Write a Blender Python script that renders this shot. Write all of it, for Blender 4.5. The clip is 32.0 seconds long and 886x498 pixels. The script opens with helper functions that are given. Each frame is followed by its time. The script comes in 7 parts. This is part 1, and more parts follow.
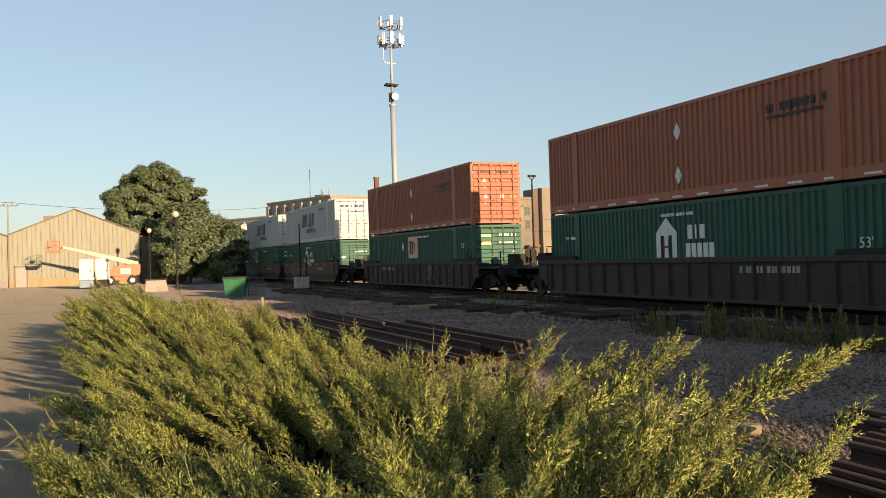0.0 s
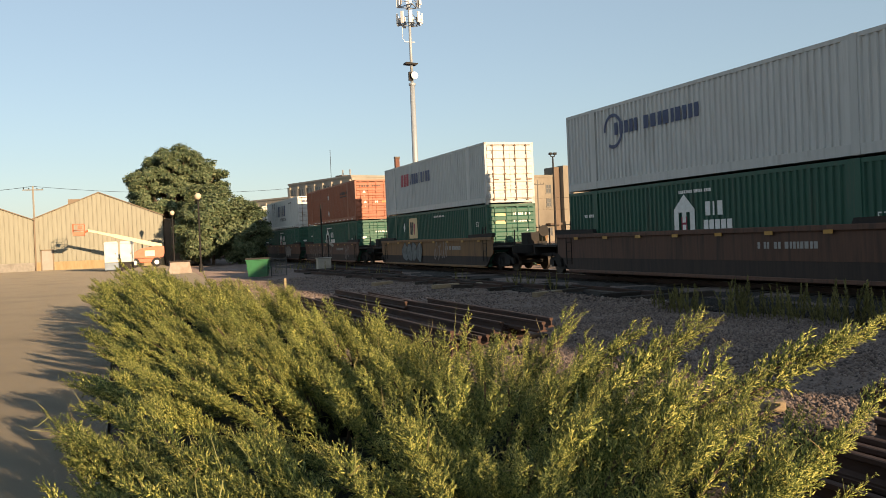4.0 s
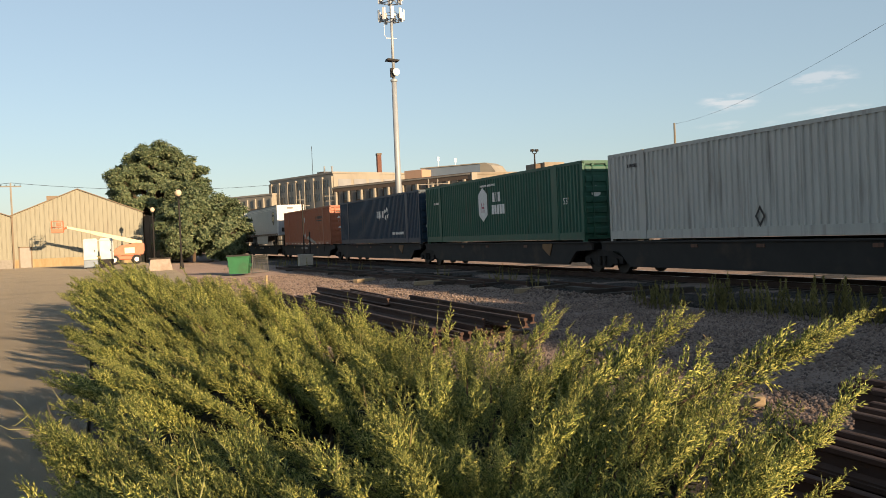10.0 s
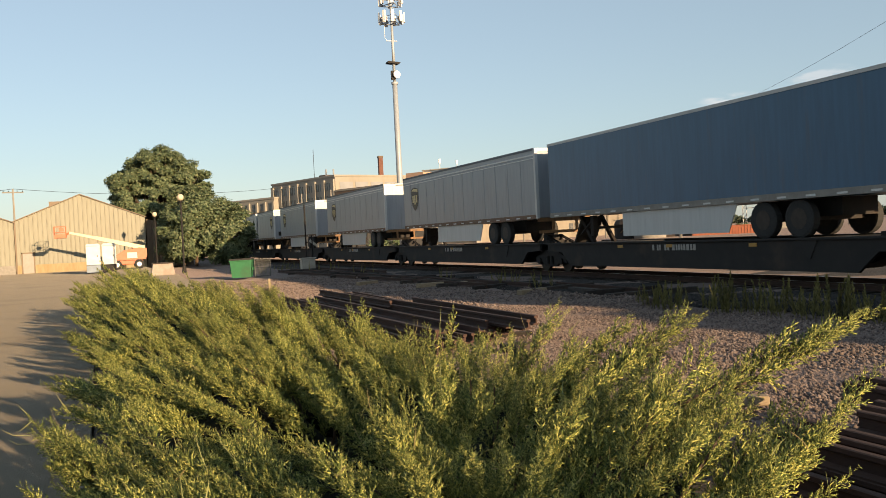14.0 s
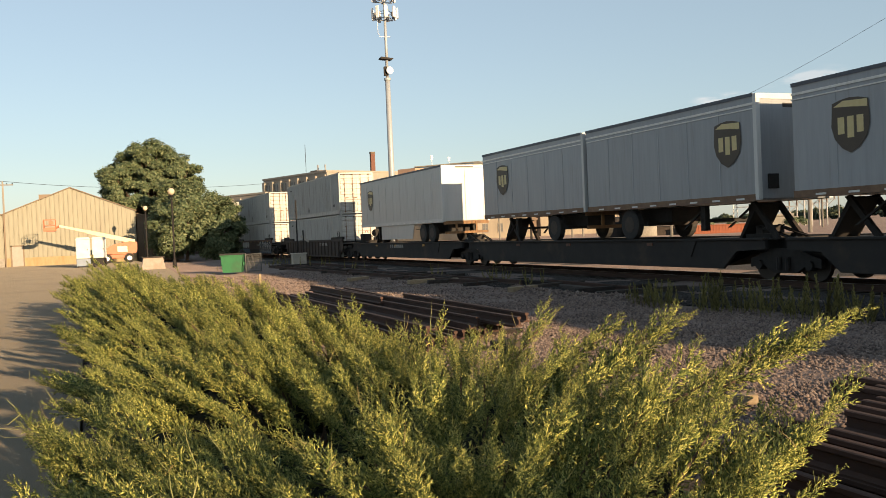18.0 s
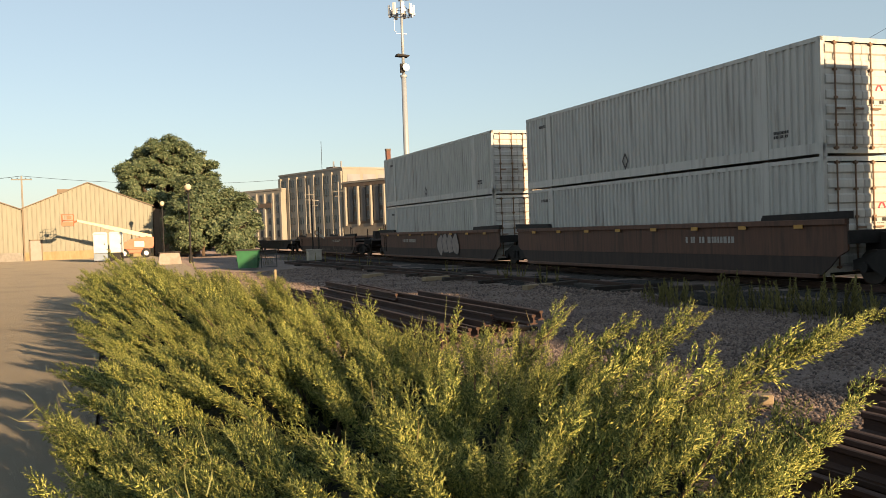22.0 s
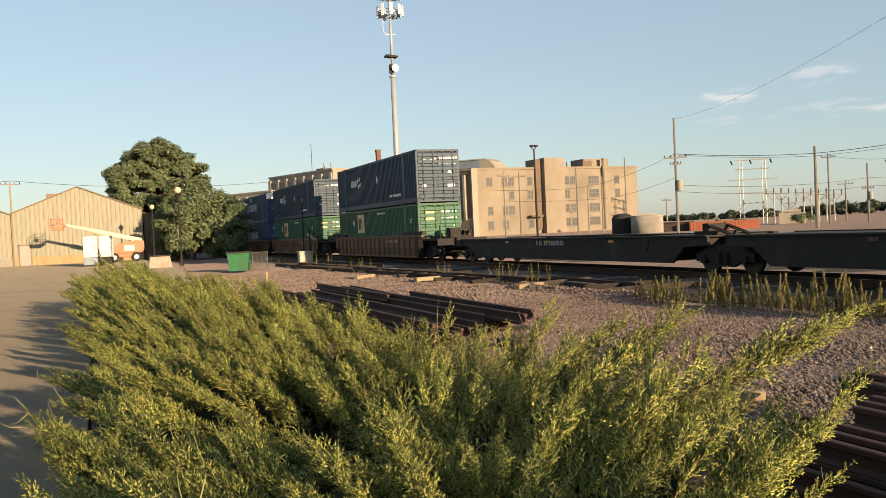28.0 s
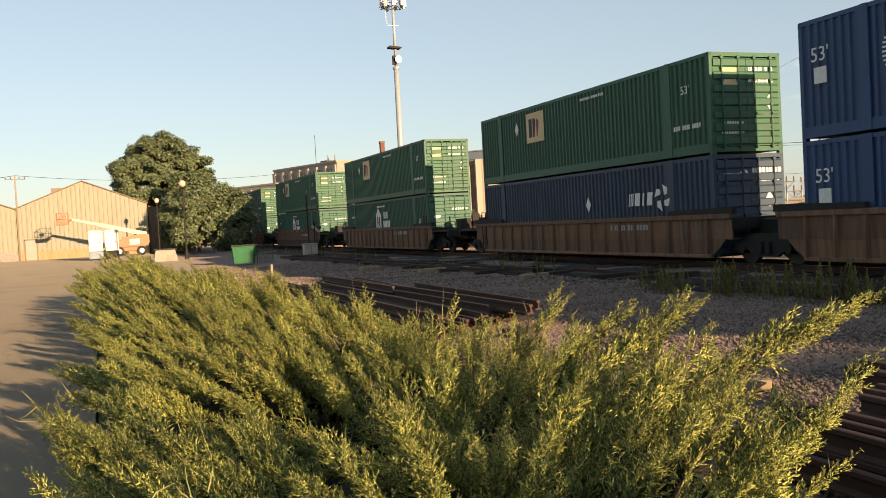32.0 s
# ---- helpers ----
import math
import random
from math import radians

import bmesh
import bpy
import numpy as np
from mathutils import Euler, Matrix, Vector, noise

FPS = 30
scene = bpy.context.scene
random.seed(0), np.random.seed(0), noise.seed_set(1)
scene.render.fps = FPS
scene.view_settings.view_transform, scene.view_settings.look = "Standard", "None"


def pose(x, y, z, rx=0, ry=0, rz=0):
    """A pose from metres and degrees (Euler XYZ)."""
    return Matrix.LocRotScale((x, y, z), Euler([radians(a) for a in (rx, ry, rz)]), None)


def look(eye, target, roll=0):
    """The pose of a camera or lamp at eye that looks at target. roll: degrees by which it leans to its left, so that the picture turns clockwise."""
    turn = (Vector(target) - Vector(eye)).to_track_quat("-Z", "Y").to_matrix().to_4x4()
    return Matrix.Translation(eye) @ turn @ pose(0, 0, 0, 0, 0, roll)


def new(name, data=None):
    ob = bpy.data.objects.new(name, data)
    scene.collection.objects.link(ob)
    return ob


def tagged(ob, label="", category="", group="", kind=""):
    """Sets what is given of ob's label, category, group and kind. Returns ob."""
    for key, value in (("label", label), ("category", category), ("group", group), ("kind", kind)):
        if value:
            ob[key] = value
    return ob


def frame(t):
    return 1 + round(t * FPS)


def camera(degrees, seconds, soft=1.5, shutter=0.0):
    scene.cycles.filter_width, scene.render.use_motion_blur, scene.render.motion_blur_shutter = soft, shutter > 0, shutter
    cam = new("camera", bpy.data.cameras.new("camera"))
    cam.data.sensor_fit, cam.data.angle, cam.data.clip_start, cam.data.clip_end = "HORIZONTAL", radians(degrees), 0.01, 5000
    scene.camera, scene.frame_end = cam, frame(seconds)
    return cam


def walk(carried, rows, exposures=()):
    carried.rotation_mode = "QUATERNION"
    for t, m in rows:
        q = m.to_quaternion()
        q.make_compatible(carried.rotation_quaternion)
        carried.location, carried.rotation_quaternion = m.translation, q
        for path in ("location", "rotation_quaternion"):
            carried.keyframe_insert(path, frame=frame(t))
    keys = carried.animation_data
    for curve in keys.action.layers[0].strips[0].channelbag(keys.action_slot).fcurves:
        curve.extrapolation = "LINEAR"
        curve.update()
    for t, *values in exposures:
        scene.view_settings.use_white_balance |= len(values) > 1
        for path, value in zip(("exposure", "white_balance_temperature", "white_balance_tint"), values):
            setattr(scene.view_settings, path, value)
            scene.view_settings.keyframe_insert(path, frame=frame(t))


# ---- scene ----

# ---- camera: a hand-held stand at the edge of a lot, eye 1.70 m above the asphalt ----
# rows: seconds, yaw, pitch, roll
PATH = [
    (0, -21.98, 0.54, 1.79), (0.5, -21.88, 0.53, 2.05), (1, -21.81, 0.58, 2.21), (1.5, -21.81, 0.59, 1.96), (2, -21.74, 0.85, 1.88),
    (2.5, -21.10, 0.49, 1.63), (3, -20.82, -0.01, 1.78), (3.5, -20.59, -0.74, 2.12), (5.5, -20.67, -0.73, 2.71), (6, -20.81, -0.57, 2.64),
    (6.5, -20.82, -0.15, 2.73), (7, -21.15, 0.04, 2.50), (7.5, -21.58, -0.07, 2.31), (8, -21.81, -0.33, 2.28), (8.5, -21.77, -0.21, 2.11),
    (9, -21.72, -0.56, 2.26), (9.5, -21.53, -0.82, 2.37), (10, -21.76, -1.05, 2.45), (10.5, -21.87, -0.87, 2.45), (11, -22.11, -0.54, 2.58),
    (11.5, -22.14, -0.75, 2.56), (12, -21.96, -1.13, 2.79), (12.5, -21.80, -1.41, 3.07), (13, -21.63, -1.27, 3.01), (13.5, -21.67, -1.02, 3.00),
    (14, -21.62, -0.91, 2.97), (14.5, -21.36, -0.83, 2.94), (16.5, -21.76, -0.30, 2.45), (17, -21.97, -0.03, 2.49), (17.5, -22.38, -0.32, 2.46),
    (18, -22.18, -1.16, 2.46), (18.5, -22.33, -1.25, 2.54), (19, -22.14, -1.12, 2.36), (19.5, -21.82, -1.11, 2.42), (20, -21.63, -1.10, 2.04),
    (20.5, -21.45, -1.40, 2.30), (21, -21.28, -1.61, 2.37), (21.5, -21.10, -1.55, 2.33), (22, -21.19, -1.30, 2.05), (22.5, -21.18, -1.13, 1.91),
    (23, -21.39, -1.39, 1.84), (23.5, -21.62, -1.30, 1.80), (24, -21.75, -1.20, 1.96), (24.5, -21.67, -1.35, 2.05), (25, -21.77, -1.62, 2.22),
    (25.5, -21.71, -1.75, 2.57), (27.5, -22.10, -1.52, 2.78), (28, -21.78, -1.31, 2.71), (28.5, -21.68, -1.15, 2.77), (29, -21.84, -0.82, 2.68),
    (29.5, -21.99, -0.80, 2.43), (30, -22.21, -0.99, 2.47), (30.5, -22.17, -1.18, 2.55), (31, -22.14, -1.42, 2.86), (31.5, -21.76, -1.65, 2.97),
    (32, -21.48, -1.87, 3.18),
]
cam = camera(53.85, 32.0, soft=0.55, shutter=0.03)
walk(cam, [(t, pose(0, 0, 1.70, 90 + p, r, y)) for t, y, p, r in PATH], [(0, 0.94, 6600, 14), (3.5, 0.95, 6600, 14), (6, 1.07, 6850, 15), (8, 1.02, 6750, 14), (9.3, 0.95, 6600, 14), (12, 0.95, 6650, 14), (16, 1.03, 6800, 14), (21, 1.04, 6900, 15), (22, 1.1, 7000, 15), (23, 0.96, 6600, 14), (24.5, 0.92, 6450, 13), (28, 1.0, 6750, 14), (30, 1.06, 6850, 14), (31, 1.14, 7150, 17), (32, 1.14, 7150, 18)])

# ---- light: low warm evening sun from behind, over the far side of the track ----
SUN_EL, SUN_AZ = 10.2, 16.3  # elevation; angle of the sun off the track's near axis, towards +x
sun_dir = Vector((math.sin(radians(SUN_AZ)) * math.cos(radians(SUN_EL)), -math.cos(radians(SUN_AZ)) * math.cos(radians(SUN_EL)), math.sin(radians(SUN_EL))))
world = bpy.data.worlds.new("evening_sky")
scene.world = world
world.use_nodes = True
wn = world.node_tree.nodes
sky = wn.new("ShaderNodeTexSky")
sky.sky_type, sky.sun_disc = "NISHITA", False
sky.sun_elevation, sky.sun_rotation = radians(SUN_EL), math.atan2(sun_dir.x, sun_dir.y)
sky.air_density, sky.dust_density, sky.ozone_density = 1.0, 0.5, 2.2
wn["Background"].inputs["Strength"].default_value = 0.080
haze = wn.new("ShaderNodeHueSaturation")
haze.inputs["Saturation"].default_value = 0.82
world.node_tree.links.new(sky.outputs["Color"], haze.inputs["Color"])
wl = world.node_tree.links


def sky_mix(fac, a, b):
    """Blend two sky colours."""
    x = wn.new("ShaderNodeMix")
    x.data_type = "RGBA"
    for sock, val in ((x.inputs["Factor"], fac), (x.inputs["A"], a), (x.inputs["B"], b)):
        if isinstance(val, (float, tuple)):
            sock.default_value = val
        else:
            wl.new(val, sock)
    return x.outputs["Result"]


def cloud_mask(az, el, wide, high, scale, soft):
    """A wisp of cloud about one heading of the sky: an ellipse broken up by noise."""
    a, e = radians(az), radians(el)
    tc = wn.new("ShaderNodeTexCoord")

    def math_node(op, p, q):
        m = wn.new("ShaderNodeMath")
        m.operation = op
        for sock, val in zip(m.inputs, (p, q)):
            if isinstance(val, float):
                sock.default_value = val
            else:
                wl.new(val, sock)
        return m.outputs[0]

    def dot(v):
        d = wn.new("ShaderNodeVectorMath")
        d.operation = "DOT_PRODUCT"
        d.inputs[1].default_value = v
        wl.new(tc.outputs["Generated"], d.inputs[0])
        return d.outputs["Value"]

    u = math_node("DIVIDE", dot((math.cos(a), -math.sin(a), 0)), math.tan(radians(wide)))
    v = math_node("DIVIDE", math_node("SUBTRACT", dot((0, 0, 1)), math.sin(e)), math.tan(radians(high)))
    front = math_node("GREATER_THAN", dot((math.sin(a), math.cos(a), 0)), 0.5)
    r = math_node("SQRT", math_node("ADD", math_node("MULTIPLY", u, u), math_node("MULTIPLY", v, v)), 0.0)
    mp, t = wn.new("ShaderNodeMapping"), wn.new("ShaderNodeTexNoise")
    mp.inputs["Scale"].default_value = (1, 1, 4)
    wl.new(tc.outputs["Generated"], mp.inputs["Vector"])
    wl.new(mp.outputs["Vector"], t.inputs["Vector"])
    t.inputs["Scale"].default_value, t.inputs["Detail"].default_value = scale, 6.0
    body = math_node("MULTIPLY", math_node("SUBTRACT", 1.0, r), math_node("MULTIPLY", math_node("MAXIMUM", math_node("SUBTRACT", t.outputs["Fac"], 0.36), 0.0), 3.4))
    mr = wn.new("ShaderNodeMapRange")
    mr.interpolation_type = "SMOOTHSTEP"
    mr.inputs["From Min"].default_value, mr.inputs["From Max"].default_value, mr.inputs["To Max"].default_value = 0.05, 0.55, soft
    wl.new(body, mr.inputs["Value"])
    return math_node("MULTIPLY", mr.outputs["Result"], front)


air = sky_mix(0.36, haze.outputs["Color"], (3.3, 4.5, 5.1, 1.0))
for cloud in ((40.2, 7.3, 2.3, 0.8, 34.0, 0.42), (45.2, 8.2, 3.2, 0.9, 30.0, 0.3), (47.0, 6.1, 4.6, 0.7, 26.0, 0.4), (40.5, 5.9, 3.0, 0.4, 30.0, 0.2)):
    air = sky_mix(cloud_mask(*cloud), air, (6.6, 6.2, 5.9, 1.0))
wl.new(air, wn["Background"].inputs["Color"])
sun = new("sun", bpy.data.lights.new("sun", "SUN"))
sun.data.energy, sun.data.angle, sun.data.color = 5.0, radians(0.6), (1.0, 0.75, 0.45)
sun.matrix_world = look(sun_dir * 300, (0, 0, 0))

# ---- mesh and material helpers ----
class MB:
    """Gathers corners and faces of one mesh."""

    def __init__(self):
        self.v, self.f = [], []

    def add(self, verts, faces):
        n = len(self.v)
        self.v += [tuple(p) for p in verts]
        self.f += [tuple(i + n for i in q) for q in faces]
        return self

    def box(self, x0, y0, z0, x1, y1, z1):
        x0, x1, y0, y1, z0, z1 = min(x0, x1), max(x0, x1), min(y0, y1), max(y0, y1), min(z0, z1), max(z0, z1)
        p = [(x, y, z) for z in (z0, z1) for y in (y0, y1) for x in (x0, x1)]
        return self.add(p, [(0, 2, 3, 1), (4, 5, 7, 6), (0, 1, 5, 4), (2, 6, 7, 3), (0, 4, 6, 2), (1, 3, 7, 5)])

    def cbox(self, x0, y0, z0, x1, y1, z1, c):
        """A box with chamfered edges along its height and its rims."""
        for z, q in ((z0, c), (z0 + c, 0), (z1 - c, 0), (z1, c)):
            self.v += [(x0 + q + c, y0 + q, z), (x1 - q - c, y0 + q, z), (x1 - q, y0 + q + c, z), (x1 - q, y1 - q - c, z),
                       (x1 - q - c, y1 - q, z), (x0 + q + c, y1 - q, z), (x0 + q, y1 - q - c, z), (x0 + q, y0 + q + c, z)]
        n = len(self.v) - 32
        for k in range(3):
            for i in range(8):
                j = (i + 1) % 8
                self.f.append((n + k * 8 + i, n + k * 8 + j, n + k * 8 + 8 + j, n + k * 8 + 8 + i))
        self.f.append(tuple(n + 7 - i for i in range(8)))
        self.f.append(tuple(n + 24 + i for i in range(8)))
        return self

    def prism(self, pts, axis, a, b):
        """A polygon in the plane across axis (0 x, 1 y, 2 z), drawn out from a to b."""
        def at(p, k):
            q = list(p)
            q.insert(axis, k)
            return q
        n = len(pts)
        faces = [tuple(range(n)), tuple(range(2 * n - 1, n - 1, -1))]
        faces += [(i, i + n, (i + 1) % n + n, (i + 1) % n) for i in range(n)]
        return self.add([at(p, a) for p in pts] + [at(p, b) for p in pts], faces)

    def tube(self, path, radii, n=8, cap=True):
        path = [Vector(p) for p in path]
        if not isinstance(radii, (list, tuple)):
            radii = [radii] * len(path)
        base = len(self.v)
        for i, p in enumerate(path):
            d = (path[min(i + 1, len(path) - 1)] - path[max(i - 1, 0)]).normalized()
            a = d.orthogonal().normalized() if abs(d.z) > 0.99 else d.cross(Vector((0, 0, 1))).normalized()
            b = d.cross(a)
            for k in range(n):
                w = 2 * math.pi * k / n
                self.v.append(tuple(p + (a * math.cos(w) + b * math.sin(w)) * radii[i]))
        for i in range(len(path) - 1):
            for k in range(n):
                j = (k + 1) % n
                self.f.append((base + i * n + k, base + i * n + j, base + (i + 1) * n + j, base + (i + 1) * n + k))
        if cap:
            self.f.append(tuple(base + n - 1 - k for k in range(n)))
            self.f.append(tuple(base + (len(path) - 1) * n + k for k in range(n)))
        return self

    def ball(self, c, r, n=10, m=6, sz=1.0):
        base = len(self.v)
        for i in range(m + 1):
            a = math.pi * i / m
            for k in range(n):
                w = 2 * math.pi * k / n
                self.v.append((c[0] + r * math.sin(a) * math.cos(w), c[1] + r * math.sin(a) * math.sin(w), c[2] + r * sz * math.cos(a)))
        for i in range(m):
            for k in range(n):
                j = (k + 1) % n
                self.f.append((base + i * n + k, base + (i + 1) * n + k, base + (i + 1) * n + j, base + i * n + j))
        return self

    def mesh(self, name, smooth=False):
        me = bpy.data.meshes.new(name)
        me.from_pydata(self.v, [], self.f)
        if smooth:
            me.shade_smooth()
        return me


def raw_mesh(name, verts, faces, per):
    """A mesh from arrays: verts (n, 3), faces (m, per)."""
    me = bpy.data.meshes.new(name)
    m = len(faces)
    me.vertices.add(len(verts))
    me.vertices.foreach_set("co", np.asarray(verts, np.float32).ravel())
    me.loops.add(m * per)
    me.loops.foreach_set("vertex_index", np.asarray(faces, np.int32).ravel())
    me.polygons.add(m)
    me.polygons.foreach_set("loop_start", np.arange(0, m * per, per, dtype=np.int32))
    me.polygons.foreach_set("loop_total", np.full(m, per, np.int32))
    me.update(calc_edges=True)
    return me


def part(name, mb, material, parent=None, label="", smooth=False, at=None):
    me = mb if isinstance(mb, bpy.types.Mesh) else mb.mesh(name, smooth)
    ob = new(name, me)
    if not me.materials:
        me.materials.append(material)
    elif me.materials[0] is not material:
        ob.material_slots[0].link = "OBJECT"
        ob.material_slots[0].material = material
    ob.parent = parent
    if at is not None:
        ob.location = at
    if label:
        ob["label"] = label
    return ob


def thing(name, at, label, category, group="", kind="", turn=0):
    ob = new(name)
    ob.empty_display_size = 0.2
    ob.matrix_basis = pose(*at, 0, 0, turn)
    return tagged(ob, label, category, group, kind)


def solid(name, mb, material, label, category="", group="", kind="", at=(0, 0, 0), smooth=False, turn=0):
    ob = part(name, mb, material, None, "", smooth)
    ob.matrix_basis = pose(*at, 0, 0, turn)
    return tagged(ob, label, category, group, kind)


def mat(name, c1, c2=None, rough=0.7, metal=0.0, scale=3.0, stretch=(1, 1, 1), bump=0.0, bscale=40.0, dirt=None, dscale=0.8, damt=0.0, spec=0.4, vary=0.0, coords="Object", bdist=0.02):
    """A painted, rusty or stony surface: two tones mixed by fine noise, a coarse layer of dirt, a bump, and a spread from piece to piece."""
    m = bpy.data.materials.new(name)
    m.use_nodes = True
    nt = m.node_tree
    n, l = nt.nodes, nt.links
    b = n["Principled BSDF"]
    b.inputs["Roughness"].default_value, b.inputs["Metallic"].default_value = rough, metal
    b.inputs["Specular IOR Level"].default_value = spec
    b.inputs["Diffuse Roughness"].default_value = 1.0 if rough > 0.85 else 0.0
    tc, mp = n.new("ShaderNodeTexCoord"), n.new("ShaderNodeMapping")
    mp.inputs["Scale"].default_value = stretch
    l.new(tc.outputs[coords], mp.inputs["Vector"])

    def tex(sc, detail=6.0):
        t = n.new("ShaderNodeTexNoise")
        t.inputs["Scale"].default_value, t.inputs["Detail"].default_value, t.inputs["Roughness"].default_value = sc, detail, 0.62
        l.new(mp.outputs["Vector"], t.inputs["Vector"])
        return t

    def ramp(src, lo, hi):
        r = n.new("ShaderNodeMapRange")
        r.inputs["From Min"].default_value, r.inputs["From Max"].default_value = lo, hi
        l.new(src, r.inputs["Value"])
        return r.outputs["Result"]

    def mix(fac, a, bb):
        x = n.new("ShaderNodeMix")
        x.data_type = "RGBA"
        for sock, val in ((x.inputs["Factor"], fac), (x.inputs["A"], a), (x.inputs["B"], bb)):
            if hasattr(val, "links"):
                l.new(val, sock)
            else:
                sock.default_value = val
        return x.outputs["Result"]

    col = mix(ramp(tex(scale).outputs["Fac"], 0.35, 0.65), (*c1, 1), (*(c2 or c1), 1))
    if dirt:
        f = ramp(tex(dscale, 9.0).outputs["Fac"], 0.62 - 0.3 * damt, 0.85 - 0.25 * damt)
        k = n.new("ShaderNodeMath")
        k.operation = "MULTIPLY"
        k.inputs[1].default_value = min(1.0, 0.35 + damt)
        l.new(f, k.inputs[0])
        col = mix(k.outputs[0], col, (*dirt, 1))
    if vary:
        oi, hs = n.new("ShaderNodeObjectInfo"), n.new("ShaderNodeHueSaturation")
        l.new(col, hs.inputs["Color"])
        r = n.new("ShaderNodeMapRange")
        r.inputs["To Min"].default_value, r.inputs["To Max"].default_value = 1 - vary, 1 + vary
        l.new(oi.outputs["Random"], r.inputs["Value"])
        l.new(r.outputs["Result"], hs.inputs["Value"])
        col = hs.outputs["Color"]
    l.new(col, b.inputs["Base Color"])
    if bump:
        bp = n.new("ShaderNodeBump")
        bp.inputs["Strength"].default_value, bp.inputs["Distance"].default_value = bump, bdist
        l.new(tex(bscale, 5.0).outputs["Fac"], bp.inputs["Height"])
        l.new(bp.outputs["Normal"], b.inputs["Normal"])
    return m


STREAK = (6, 6, 0.5)
M = dict(
    gravel=mat("gravel", (0.215, 0.158, 0.132), (0.125, 0.091, 0.080), 0.95, scale=22, bump=0.5, bscale=26, dirt=(0.0679, 0.0537, 0.0452), dscale=0.25, damt=0.4, bdist=0.05),
    # dark stone, with the train's shade put into the colour as well
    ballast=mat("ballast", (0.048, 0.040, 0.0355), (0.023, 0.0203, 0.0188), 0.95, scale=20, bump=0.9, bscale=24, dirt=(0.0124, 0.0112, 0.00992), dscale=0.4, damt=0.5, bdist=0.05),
    asphalt=mat("asphalt", (0.242, 0.201, 0.144), (0.201, 0.167, 0.121), 0.95, scale=60, bump=1.0, bscale=70, dirt=(0.148, 0.118, 0.0873), dscale=0.35, damt=0.4, bdist=0.03),
    soil=mat("soil", (0.05, 0.038, 0.026), (0.028, 0.022, 0.015), 1.0, scale=12, bump=0.8, bscale=20),
    concrete=mat("concrete", (0.336, 0.307, 0.27), (0.263, 0.241, 0.212), 0.9, scale=4, bump=0.3, bscale=30, dirt=(0.161, 0.139, 0.117), damt=0.3),
    rail=mat("rusty_rail", (0.072, 0.036, 0.025), (0.042, 0.024, 0.018), 0.85, 0.0, scale=6, stretch=(1, 0.2, 1), bump=0.3, bscale=50, dirt=(0.11, 0.05, 0.03), damt=0.25),
    railtop=mat("worn_rail_head", (0.32, 0.30, 0.28), (0.24, 0.22, 0.2), 0.32, 0.9, scale=5),
    tie=mat("old_timber_tie", (0.052, 0.04, 0.032), (0.0256, 0.0208, 0.0176), 0.95, scale=6, stretch=(1, 6, 6), bump=0.5, bscale=25, vary=0.35),
    timber=mat("pale_timber", (0.336, 0.256, 0.161), (0.263, 0.19, 0.117), 0.85, scale=8, stretch=(1, 5, 5), bump=0.3, bscale=30, vary=0.2),
    wellbrown=mat("well_brown", (0.128, 0.060, 0.037), (0.098, 0.047, 0.031), 0.72, scale=1.5, stretch=STREAK, bump=0.12, bscale=14, dirt=(0.03, 0.021, 0.017), dscale=1.0, damt=0.45, vary=0.18),
    welldarker=mat("well_darker", (0.05, 0.032, 0.025), (0.034, 0.023, 0.019), 0.8, scale=1.5, stretch=STREAK, dirt=(0.02, 0.015, 0.013), damt=0.4),
    welltan=mat("well_ochre", (0.22, 0.115, 0.045), (0.17, 0.088, 0.04), 0.72, scale=1.5, stretch=STREAK, bump=0.12, bscale=14, dirt=(0.06, 0.036, 0.026), damt=0.4),
    wellrust=mat("well_rust", (0.19, 0.10, 0.052), (0.135, 0.07, 0.039), 0.75, scale=1.5, stretch=STREAK, bump=0.12, bscale=14, dirt=(0.034, 0.022, 0.017), damt=0.5, vary=0.25),
    welldark=mat("well_dark", (0.055, 0.038, 0.03), (0.038, 0.028, 0.023), 0.75, scale=1.5, stretch=STREAK, dirt=(0.022, 0.017, 0.015), damt=0.4),
    spine=mat("spine_dark", (0.024, 0.02, 0.018), (0.016, 0.014, 0.013), 0.8, scale=2, dirt=(0.09, 0.055, 0.035), damt=0.2),
    iron=mat("grimy_iron", (0.026, 0.022, 0.02), (0.017, 0.015, 0.014), 0.75, 0.3, scale=6, dirt=(0.09, 0.05, 0.03), damt=0.2),
    wheel=mat("wheel_steel", (0.055, 0.043, 0.036), (0.04, 0.033, 0.028), 0.6, 0.5, scale=6),
    yellow=mat("yellow_reflector", (0.42, 0.22, 0.045), rough=0.5),
    white=mat("white_paint", (0.78, 0.77, 0.74), (0.7, 0.69, 0.66), 0.5, scale=3),
    rodrust=mat("rusty_lock_rod", (0.20, 0.12, 0.07), (0.14, 0.08, 0.05), 0.7, scale=5),
    roofedge=mat("dark_roof_edge", (0.07, 0.08, 0.10), (0.05, 0.06, 0.08), 0.5, scale=4),
    black=mat("black_rubber", (0.022, 0.022, 0.022), (0.03, 0.028, 0.026), 0.85, scale=8),
)


def paint(name, c, c2=None, dirt=(0.10, 0.075, 0.055), damt=0.22, rough=0.55):
    return mat(name, c, c2 or tuple(k * 0.86 for k in c), rough, scale=1.2, stretch=STREAK, dirt=dirt, dscale=0.7, damt=damt, bump=0.05, bscale=10, vary=0.10)


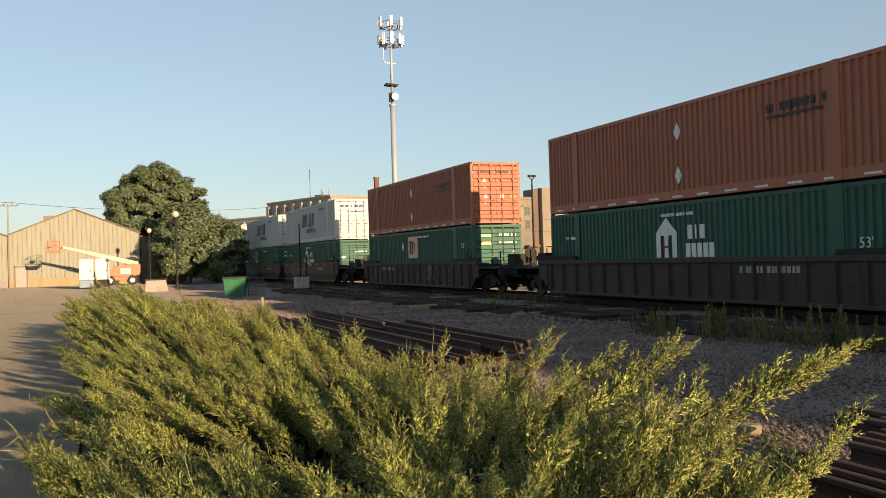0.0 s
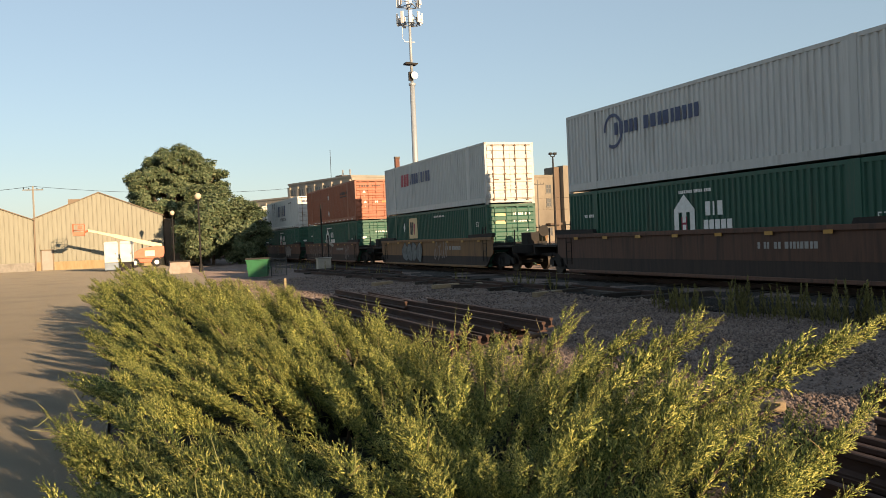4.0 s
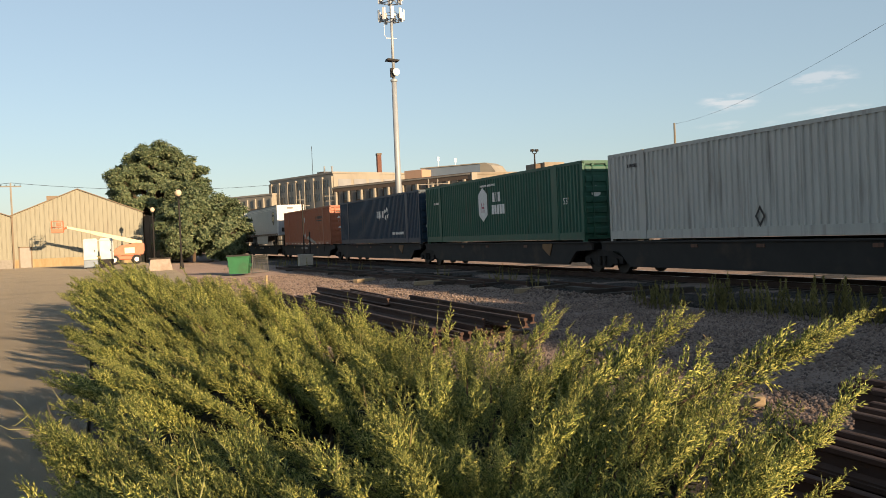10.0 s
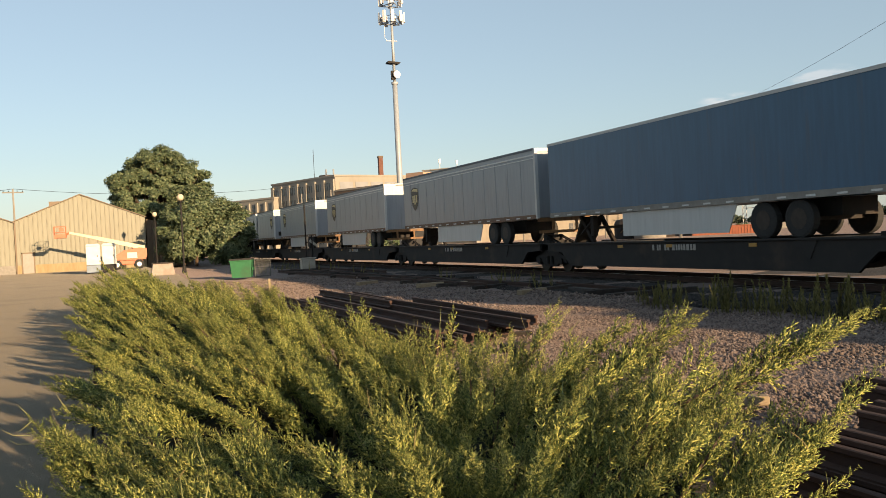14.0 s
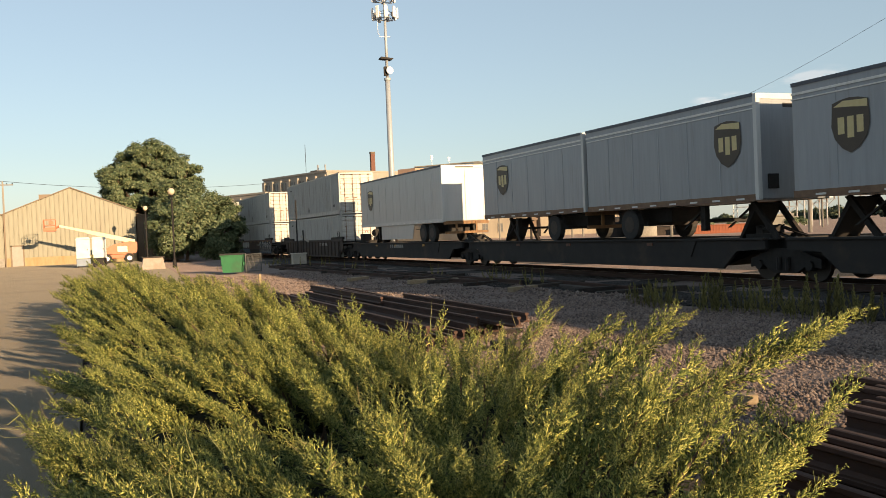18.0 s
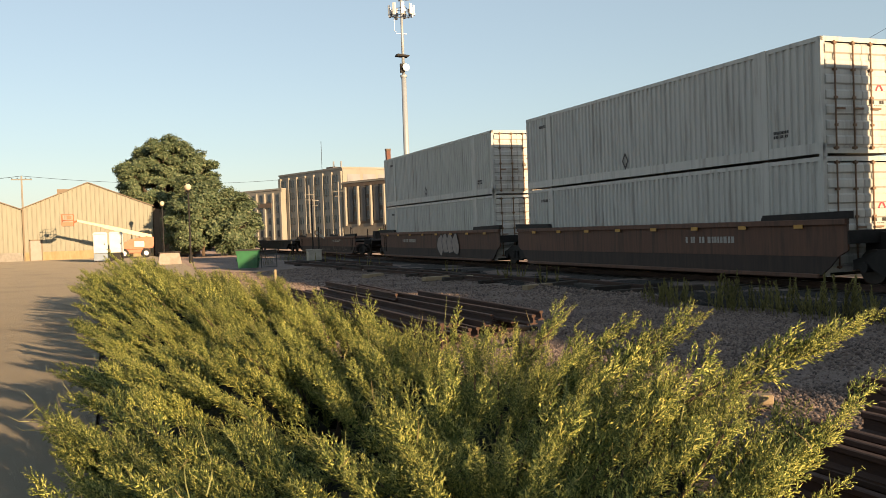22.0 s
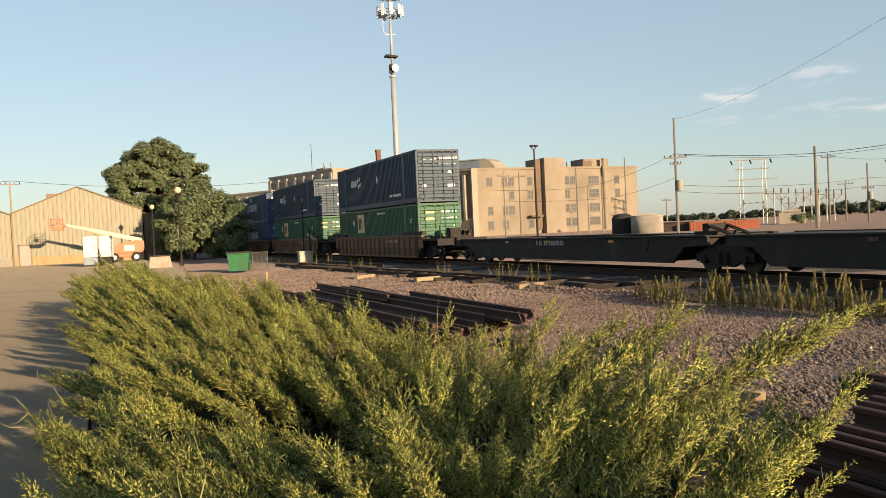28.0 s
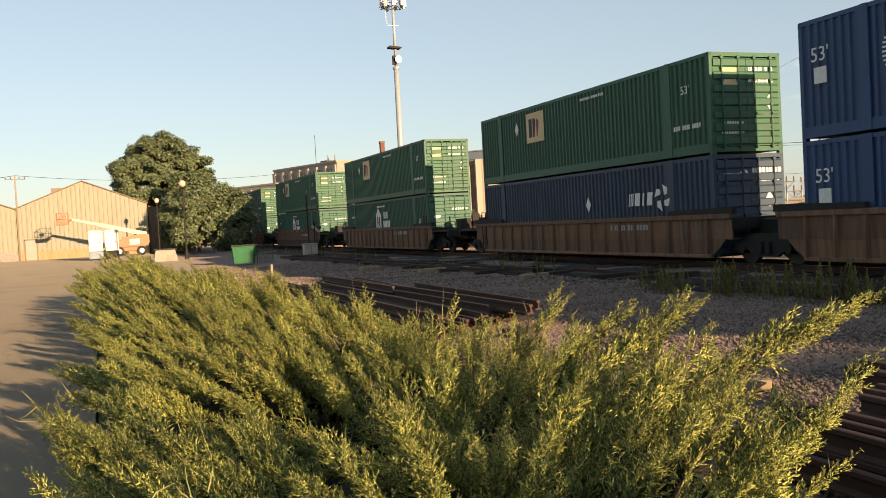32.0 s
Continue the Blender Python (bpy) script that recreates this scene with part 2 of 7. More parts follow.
P = dict(
    red=paint("orange_red_paint", (0.345, 0.112, 0.055), (0.30, 0.096, 0.05)),
    green=paint("dark_green_paint", (0.015, 0.082, 0.052), (0.013, 0.07, 0.046)),
    emp=paint("mid_green_paint", (0.020, 0.096, 0.052), (0.018, 0.082, 0.046)),
    navy=paint("navy_paint", (0.018, 0.042, 0.074), (0.015, 0.035, 0.062)),
    blue=paint("royal_blue_paint", (0.019, 0.062, 0.150), (0.017, 0.052, 0.125)),
    white=paint("off_white_paint", (0.45, 0.437, 0.405), (0.39, 0.378, 0.35), damt=0.3),
    boxwhite=paint("white_paint_chalky", (0.53, 0.52, 0.495), (0.47, 0.46, 0.435), dirt=(0.20, 0.165, 0.13), damt=0.2),
    silver=paint("silver_trailer_skin", (0.30, 0.315, 0.335), (0.26, 0.275, 0.295), damt=0.12, rough=0.36),
    trblue=paint("blue_trailer_skin", (0.036, 0.105, 0.185), (0.030, 0.088, 0.155), damt=0.1, rough=0.4),
    trwhite=paint("white_trailer_skin", (0.5, 0.5, 0.49), (0.45, 0.45, 0.44), damt=0.1, rough=0.4),
    logo_navy=mat("navy_lettering", (0.02, 0.035, 0.10), (0.03, 0.05, 0.12), 0.55, scale=6),
    logo_white=mat("white_lettering", (0.72, 0.71, 0.68), (0.6, 0.58, 0.54), 0.6, scale=6),
    logo_grey=mat("grey_lettering", (0.34, 0.32, 0.29), (0.26, 0.24, 0.22), 0.6, scale=6),
    logo_black=mat("black_lettering", (0.02, 0.018, 0.018), (0.035, 0.03, 0.03), 0.6, scale=6),
    logo_red=mat("red_lettering", (0.35, 0.03, 0.06), (0.3, 0.03, 0.05), 0.6, scale=6),
    logo_brown=mat("brown_shield", (0.06, 0.044, 0.030), (0.048, 0.036, 0.026), 0.5, scale=6),
    logo_gold=mat("gold_shield", (0.58, 0.48, 0.25), (0.52, 0.42, 0.2), 0.5, scale=6),
)

# ---- ground ----
XC = 17.965  # middle of the track


def bend(y):
    """How far the track swings towards the lot at y."""
    q = min(max(y - 25.0, 0.0), 110.0)
    return -1.2e-4 * q * q - 2.4e-4 * q * max(y - 135.0, 0.0)


def ground_height(x, y):
    z = -0.20 + 0.03 * math.sin(0.7 * x + 1.3 * math.sin(0.35 * y)) + 0.02 * math.sin(1.9 * y + x)
    if 5 < x < 17 and -30 < y < 80:
        z += 0.06 * noise.noise(Vector((x * 0.6, y * 0.35, 3.1)))
    return z


def ground():
    xs = [-3000, -900, -300, -120, -60, -30, -12] + [-6 + 0.6 * i for i in range(52)] + [27, 32, 40, 60, 90, 140, 250, 500, 1200, 3000]
    ys = [-3000, -900, -300, -120, -60, -30, -16] + [-10 + 0.8 * i for i in range(80)] + [58, 64, 72, 84, 100, 130, 180, 260, 400, 700, 1300, 3500]
    v = [(x, y, ground_height(x, y) if abs(x) < 60 and abs(y) < 130 else -0.2) for y in ys for x in xs]
    n = len(xs)
    f = [(j * n + i, j * n + i + 1, (j + 1) * n + i + 1, (j + 1) * n + i) for j in range(len(ys) - 1) for i in range(n - 1)]
    ob = solid("ground", MB().add(v, f), M["gravel"], "grey-brown crushed gravel of the rail yard", "ground", kind="structure", smooth=True)
    return ob


ground()
ASPH = [(-80, -40), (-0.15, -40), (-0.15, 23.5), (3.6, 30), (5.0, 62), (4.6, 96), (-80, 96)]
solid("pavement", MB().prism(ASPH, 2, -0.4, 0.0), M["asphalt"], "worn grey asphalt of the empty lot", "asphalt", kind="structure")


# ---- track, ballast and the dismantled siding ----
def rail_bar(pts, h=0.17, wide=0.14, head=0.07):
    """A flat-bottomed rail swept along points (x, y) that run mainly along y; the foot stands at z 0."""
    prof = [(-wide / 2, 0), (wide / 2, 0), (wide / 2, 0.015), (0.012, 0.035), (0.012, h - 0.05), (head / 2, h - 0.038), (head / 2, h - 0.006), (head / 2 - 0.012, h), (-head / 2 + 0.012, h), (-head / 2, h - 0.006), (-head / 2, h - 0.038), (-0.012, h - 0.05), (-0.012, 0.035), (-wide / 2, 0.015)]
    mb, n = MB(), len(prof)
    for x, y in pts:
        mb.v += [(x + a, y, b) for a, b in prof]
    for i in range(len(pts) - 1):
        for k in range(n):
            j = (k + 1) % n
            mb.f.append((i * n + k, i * n + j, (i + 1) * n + j, (i + 1) * n + k))
    mb.f += [tuple(range(n - 1, -1, -1)), tuple(range((len(pts) - 1) * n, len(pts) * n))]
    return mb


def track():
    tr = thing("railway_track", (XC, 0, 0), "main line track on dark ballast with worn rail heads", "railway track", kind="structure")
    ys = [-120 + 6 * k for k in range(90)]
    for s in (-1, 1):
        part("rail", rail_bar([(s * 0.753 + bend(y), y) for y in ys]), M["rail"], tr, at=(0, 0, -0.172))
        part("rail_head", MB().add([(s * 0.753 + bend(y) + q, y, 0.001) for y in ys for q in (-0.03, 0.03)], [(2 * i, 2 * i + 1, 2 * i + 3, 2 * i + 2) for i in range(len(ys) - 1)]), M["railtop"], tr, "polished steel running surface")
    tie = MB().cbox(-1.3, -0.115, -0.16, 1.3, 0.115, -0.005, 0.012).mesh("tie")
    for k in range(240):
        y = -8 + 0.55 * k
        part("tie", tie, M["tie"], tr, at=(bend(y), y, -0.172))
    bed = MB()
    prof = [(-4.2, -0.42), (-2.9, -0.24), (-2.0, -0.21), (2.0, -0.21), (2.9, -0.24), (9.0, -0.19)]
    for y in ys:
        bed.v += [(bend(y) + a, y, b + 0.02 * math.sin(y * 3.1 + a)) for a, b in prof]
    for i in range(len(ys) - 1):
        for k in range(5):
            bed.f.append((i * 6 + k, i * 6 + k + 1, i * 6 + k + 7, i * 6 + k + 6))
    part("ballast_bed", bed, M["ballast"], tr, "dark ballast stones, deepened for the train's shade")


track()


def chips(name, n, area, size, z, material, seed, label, lift=0.0, heap=0.0):
    """Loose angular stones over an area of the plan, as one mesh."""
    rng = np.random.default_rng(seed)
    x0, y0, x1, y1 = area
    p = np.stack([rng.uniform(x0, x1, n), rng.uniform(y0, y1, n), np.zeros(n)], 1)
    p[:, 2] = [z if z is not None else ground_height(a, b) + lift for a, b, _ in p]
    p[:, 2] += heap * rng.random(n) * np.maximum(0.0, 1.0 - np.abs(p[:, 0] - (x0 + x1) / 2) / ((x1 - x0) / 2))
    octa = np.array([(1, 0, 0), (0, 1, 0), (-1, 0, 0), (0, -1, 0), (0, 0, 0.8), (0, 0, -0.6)], float)
    tri = np.array([(0, 1, 4), (1, 2, 4), (2, 3, 4), (3, 0, 4), (1, 0, 5), (2, 1, 5), (3, 2, 5), (0, 3, 5)])
    a = rng.uniform(0, 2 * math.pi, n)
    v = octa[None] * rng.uniform(0.55, 1.3, (n, 6, 1)) * (size * rng.uniform(0.45, 1.25, n))[:, None, None]
    c, s = np.cos(a)[:, None], np.sin(a)[:, None]
    v = np.stack([v[..., 0] * c - v[..., 1] * s, v[..., 0] * s + v[..., 1] * c, v[..., 2]], -1) + p[:, None, :]
    me = raw_mesh(name, v.reshape(-1, 3), (np.arange(n)[:, None, None] * 6 + tri[None]).reshape(-1, 3), 3)
    return solid(name, me, material, label, "gravel", kind="stuff")


def stone_mat(name, tones):
    m = bpy.data.materials.new(name)
    m.use_nodes = True
    n, l = m.node_tree.nodes, m.node_tree.links
    g, cr = n.new("ShaderNodeNewGeometry"), n.new("ShaderNodeValToRGB")
    l.new(g.outputs["Random Per Island"], cr.inputs["Fac"])
    e = cr.color_ramp.elements
    e[0].color, e[1].color = (*tones[0], 1), (*tones[-1], 1)
    for k, c in enumerate(tones[1:-1]):
        e.new((k + 1) / (len(tones) - 1)).color = (*c, 1)
    b = n["Principled BSDF"]
    b.inputs["Roughness"].default_value = 0.95
    b.inputs["Diffuse Roughness"].default_value = 1.0
    l.new(cr.outputs["Color"], b.inputs["Base Color"])
    return m


M["chips"] = stone_mat("gravel_chips", [(0.058, 0.044, 0.039), (0.122, 0.086, 0.071), (0.178, 0.127, 0.104), (0.245, 0.186, 0.156), (0.100, 0.074, 0.065)])
# dark stones, their tones lowered further for the train's shade
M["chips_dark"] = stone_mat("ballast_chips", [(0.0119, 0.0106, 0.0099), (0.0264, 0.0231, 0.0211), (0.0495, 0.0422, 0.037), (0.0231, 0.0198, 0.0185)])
chips("loose_gravel", 84000, (3.2, 3.0, 12.2, 20.0), 0.033, None, M["chips"], 5, "loose pinkish-grey crushed stone")
chips("far_gravel", 20000, (4.0, 20.0, 12.0, 48.0), 0.045, None, M["chips"], 6, "crushed stone across the yard")
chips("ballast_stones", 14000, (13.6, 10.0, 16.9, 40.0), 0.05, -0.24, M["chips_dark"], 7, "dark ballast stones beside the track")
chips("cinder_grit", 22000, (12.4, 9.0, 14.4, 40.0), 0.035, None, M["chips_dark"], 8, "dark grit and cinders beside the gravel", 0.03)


chips("debris_ridge", 4200, (11.5, 17.0, 12.5, 23.8), 0.055, None, M["chips"], 9, "ridge of brown stones and broken wood", 0.0, 0.16)


def cinders():
    """The darker strip of ground between gravel yard and ballast, deepened for train shade."""
    mb, ys = MB(), [-20 + 2 * k for k in range(60)]
    for y in ys:
        x0 = 13.0 + 0.5 * noise.noise(Vector((y * 0.3, 1.0, 2.0))) - max(0.0, y - 30) * 0.03
        for k in range(6):
            x = x0 + (XC - 3.4 - x0) * k / 5
            mb.v.append((x, y, ground_height(x, y) + (0.025 if k else -0.03)))
    for i in range(len(ys) - 1):
        for k in range(5):
            mb.f.append((i * 6 + k, i * 6 + k + 1, i * 6 + k + 7, i * 6 + k + 6))
    solid("cinder_strip", mb, M["ballast"], "dark cinders and grit, deepened for the train's shade", "ground", kind="structure", smooth=True)


cinders()


def loose_rail(x, y0, y1, z, group, skew=0.0, tilt=0.0):
    n = 4
    ob = solid("steel_rail", rail_bar([(skew * k / n, (y1 - y0) * k / n) for k in range(n + 1)], 0.16, 0.13, 0.068), M["rail"], "rusty brown steel rail lying in a pile", "rail", group, at=(x, y0, z))
    ob.rotation_euler = (0, radians(tilt), 0)
    return ob


def rail_pile_a():
    rng = random.Random(4)
    for k in range(11):
        loose_rail(4.75 + 0.21 * k + rng.uniform(-0.03, 0.03), 12.6 + 0.16 * k + rng.uniform(-0.25, 0.25), 25.6 + rng.uniform(-0.6, 0.6), -0.13, "rails in the far pile", rng.uniform(-0.05, 0.05))
    for k in range(7):
        loose_rail(5.0 + 0.30 * k + rng.uniform(-0.05, 0.05), 13.2 + rng.uniform(-0.5, 0.5) + 0.12 * k, 24.8 + rng.uniform(-1.2, 0.6), 0.035, "rails in the far pile", rng.uniform(-0.12, 0.12), rng.choice((0, 0, 88)))
    for x, y0, y1 in ((6.35, 12.5, 19.6), (6.75, 13.0, 19.4), (6.1, 18.8, 25.4)):
        loose_rail(x, y0, y1, 0.12, "rails in the far pile", rng.uniform(-0.1, 0.1))
    for y in (14.2, 18.6, 23.4):
        solid("timber_bearer", MB().cbox(-1.35, -0.09, -0.12, 1.35, 0.09, 0.08, 0.01), M["tie"], "dark weathered timber under a pile of rails", "timber", "bearers under the rails", at=(5.9, y, -0.20))
    solid("timber_block", MB().cbox(-0.16, -0.2, 0, 0.16, 0.2, 0.14, 0.012), M["tie"], "dark timber block beside the rails", "timber", at=(5.95, 12.2, -0.17), turn=15)


def rail_pile_b():
    rng = random.Random(9)
    for k in range(9):
        loose_rail(4.92 + 0.19 * k, -6.5, 4.6 + 0.10 * k + rng.uniform(-0.12, 0.12), -0.06, "rails in the near pile", rng.uniform(-0.02, 0.02))
    for k in range(7):
        loose_rail(5.1 + 0.20 * k, -6.5, 4.85 + 0.12 * k + rng.uniform(-0.2, 0.15), 0.10, "rails in the near pile", rng.uniform(-0.03, 0.03))
    for k in range(4):
        loose_rail(4.28 + 0.18 * k, -6.5, 4.75 + 0.1 * k + rng.uniform(-0.1, 0.1), -0.15, "rails in the near pile")
    for k in range(3):
        loose_rail(4.5 + 0.2 * k, -6.5, 5.02 + 0.07 * k, 0.01, "rails in the near pile")
    loose_rail(5.95, -6.4, 5.75, 0.1, "rails in the near pile")
    loose_rail(6.25, -6.4, 5.85, 0.1, "rails in the near pile")
    for y in (4.2, 0.5):
        solid("timber_bearer", MB().cbox(-1.2, -0.1, -0.12, 1.2, 0.1, 0.12, 0.012), M["timber"], "pale weathered timber under a pile of rails", "timber", "bearers under the rails", at=(5.7, y, -0.18), turn=-6)
    solid("timber_block", MB().cbox(-0.5, -0.1, 0, 0.5, 0.1, 0.13, 0.012), M["timber"], "pale sawn timber lying on gravel", "timber", at=(5.15, 3.95, -0.17), turn=28)
    solid("timber_block", MB().cbox(-0.17, -0.07, 0, 0.17, 0.07, 0.10, 0.012), M["timber"], "pale sawn timber lying on gravel", "timber", at=(5.95, 6.95, -0.15), turn=-24)


rail_pile_a()
rail_pile_b()


def old_siding():
    """A torn-up siding: rails and timbers left beside the main line."""
    rng = random.Random(12)
    for x, y0, y1, sk in ((13.1, 25.5, 44.0, -0.9), (12.2, 27.0, 40.0, -0.8), (11.3, 40.0, 56.0, -0.6), (12.4, 42.0, 58.0, -0.5), (13.6, 19.8, 25.0, 0.2), (14.1, 44.0, 60.0, -0.6)):
        loose_rail(x, y0, y1, -0.16, "rails of the torn-up siding", sk)
    tie = MB().cbox(-1.25, -0.11, 0, 1.25, 0.11, 0.15, 0.014).mesh("old_tie")
    for k in range(24):
        y = 19.5 + k * 1.6 + rng.uniform(-0.4, 0.4)
        x = 13.4 - 0.045 * (y - 20) + rng.uniform(-0.5, 0.5)
        ob = part("timber_tie", tie, M["tie"])
        ob.matrix_basis = pose(x, y, -0.22 + rng.uniform(0, 0.05), 0, rng.uniform(-2, 2), rng.uniform(-16, 16) + (90 if rng.random() > 0.7 else 0))
        tagged(ob, "weathered dark railway tie lying on gravel", "railway tie", "ties of the torn-up siding")
    for x, y, a in ((12.4, 29.4, 70), (11.4, 30.3, 12), (12.0, 23.3, 20), (10.3, 34.8, 30)):
        solid("timber_block", MB().cbox(-0.55, -0.12, 0, 0.55, 0.12, 0.15, 0.012), M["timber"], "pale broken timber lying on gravel", "timber", at=(x, y, -0.19), turn=a)


old_siding()


# ---- weeds beside the track ----
def weeds(name, spots, seed, label):
    rng = np.random.default_rng(seed)
    tpl = [spray_weed(rng) for _ in range(4)]
    frames = []
    for x, y, n, r, h in spots:
        for _ in range(n):
            px, py = x + rng.normal(0, r), y + rng.normal(0, r)
            d = np.array([rng.normal(0, 0.16), rng.normal(0, 0.16), 1.0])
            frames.append((int(rng.integers(4)), np.array([px, py, -0.2]), axes(d, rng.uniform(0, 6.28), h * rng.uniform(0.5, 1.15))))
    me = foliage_mesh(name, tpl, frames)
    return solid(name, me, M["weed"], label, "weeds", kind="stuff")


def spray_weed(rng):
    base, way, leng = [], [], []
    for i in range(44):
        u = 0.12 + 0.86 * rng.random()
        w = rng.uniform(0, 6.28)
        d = unit(np.array([0.9, 0.55 * math.cos(w), 0.55 * math.sin(w)]))
        base.append([u, 0, 0]), way.append(d), leng.append(0.05 + 0.17 * (1.05 - u) * rng.uniform(0.6, 1.2))
    base.append([0, 0, 0]), way.append([1, 0, 0]), leng.append(1.0)
    base, way, leng = np.array(base, float), np.array(way, float), np.array(leng)
    a = unit(np.cross(way, np.array([0.13, 0.27, 0.95])))
    b = np.cross(way, a)
    out = [base + (a * math.cos(2 * math.pi * k / 3) + b * math.sin(2 * math.pi * k / 3)) * 0.017 for k in range(3)]
    out.append(base + way * leng[:, None])
    return np.stack(out, 1)

# ---- the train ----
SPEED = 21.676  # metres a second, towards -y
MOVING = []  # (thing, place of its middle along the track at 0 s, height)
SHARED = {}


def shared(key, make):
    if key not in SHARED:
        me = make()
        me = me.mesh(key) if isinstance(me, MB) else me
        SHARED[key] = me
    return SHARED[key]


def corrugated(length, z0, z1, depth=0.05, pitch=0.245, skip=()):
    """A pressed steel wall in the plane x = 0, along y, its grooves towards -x."""
    y, prof = 0.0, []
    while y < length - pitch * 0.5:
        flat = any(a <= y + pitch / 2 <= b for a, b in skip)
        d = 0 if flat else -depth
        prof += [(y, 0), (y + 0.30 * pitch, 0), (y + 0.42 * pitch, d), (y + 0.88 * pitch, d)]
        y += pitch
    prof += [(length, 0)]
    mb = MB()
    mb.v = [(d, min(yy, length) - length / 2, z) for yy, d in prof for z in (z0, z1)]
    mb.f = [(2 * i, 2 * i + 2, 2 * i + 3, 2 * i + 1) for i in range(len(prof) - 1)]
    return mb


CW, CH, CL = 2.59, 2.90, 16.15


def box_frame(L):
    mb, w = MB(), CW / 2
    for s in (-1, 1):
        mb.box(s * w, -L / 2, 0, s * (w - 0.09), L / 2, 0.27)
        mb.box(s * w, -L / 2, CH - 0.11, s * (w - 0.09), L / 2, CH)
        for e in (-1, 1):
            mb.box(s * w, e * L / 2, -0.079, s * (w - 0.14), e * (L / 2 - 0.12), CH)
        if L > 13:
            for y in (-6.06, 6.06):
                mb.box(s * (w + 0.018), y - 0.13, 0.0, s * (w - 0.08), y + 0.13, CH)
    for e in (-1, 1):
        mb.box(-w + 0.14, e * L / 2, 0, w - 0.14, e * (L / 2 - 0.1), 0.14)
        mb.box(-w + 0.14, e * L / 2, CH - 0.12, w - 0.14, e * (L / 2 - 0.1), CH)
    mb.box(-w + 0.09, -L / 2 + 0.1, 0.02, w - 0.09, L / 2 - 0.1, 0.12)
    return mb


def door_leaf():
    pts = [(0, 0.02), (-0.05, 0.02)]
    for z in (0.08, 0.46, 0.84, 1.22, 1.60, 1.98, 2.36):
        pts += [(-0.05, z - 0.03), (-0.092, z + 0.01), (-0.092, z + 0.18), (-0.05, z + 0.23)]
    return MB().prism(pts + [(-0.05, 2.60), (0, 2.60)], 0, -0.585, 0.585)


def rod():
    mb = MB().tube([(0, 0, 0), (0, 0, 2.72)], 0.022, 8)
    for z in (0.05, 0.62, 1.3, 2.0, 2.66):
        mb.box(-0.05, -0.03, z - 0.03, 0.05, 0.05, z + 0.03)
    mb.box(-0.03, -0.06, 1.0, 0.26, -0.03, 1.05)
    return mb


def bars(w, h, rows, seed, fill=0.8):
    """Unreadable lettering: rows of small plain bars in the plane x = 0, y from 0 to -w."""
    rng = random.Random(seed)
    mb = MB()
    for r in range(rows):
        z, y = h * (1 - (r + 0.85) / rows), 0.0
        while y < w * fill:
            k = rng.uniform(0.5, 1.0) * h / rows * 0.75
            if rng.random() > 0.15:
                mb.box(0, -y, z, 0.004, -y - k * 0.7, z + h / rows * 0.7)
            y += k
    return mb


def letter_row(load, kinds, w, h, slant, material, y, z, end=None):
    """Heavy slanted plain bars in place of a name; kinds: 1 one upright, 3 three uprights, s three level strips, b a plain block."""
    step = w / len(kinds)
    for i, kind in enumerate(kinds):
        k = step * 0.8

        def skew(y0, y1, z0, z1):
            return MB().prism([(-y0 - slant * z0, z0), (-y1 - slant * z0, z0), (-y1 - slant * z1, z1), (-y0 - slant * z1, z1)], 0, 0, 0.004)
        pieces = {"1": [(0.3 * k, 0.62 * k, 0, h)], "3": [(q * k, (q + 0.2) * k, 0, h) for q in (0, 0.36, 0.72)], "b": [(0, k, 0, h)],
                  "s": [(0, k, q * h, (q + 0.24) * h) for q in (0, 0.38, 0.76)]}[kind]
        for j, pc in enumerate(pieces):
            key = "bar_%s_%d_%g_%g_%g" % (kind, j, step, h, slant)
            if end:
                on_end(load, "letter_bar", key, lambda: skew(*pc), material, y + i * step, z, end)
            else:
                on_side(load, "letter_bar", key, lambda: skew(*pc), material, y - i * step, z)


def word(load, text, size, y, z, material):
    """A word that can be read, on the near side of a load."""
    cu = bpy.data.curves.new("lettering", "FONT")
    cu.body, cu.size, cu.extrude = text, size, 0.002
    cu.materials.append(material)
    ob = new("lettering", cu)
    ob.parent = load
    ob.matrix_basis = Matrix(((0, 0, -1, -CW / 2 - 0.006), (-1, 0, 0, y), (0, 1, 0, z), (0, 0, 0, 1)))


def drips():
    """Black streaks run down from the roof edge, too fine to part."""
    rng, mb = random.Random(5), MB()
    for k in range(15):
        y, w, n = -rng.choice((0.0, 0.25, 0.9, 1.1, 1.3, 2.2)) + rng.uniform(-0.15, 0.15), rng.uniform(0.03, 0.13), rng.uniform(0.5, 2.55)
        mb.prism([(y, 2.72), (y - w, 2.72), (y - w * 0.8, 2.72 - n * 0.6), (y - w * 0.5, 2.72 - n), (y - w * 0.2, 2.72 - n * 0.7)], 0, 0, 0.002)
    return mb


def diamond(r):
    return MB().prism([(0, -r), (r * 0.62, 0), (0, r), (-r * 0.62, 0)], 0, 0, 0.004)


def house_mark(h):
    mb = MB()
    w = h * 0.42
    mb.prism([(w, 0), (w * 0.55, 0), (w * 0.55, h * 0.55), (w * 0.2, h * 0.55), (w * 0.2, 0), (-w * 0.2, 0), (-w * 0.2, h * 0.55), (-w * 0.55, h * 0.55), (-w * 0.55, 0), (-w, 0), (-w, h * 0.62), (0, h), (w, h * 0.62)], 0, 0, 0.004)
    return mb


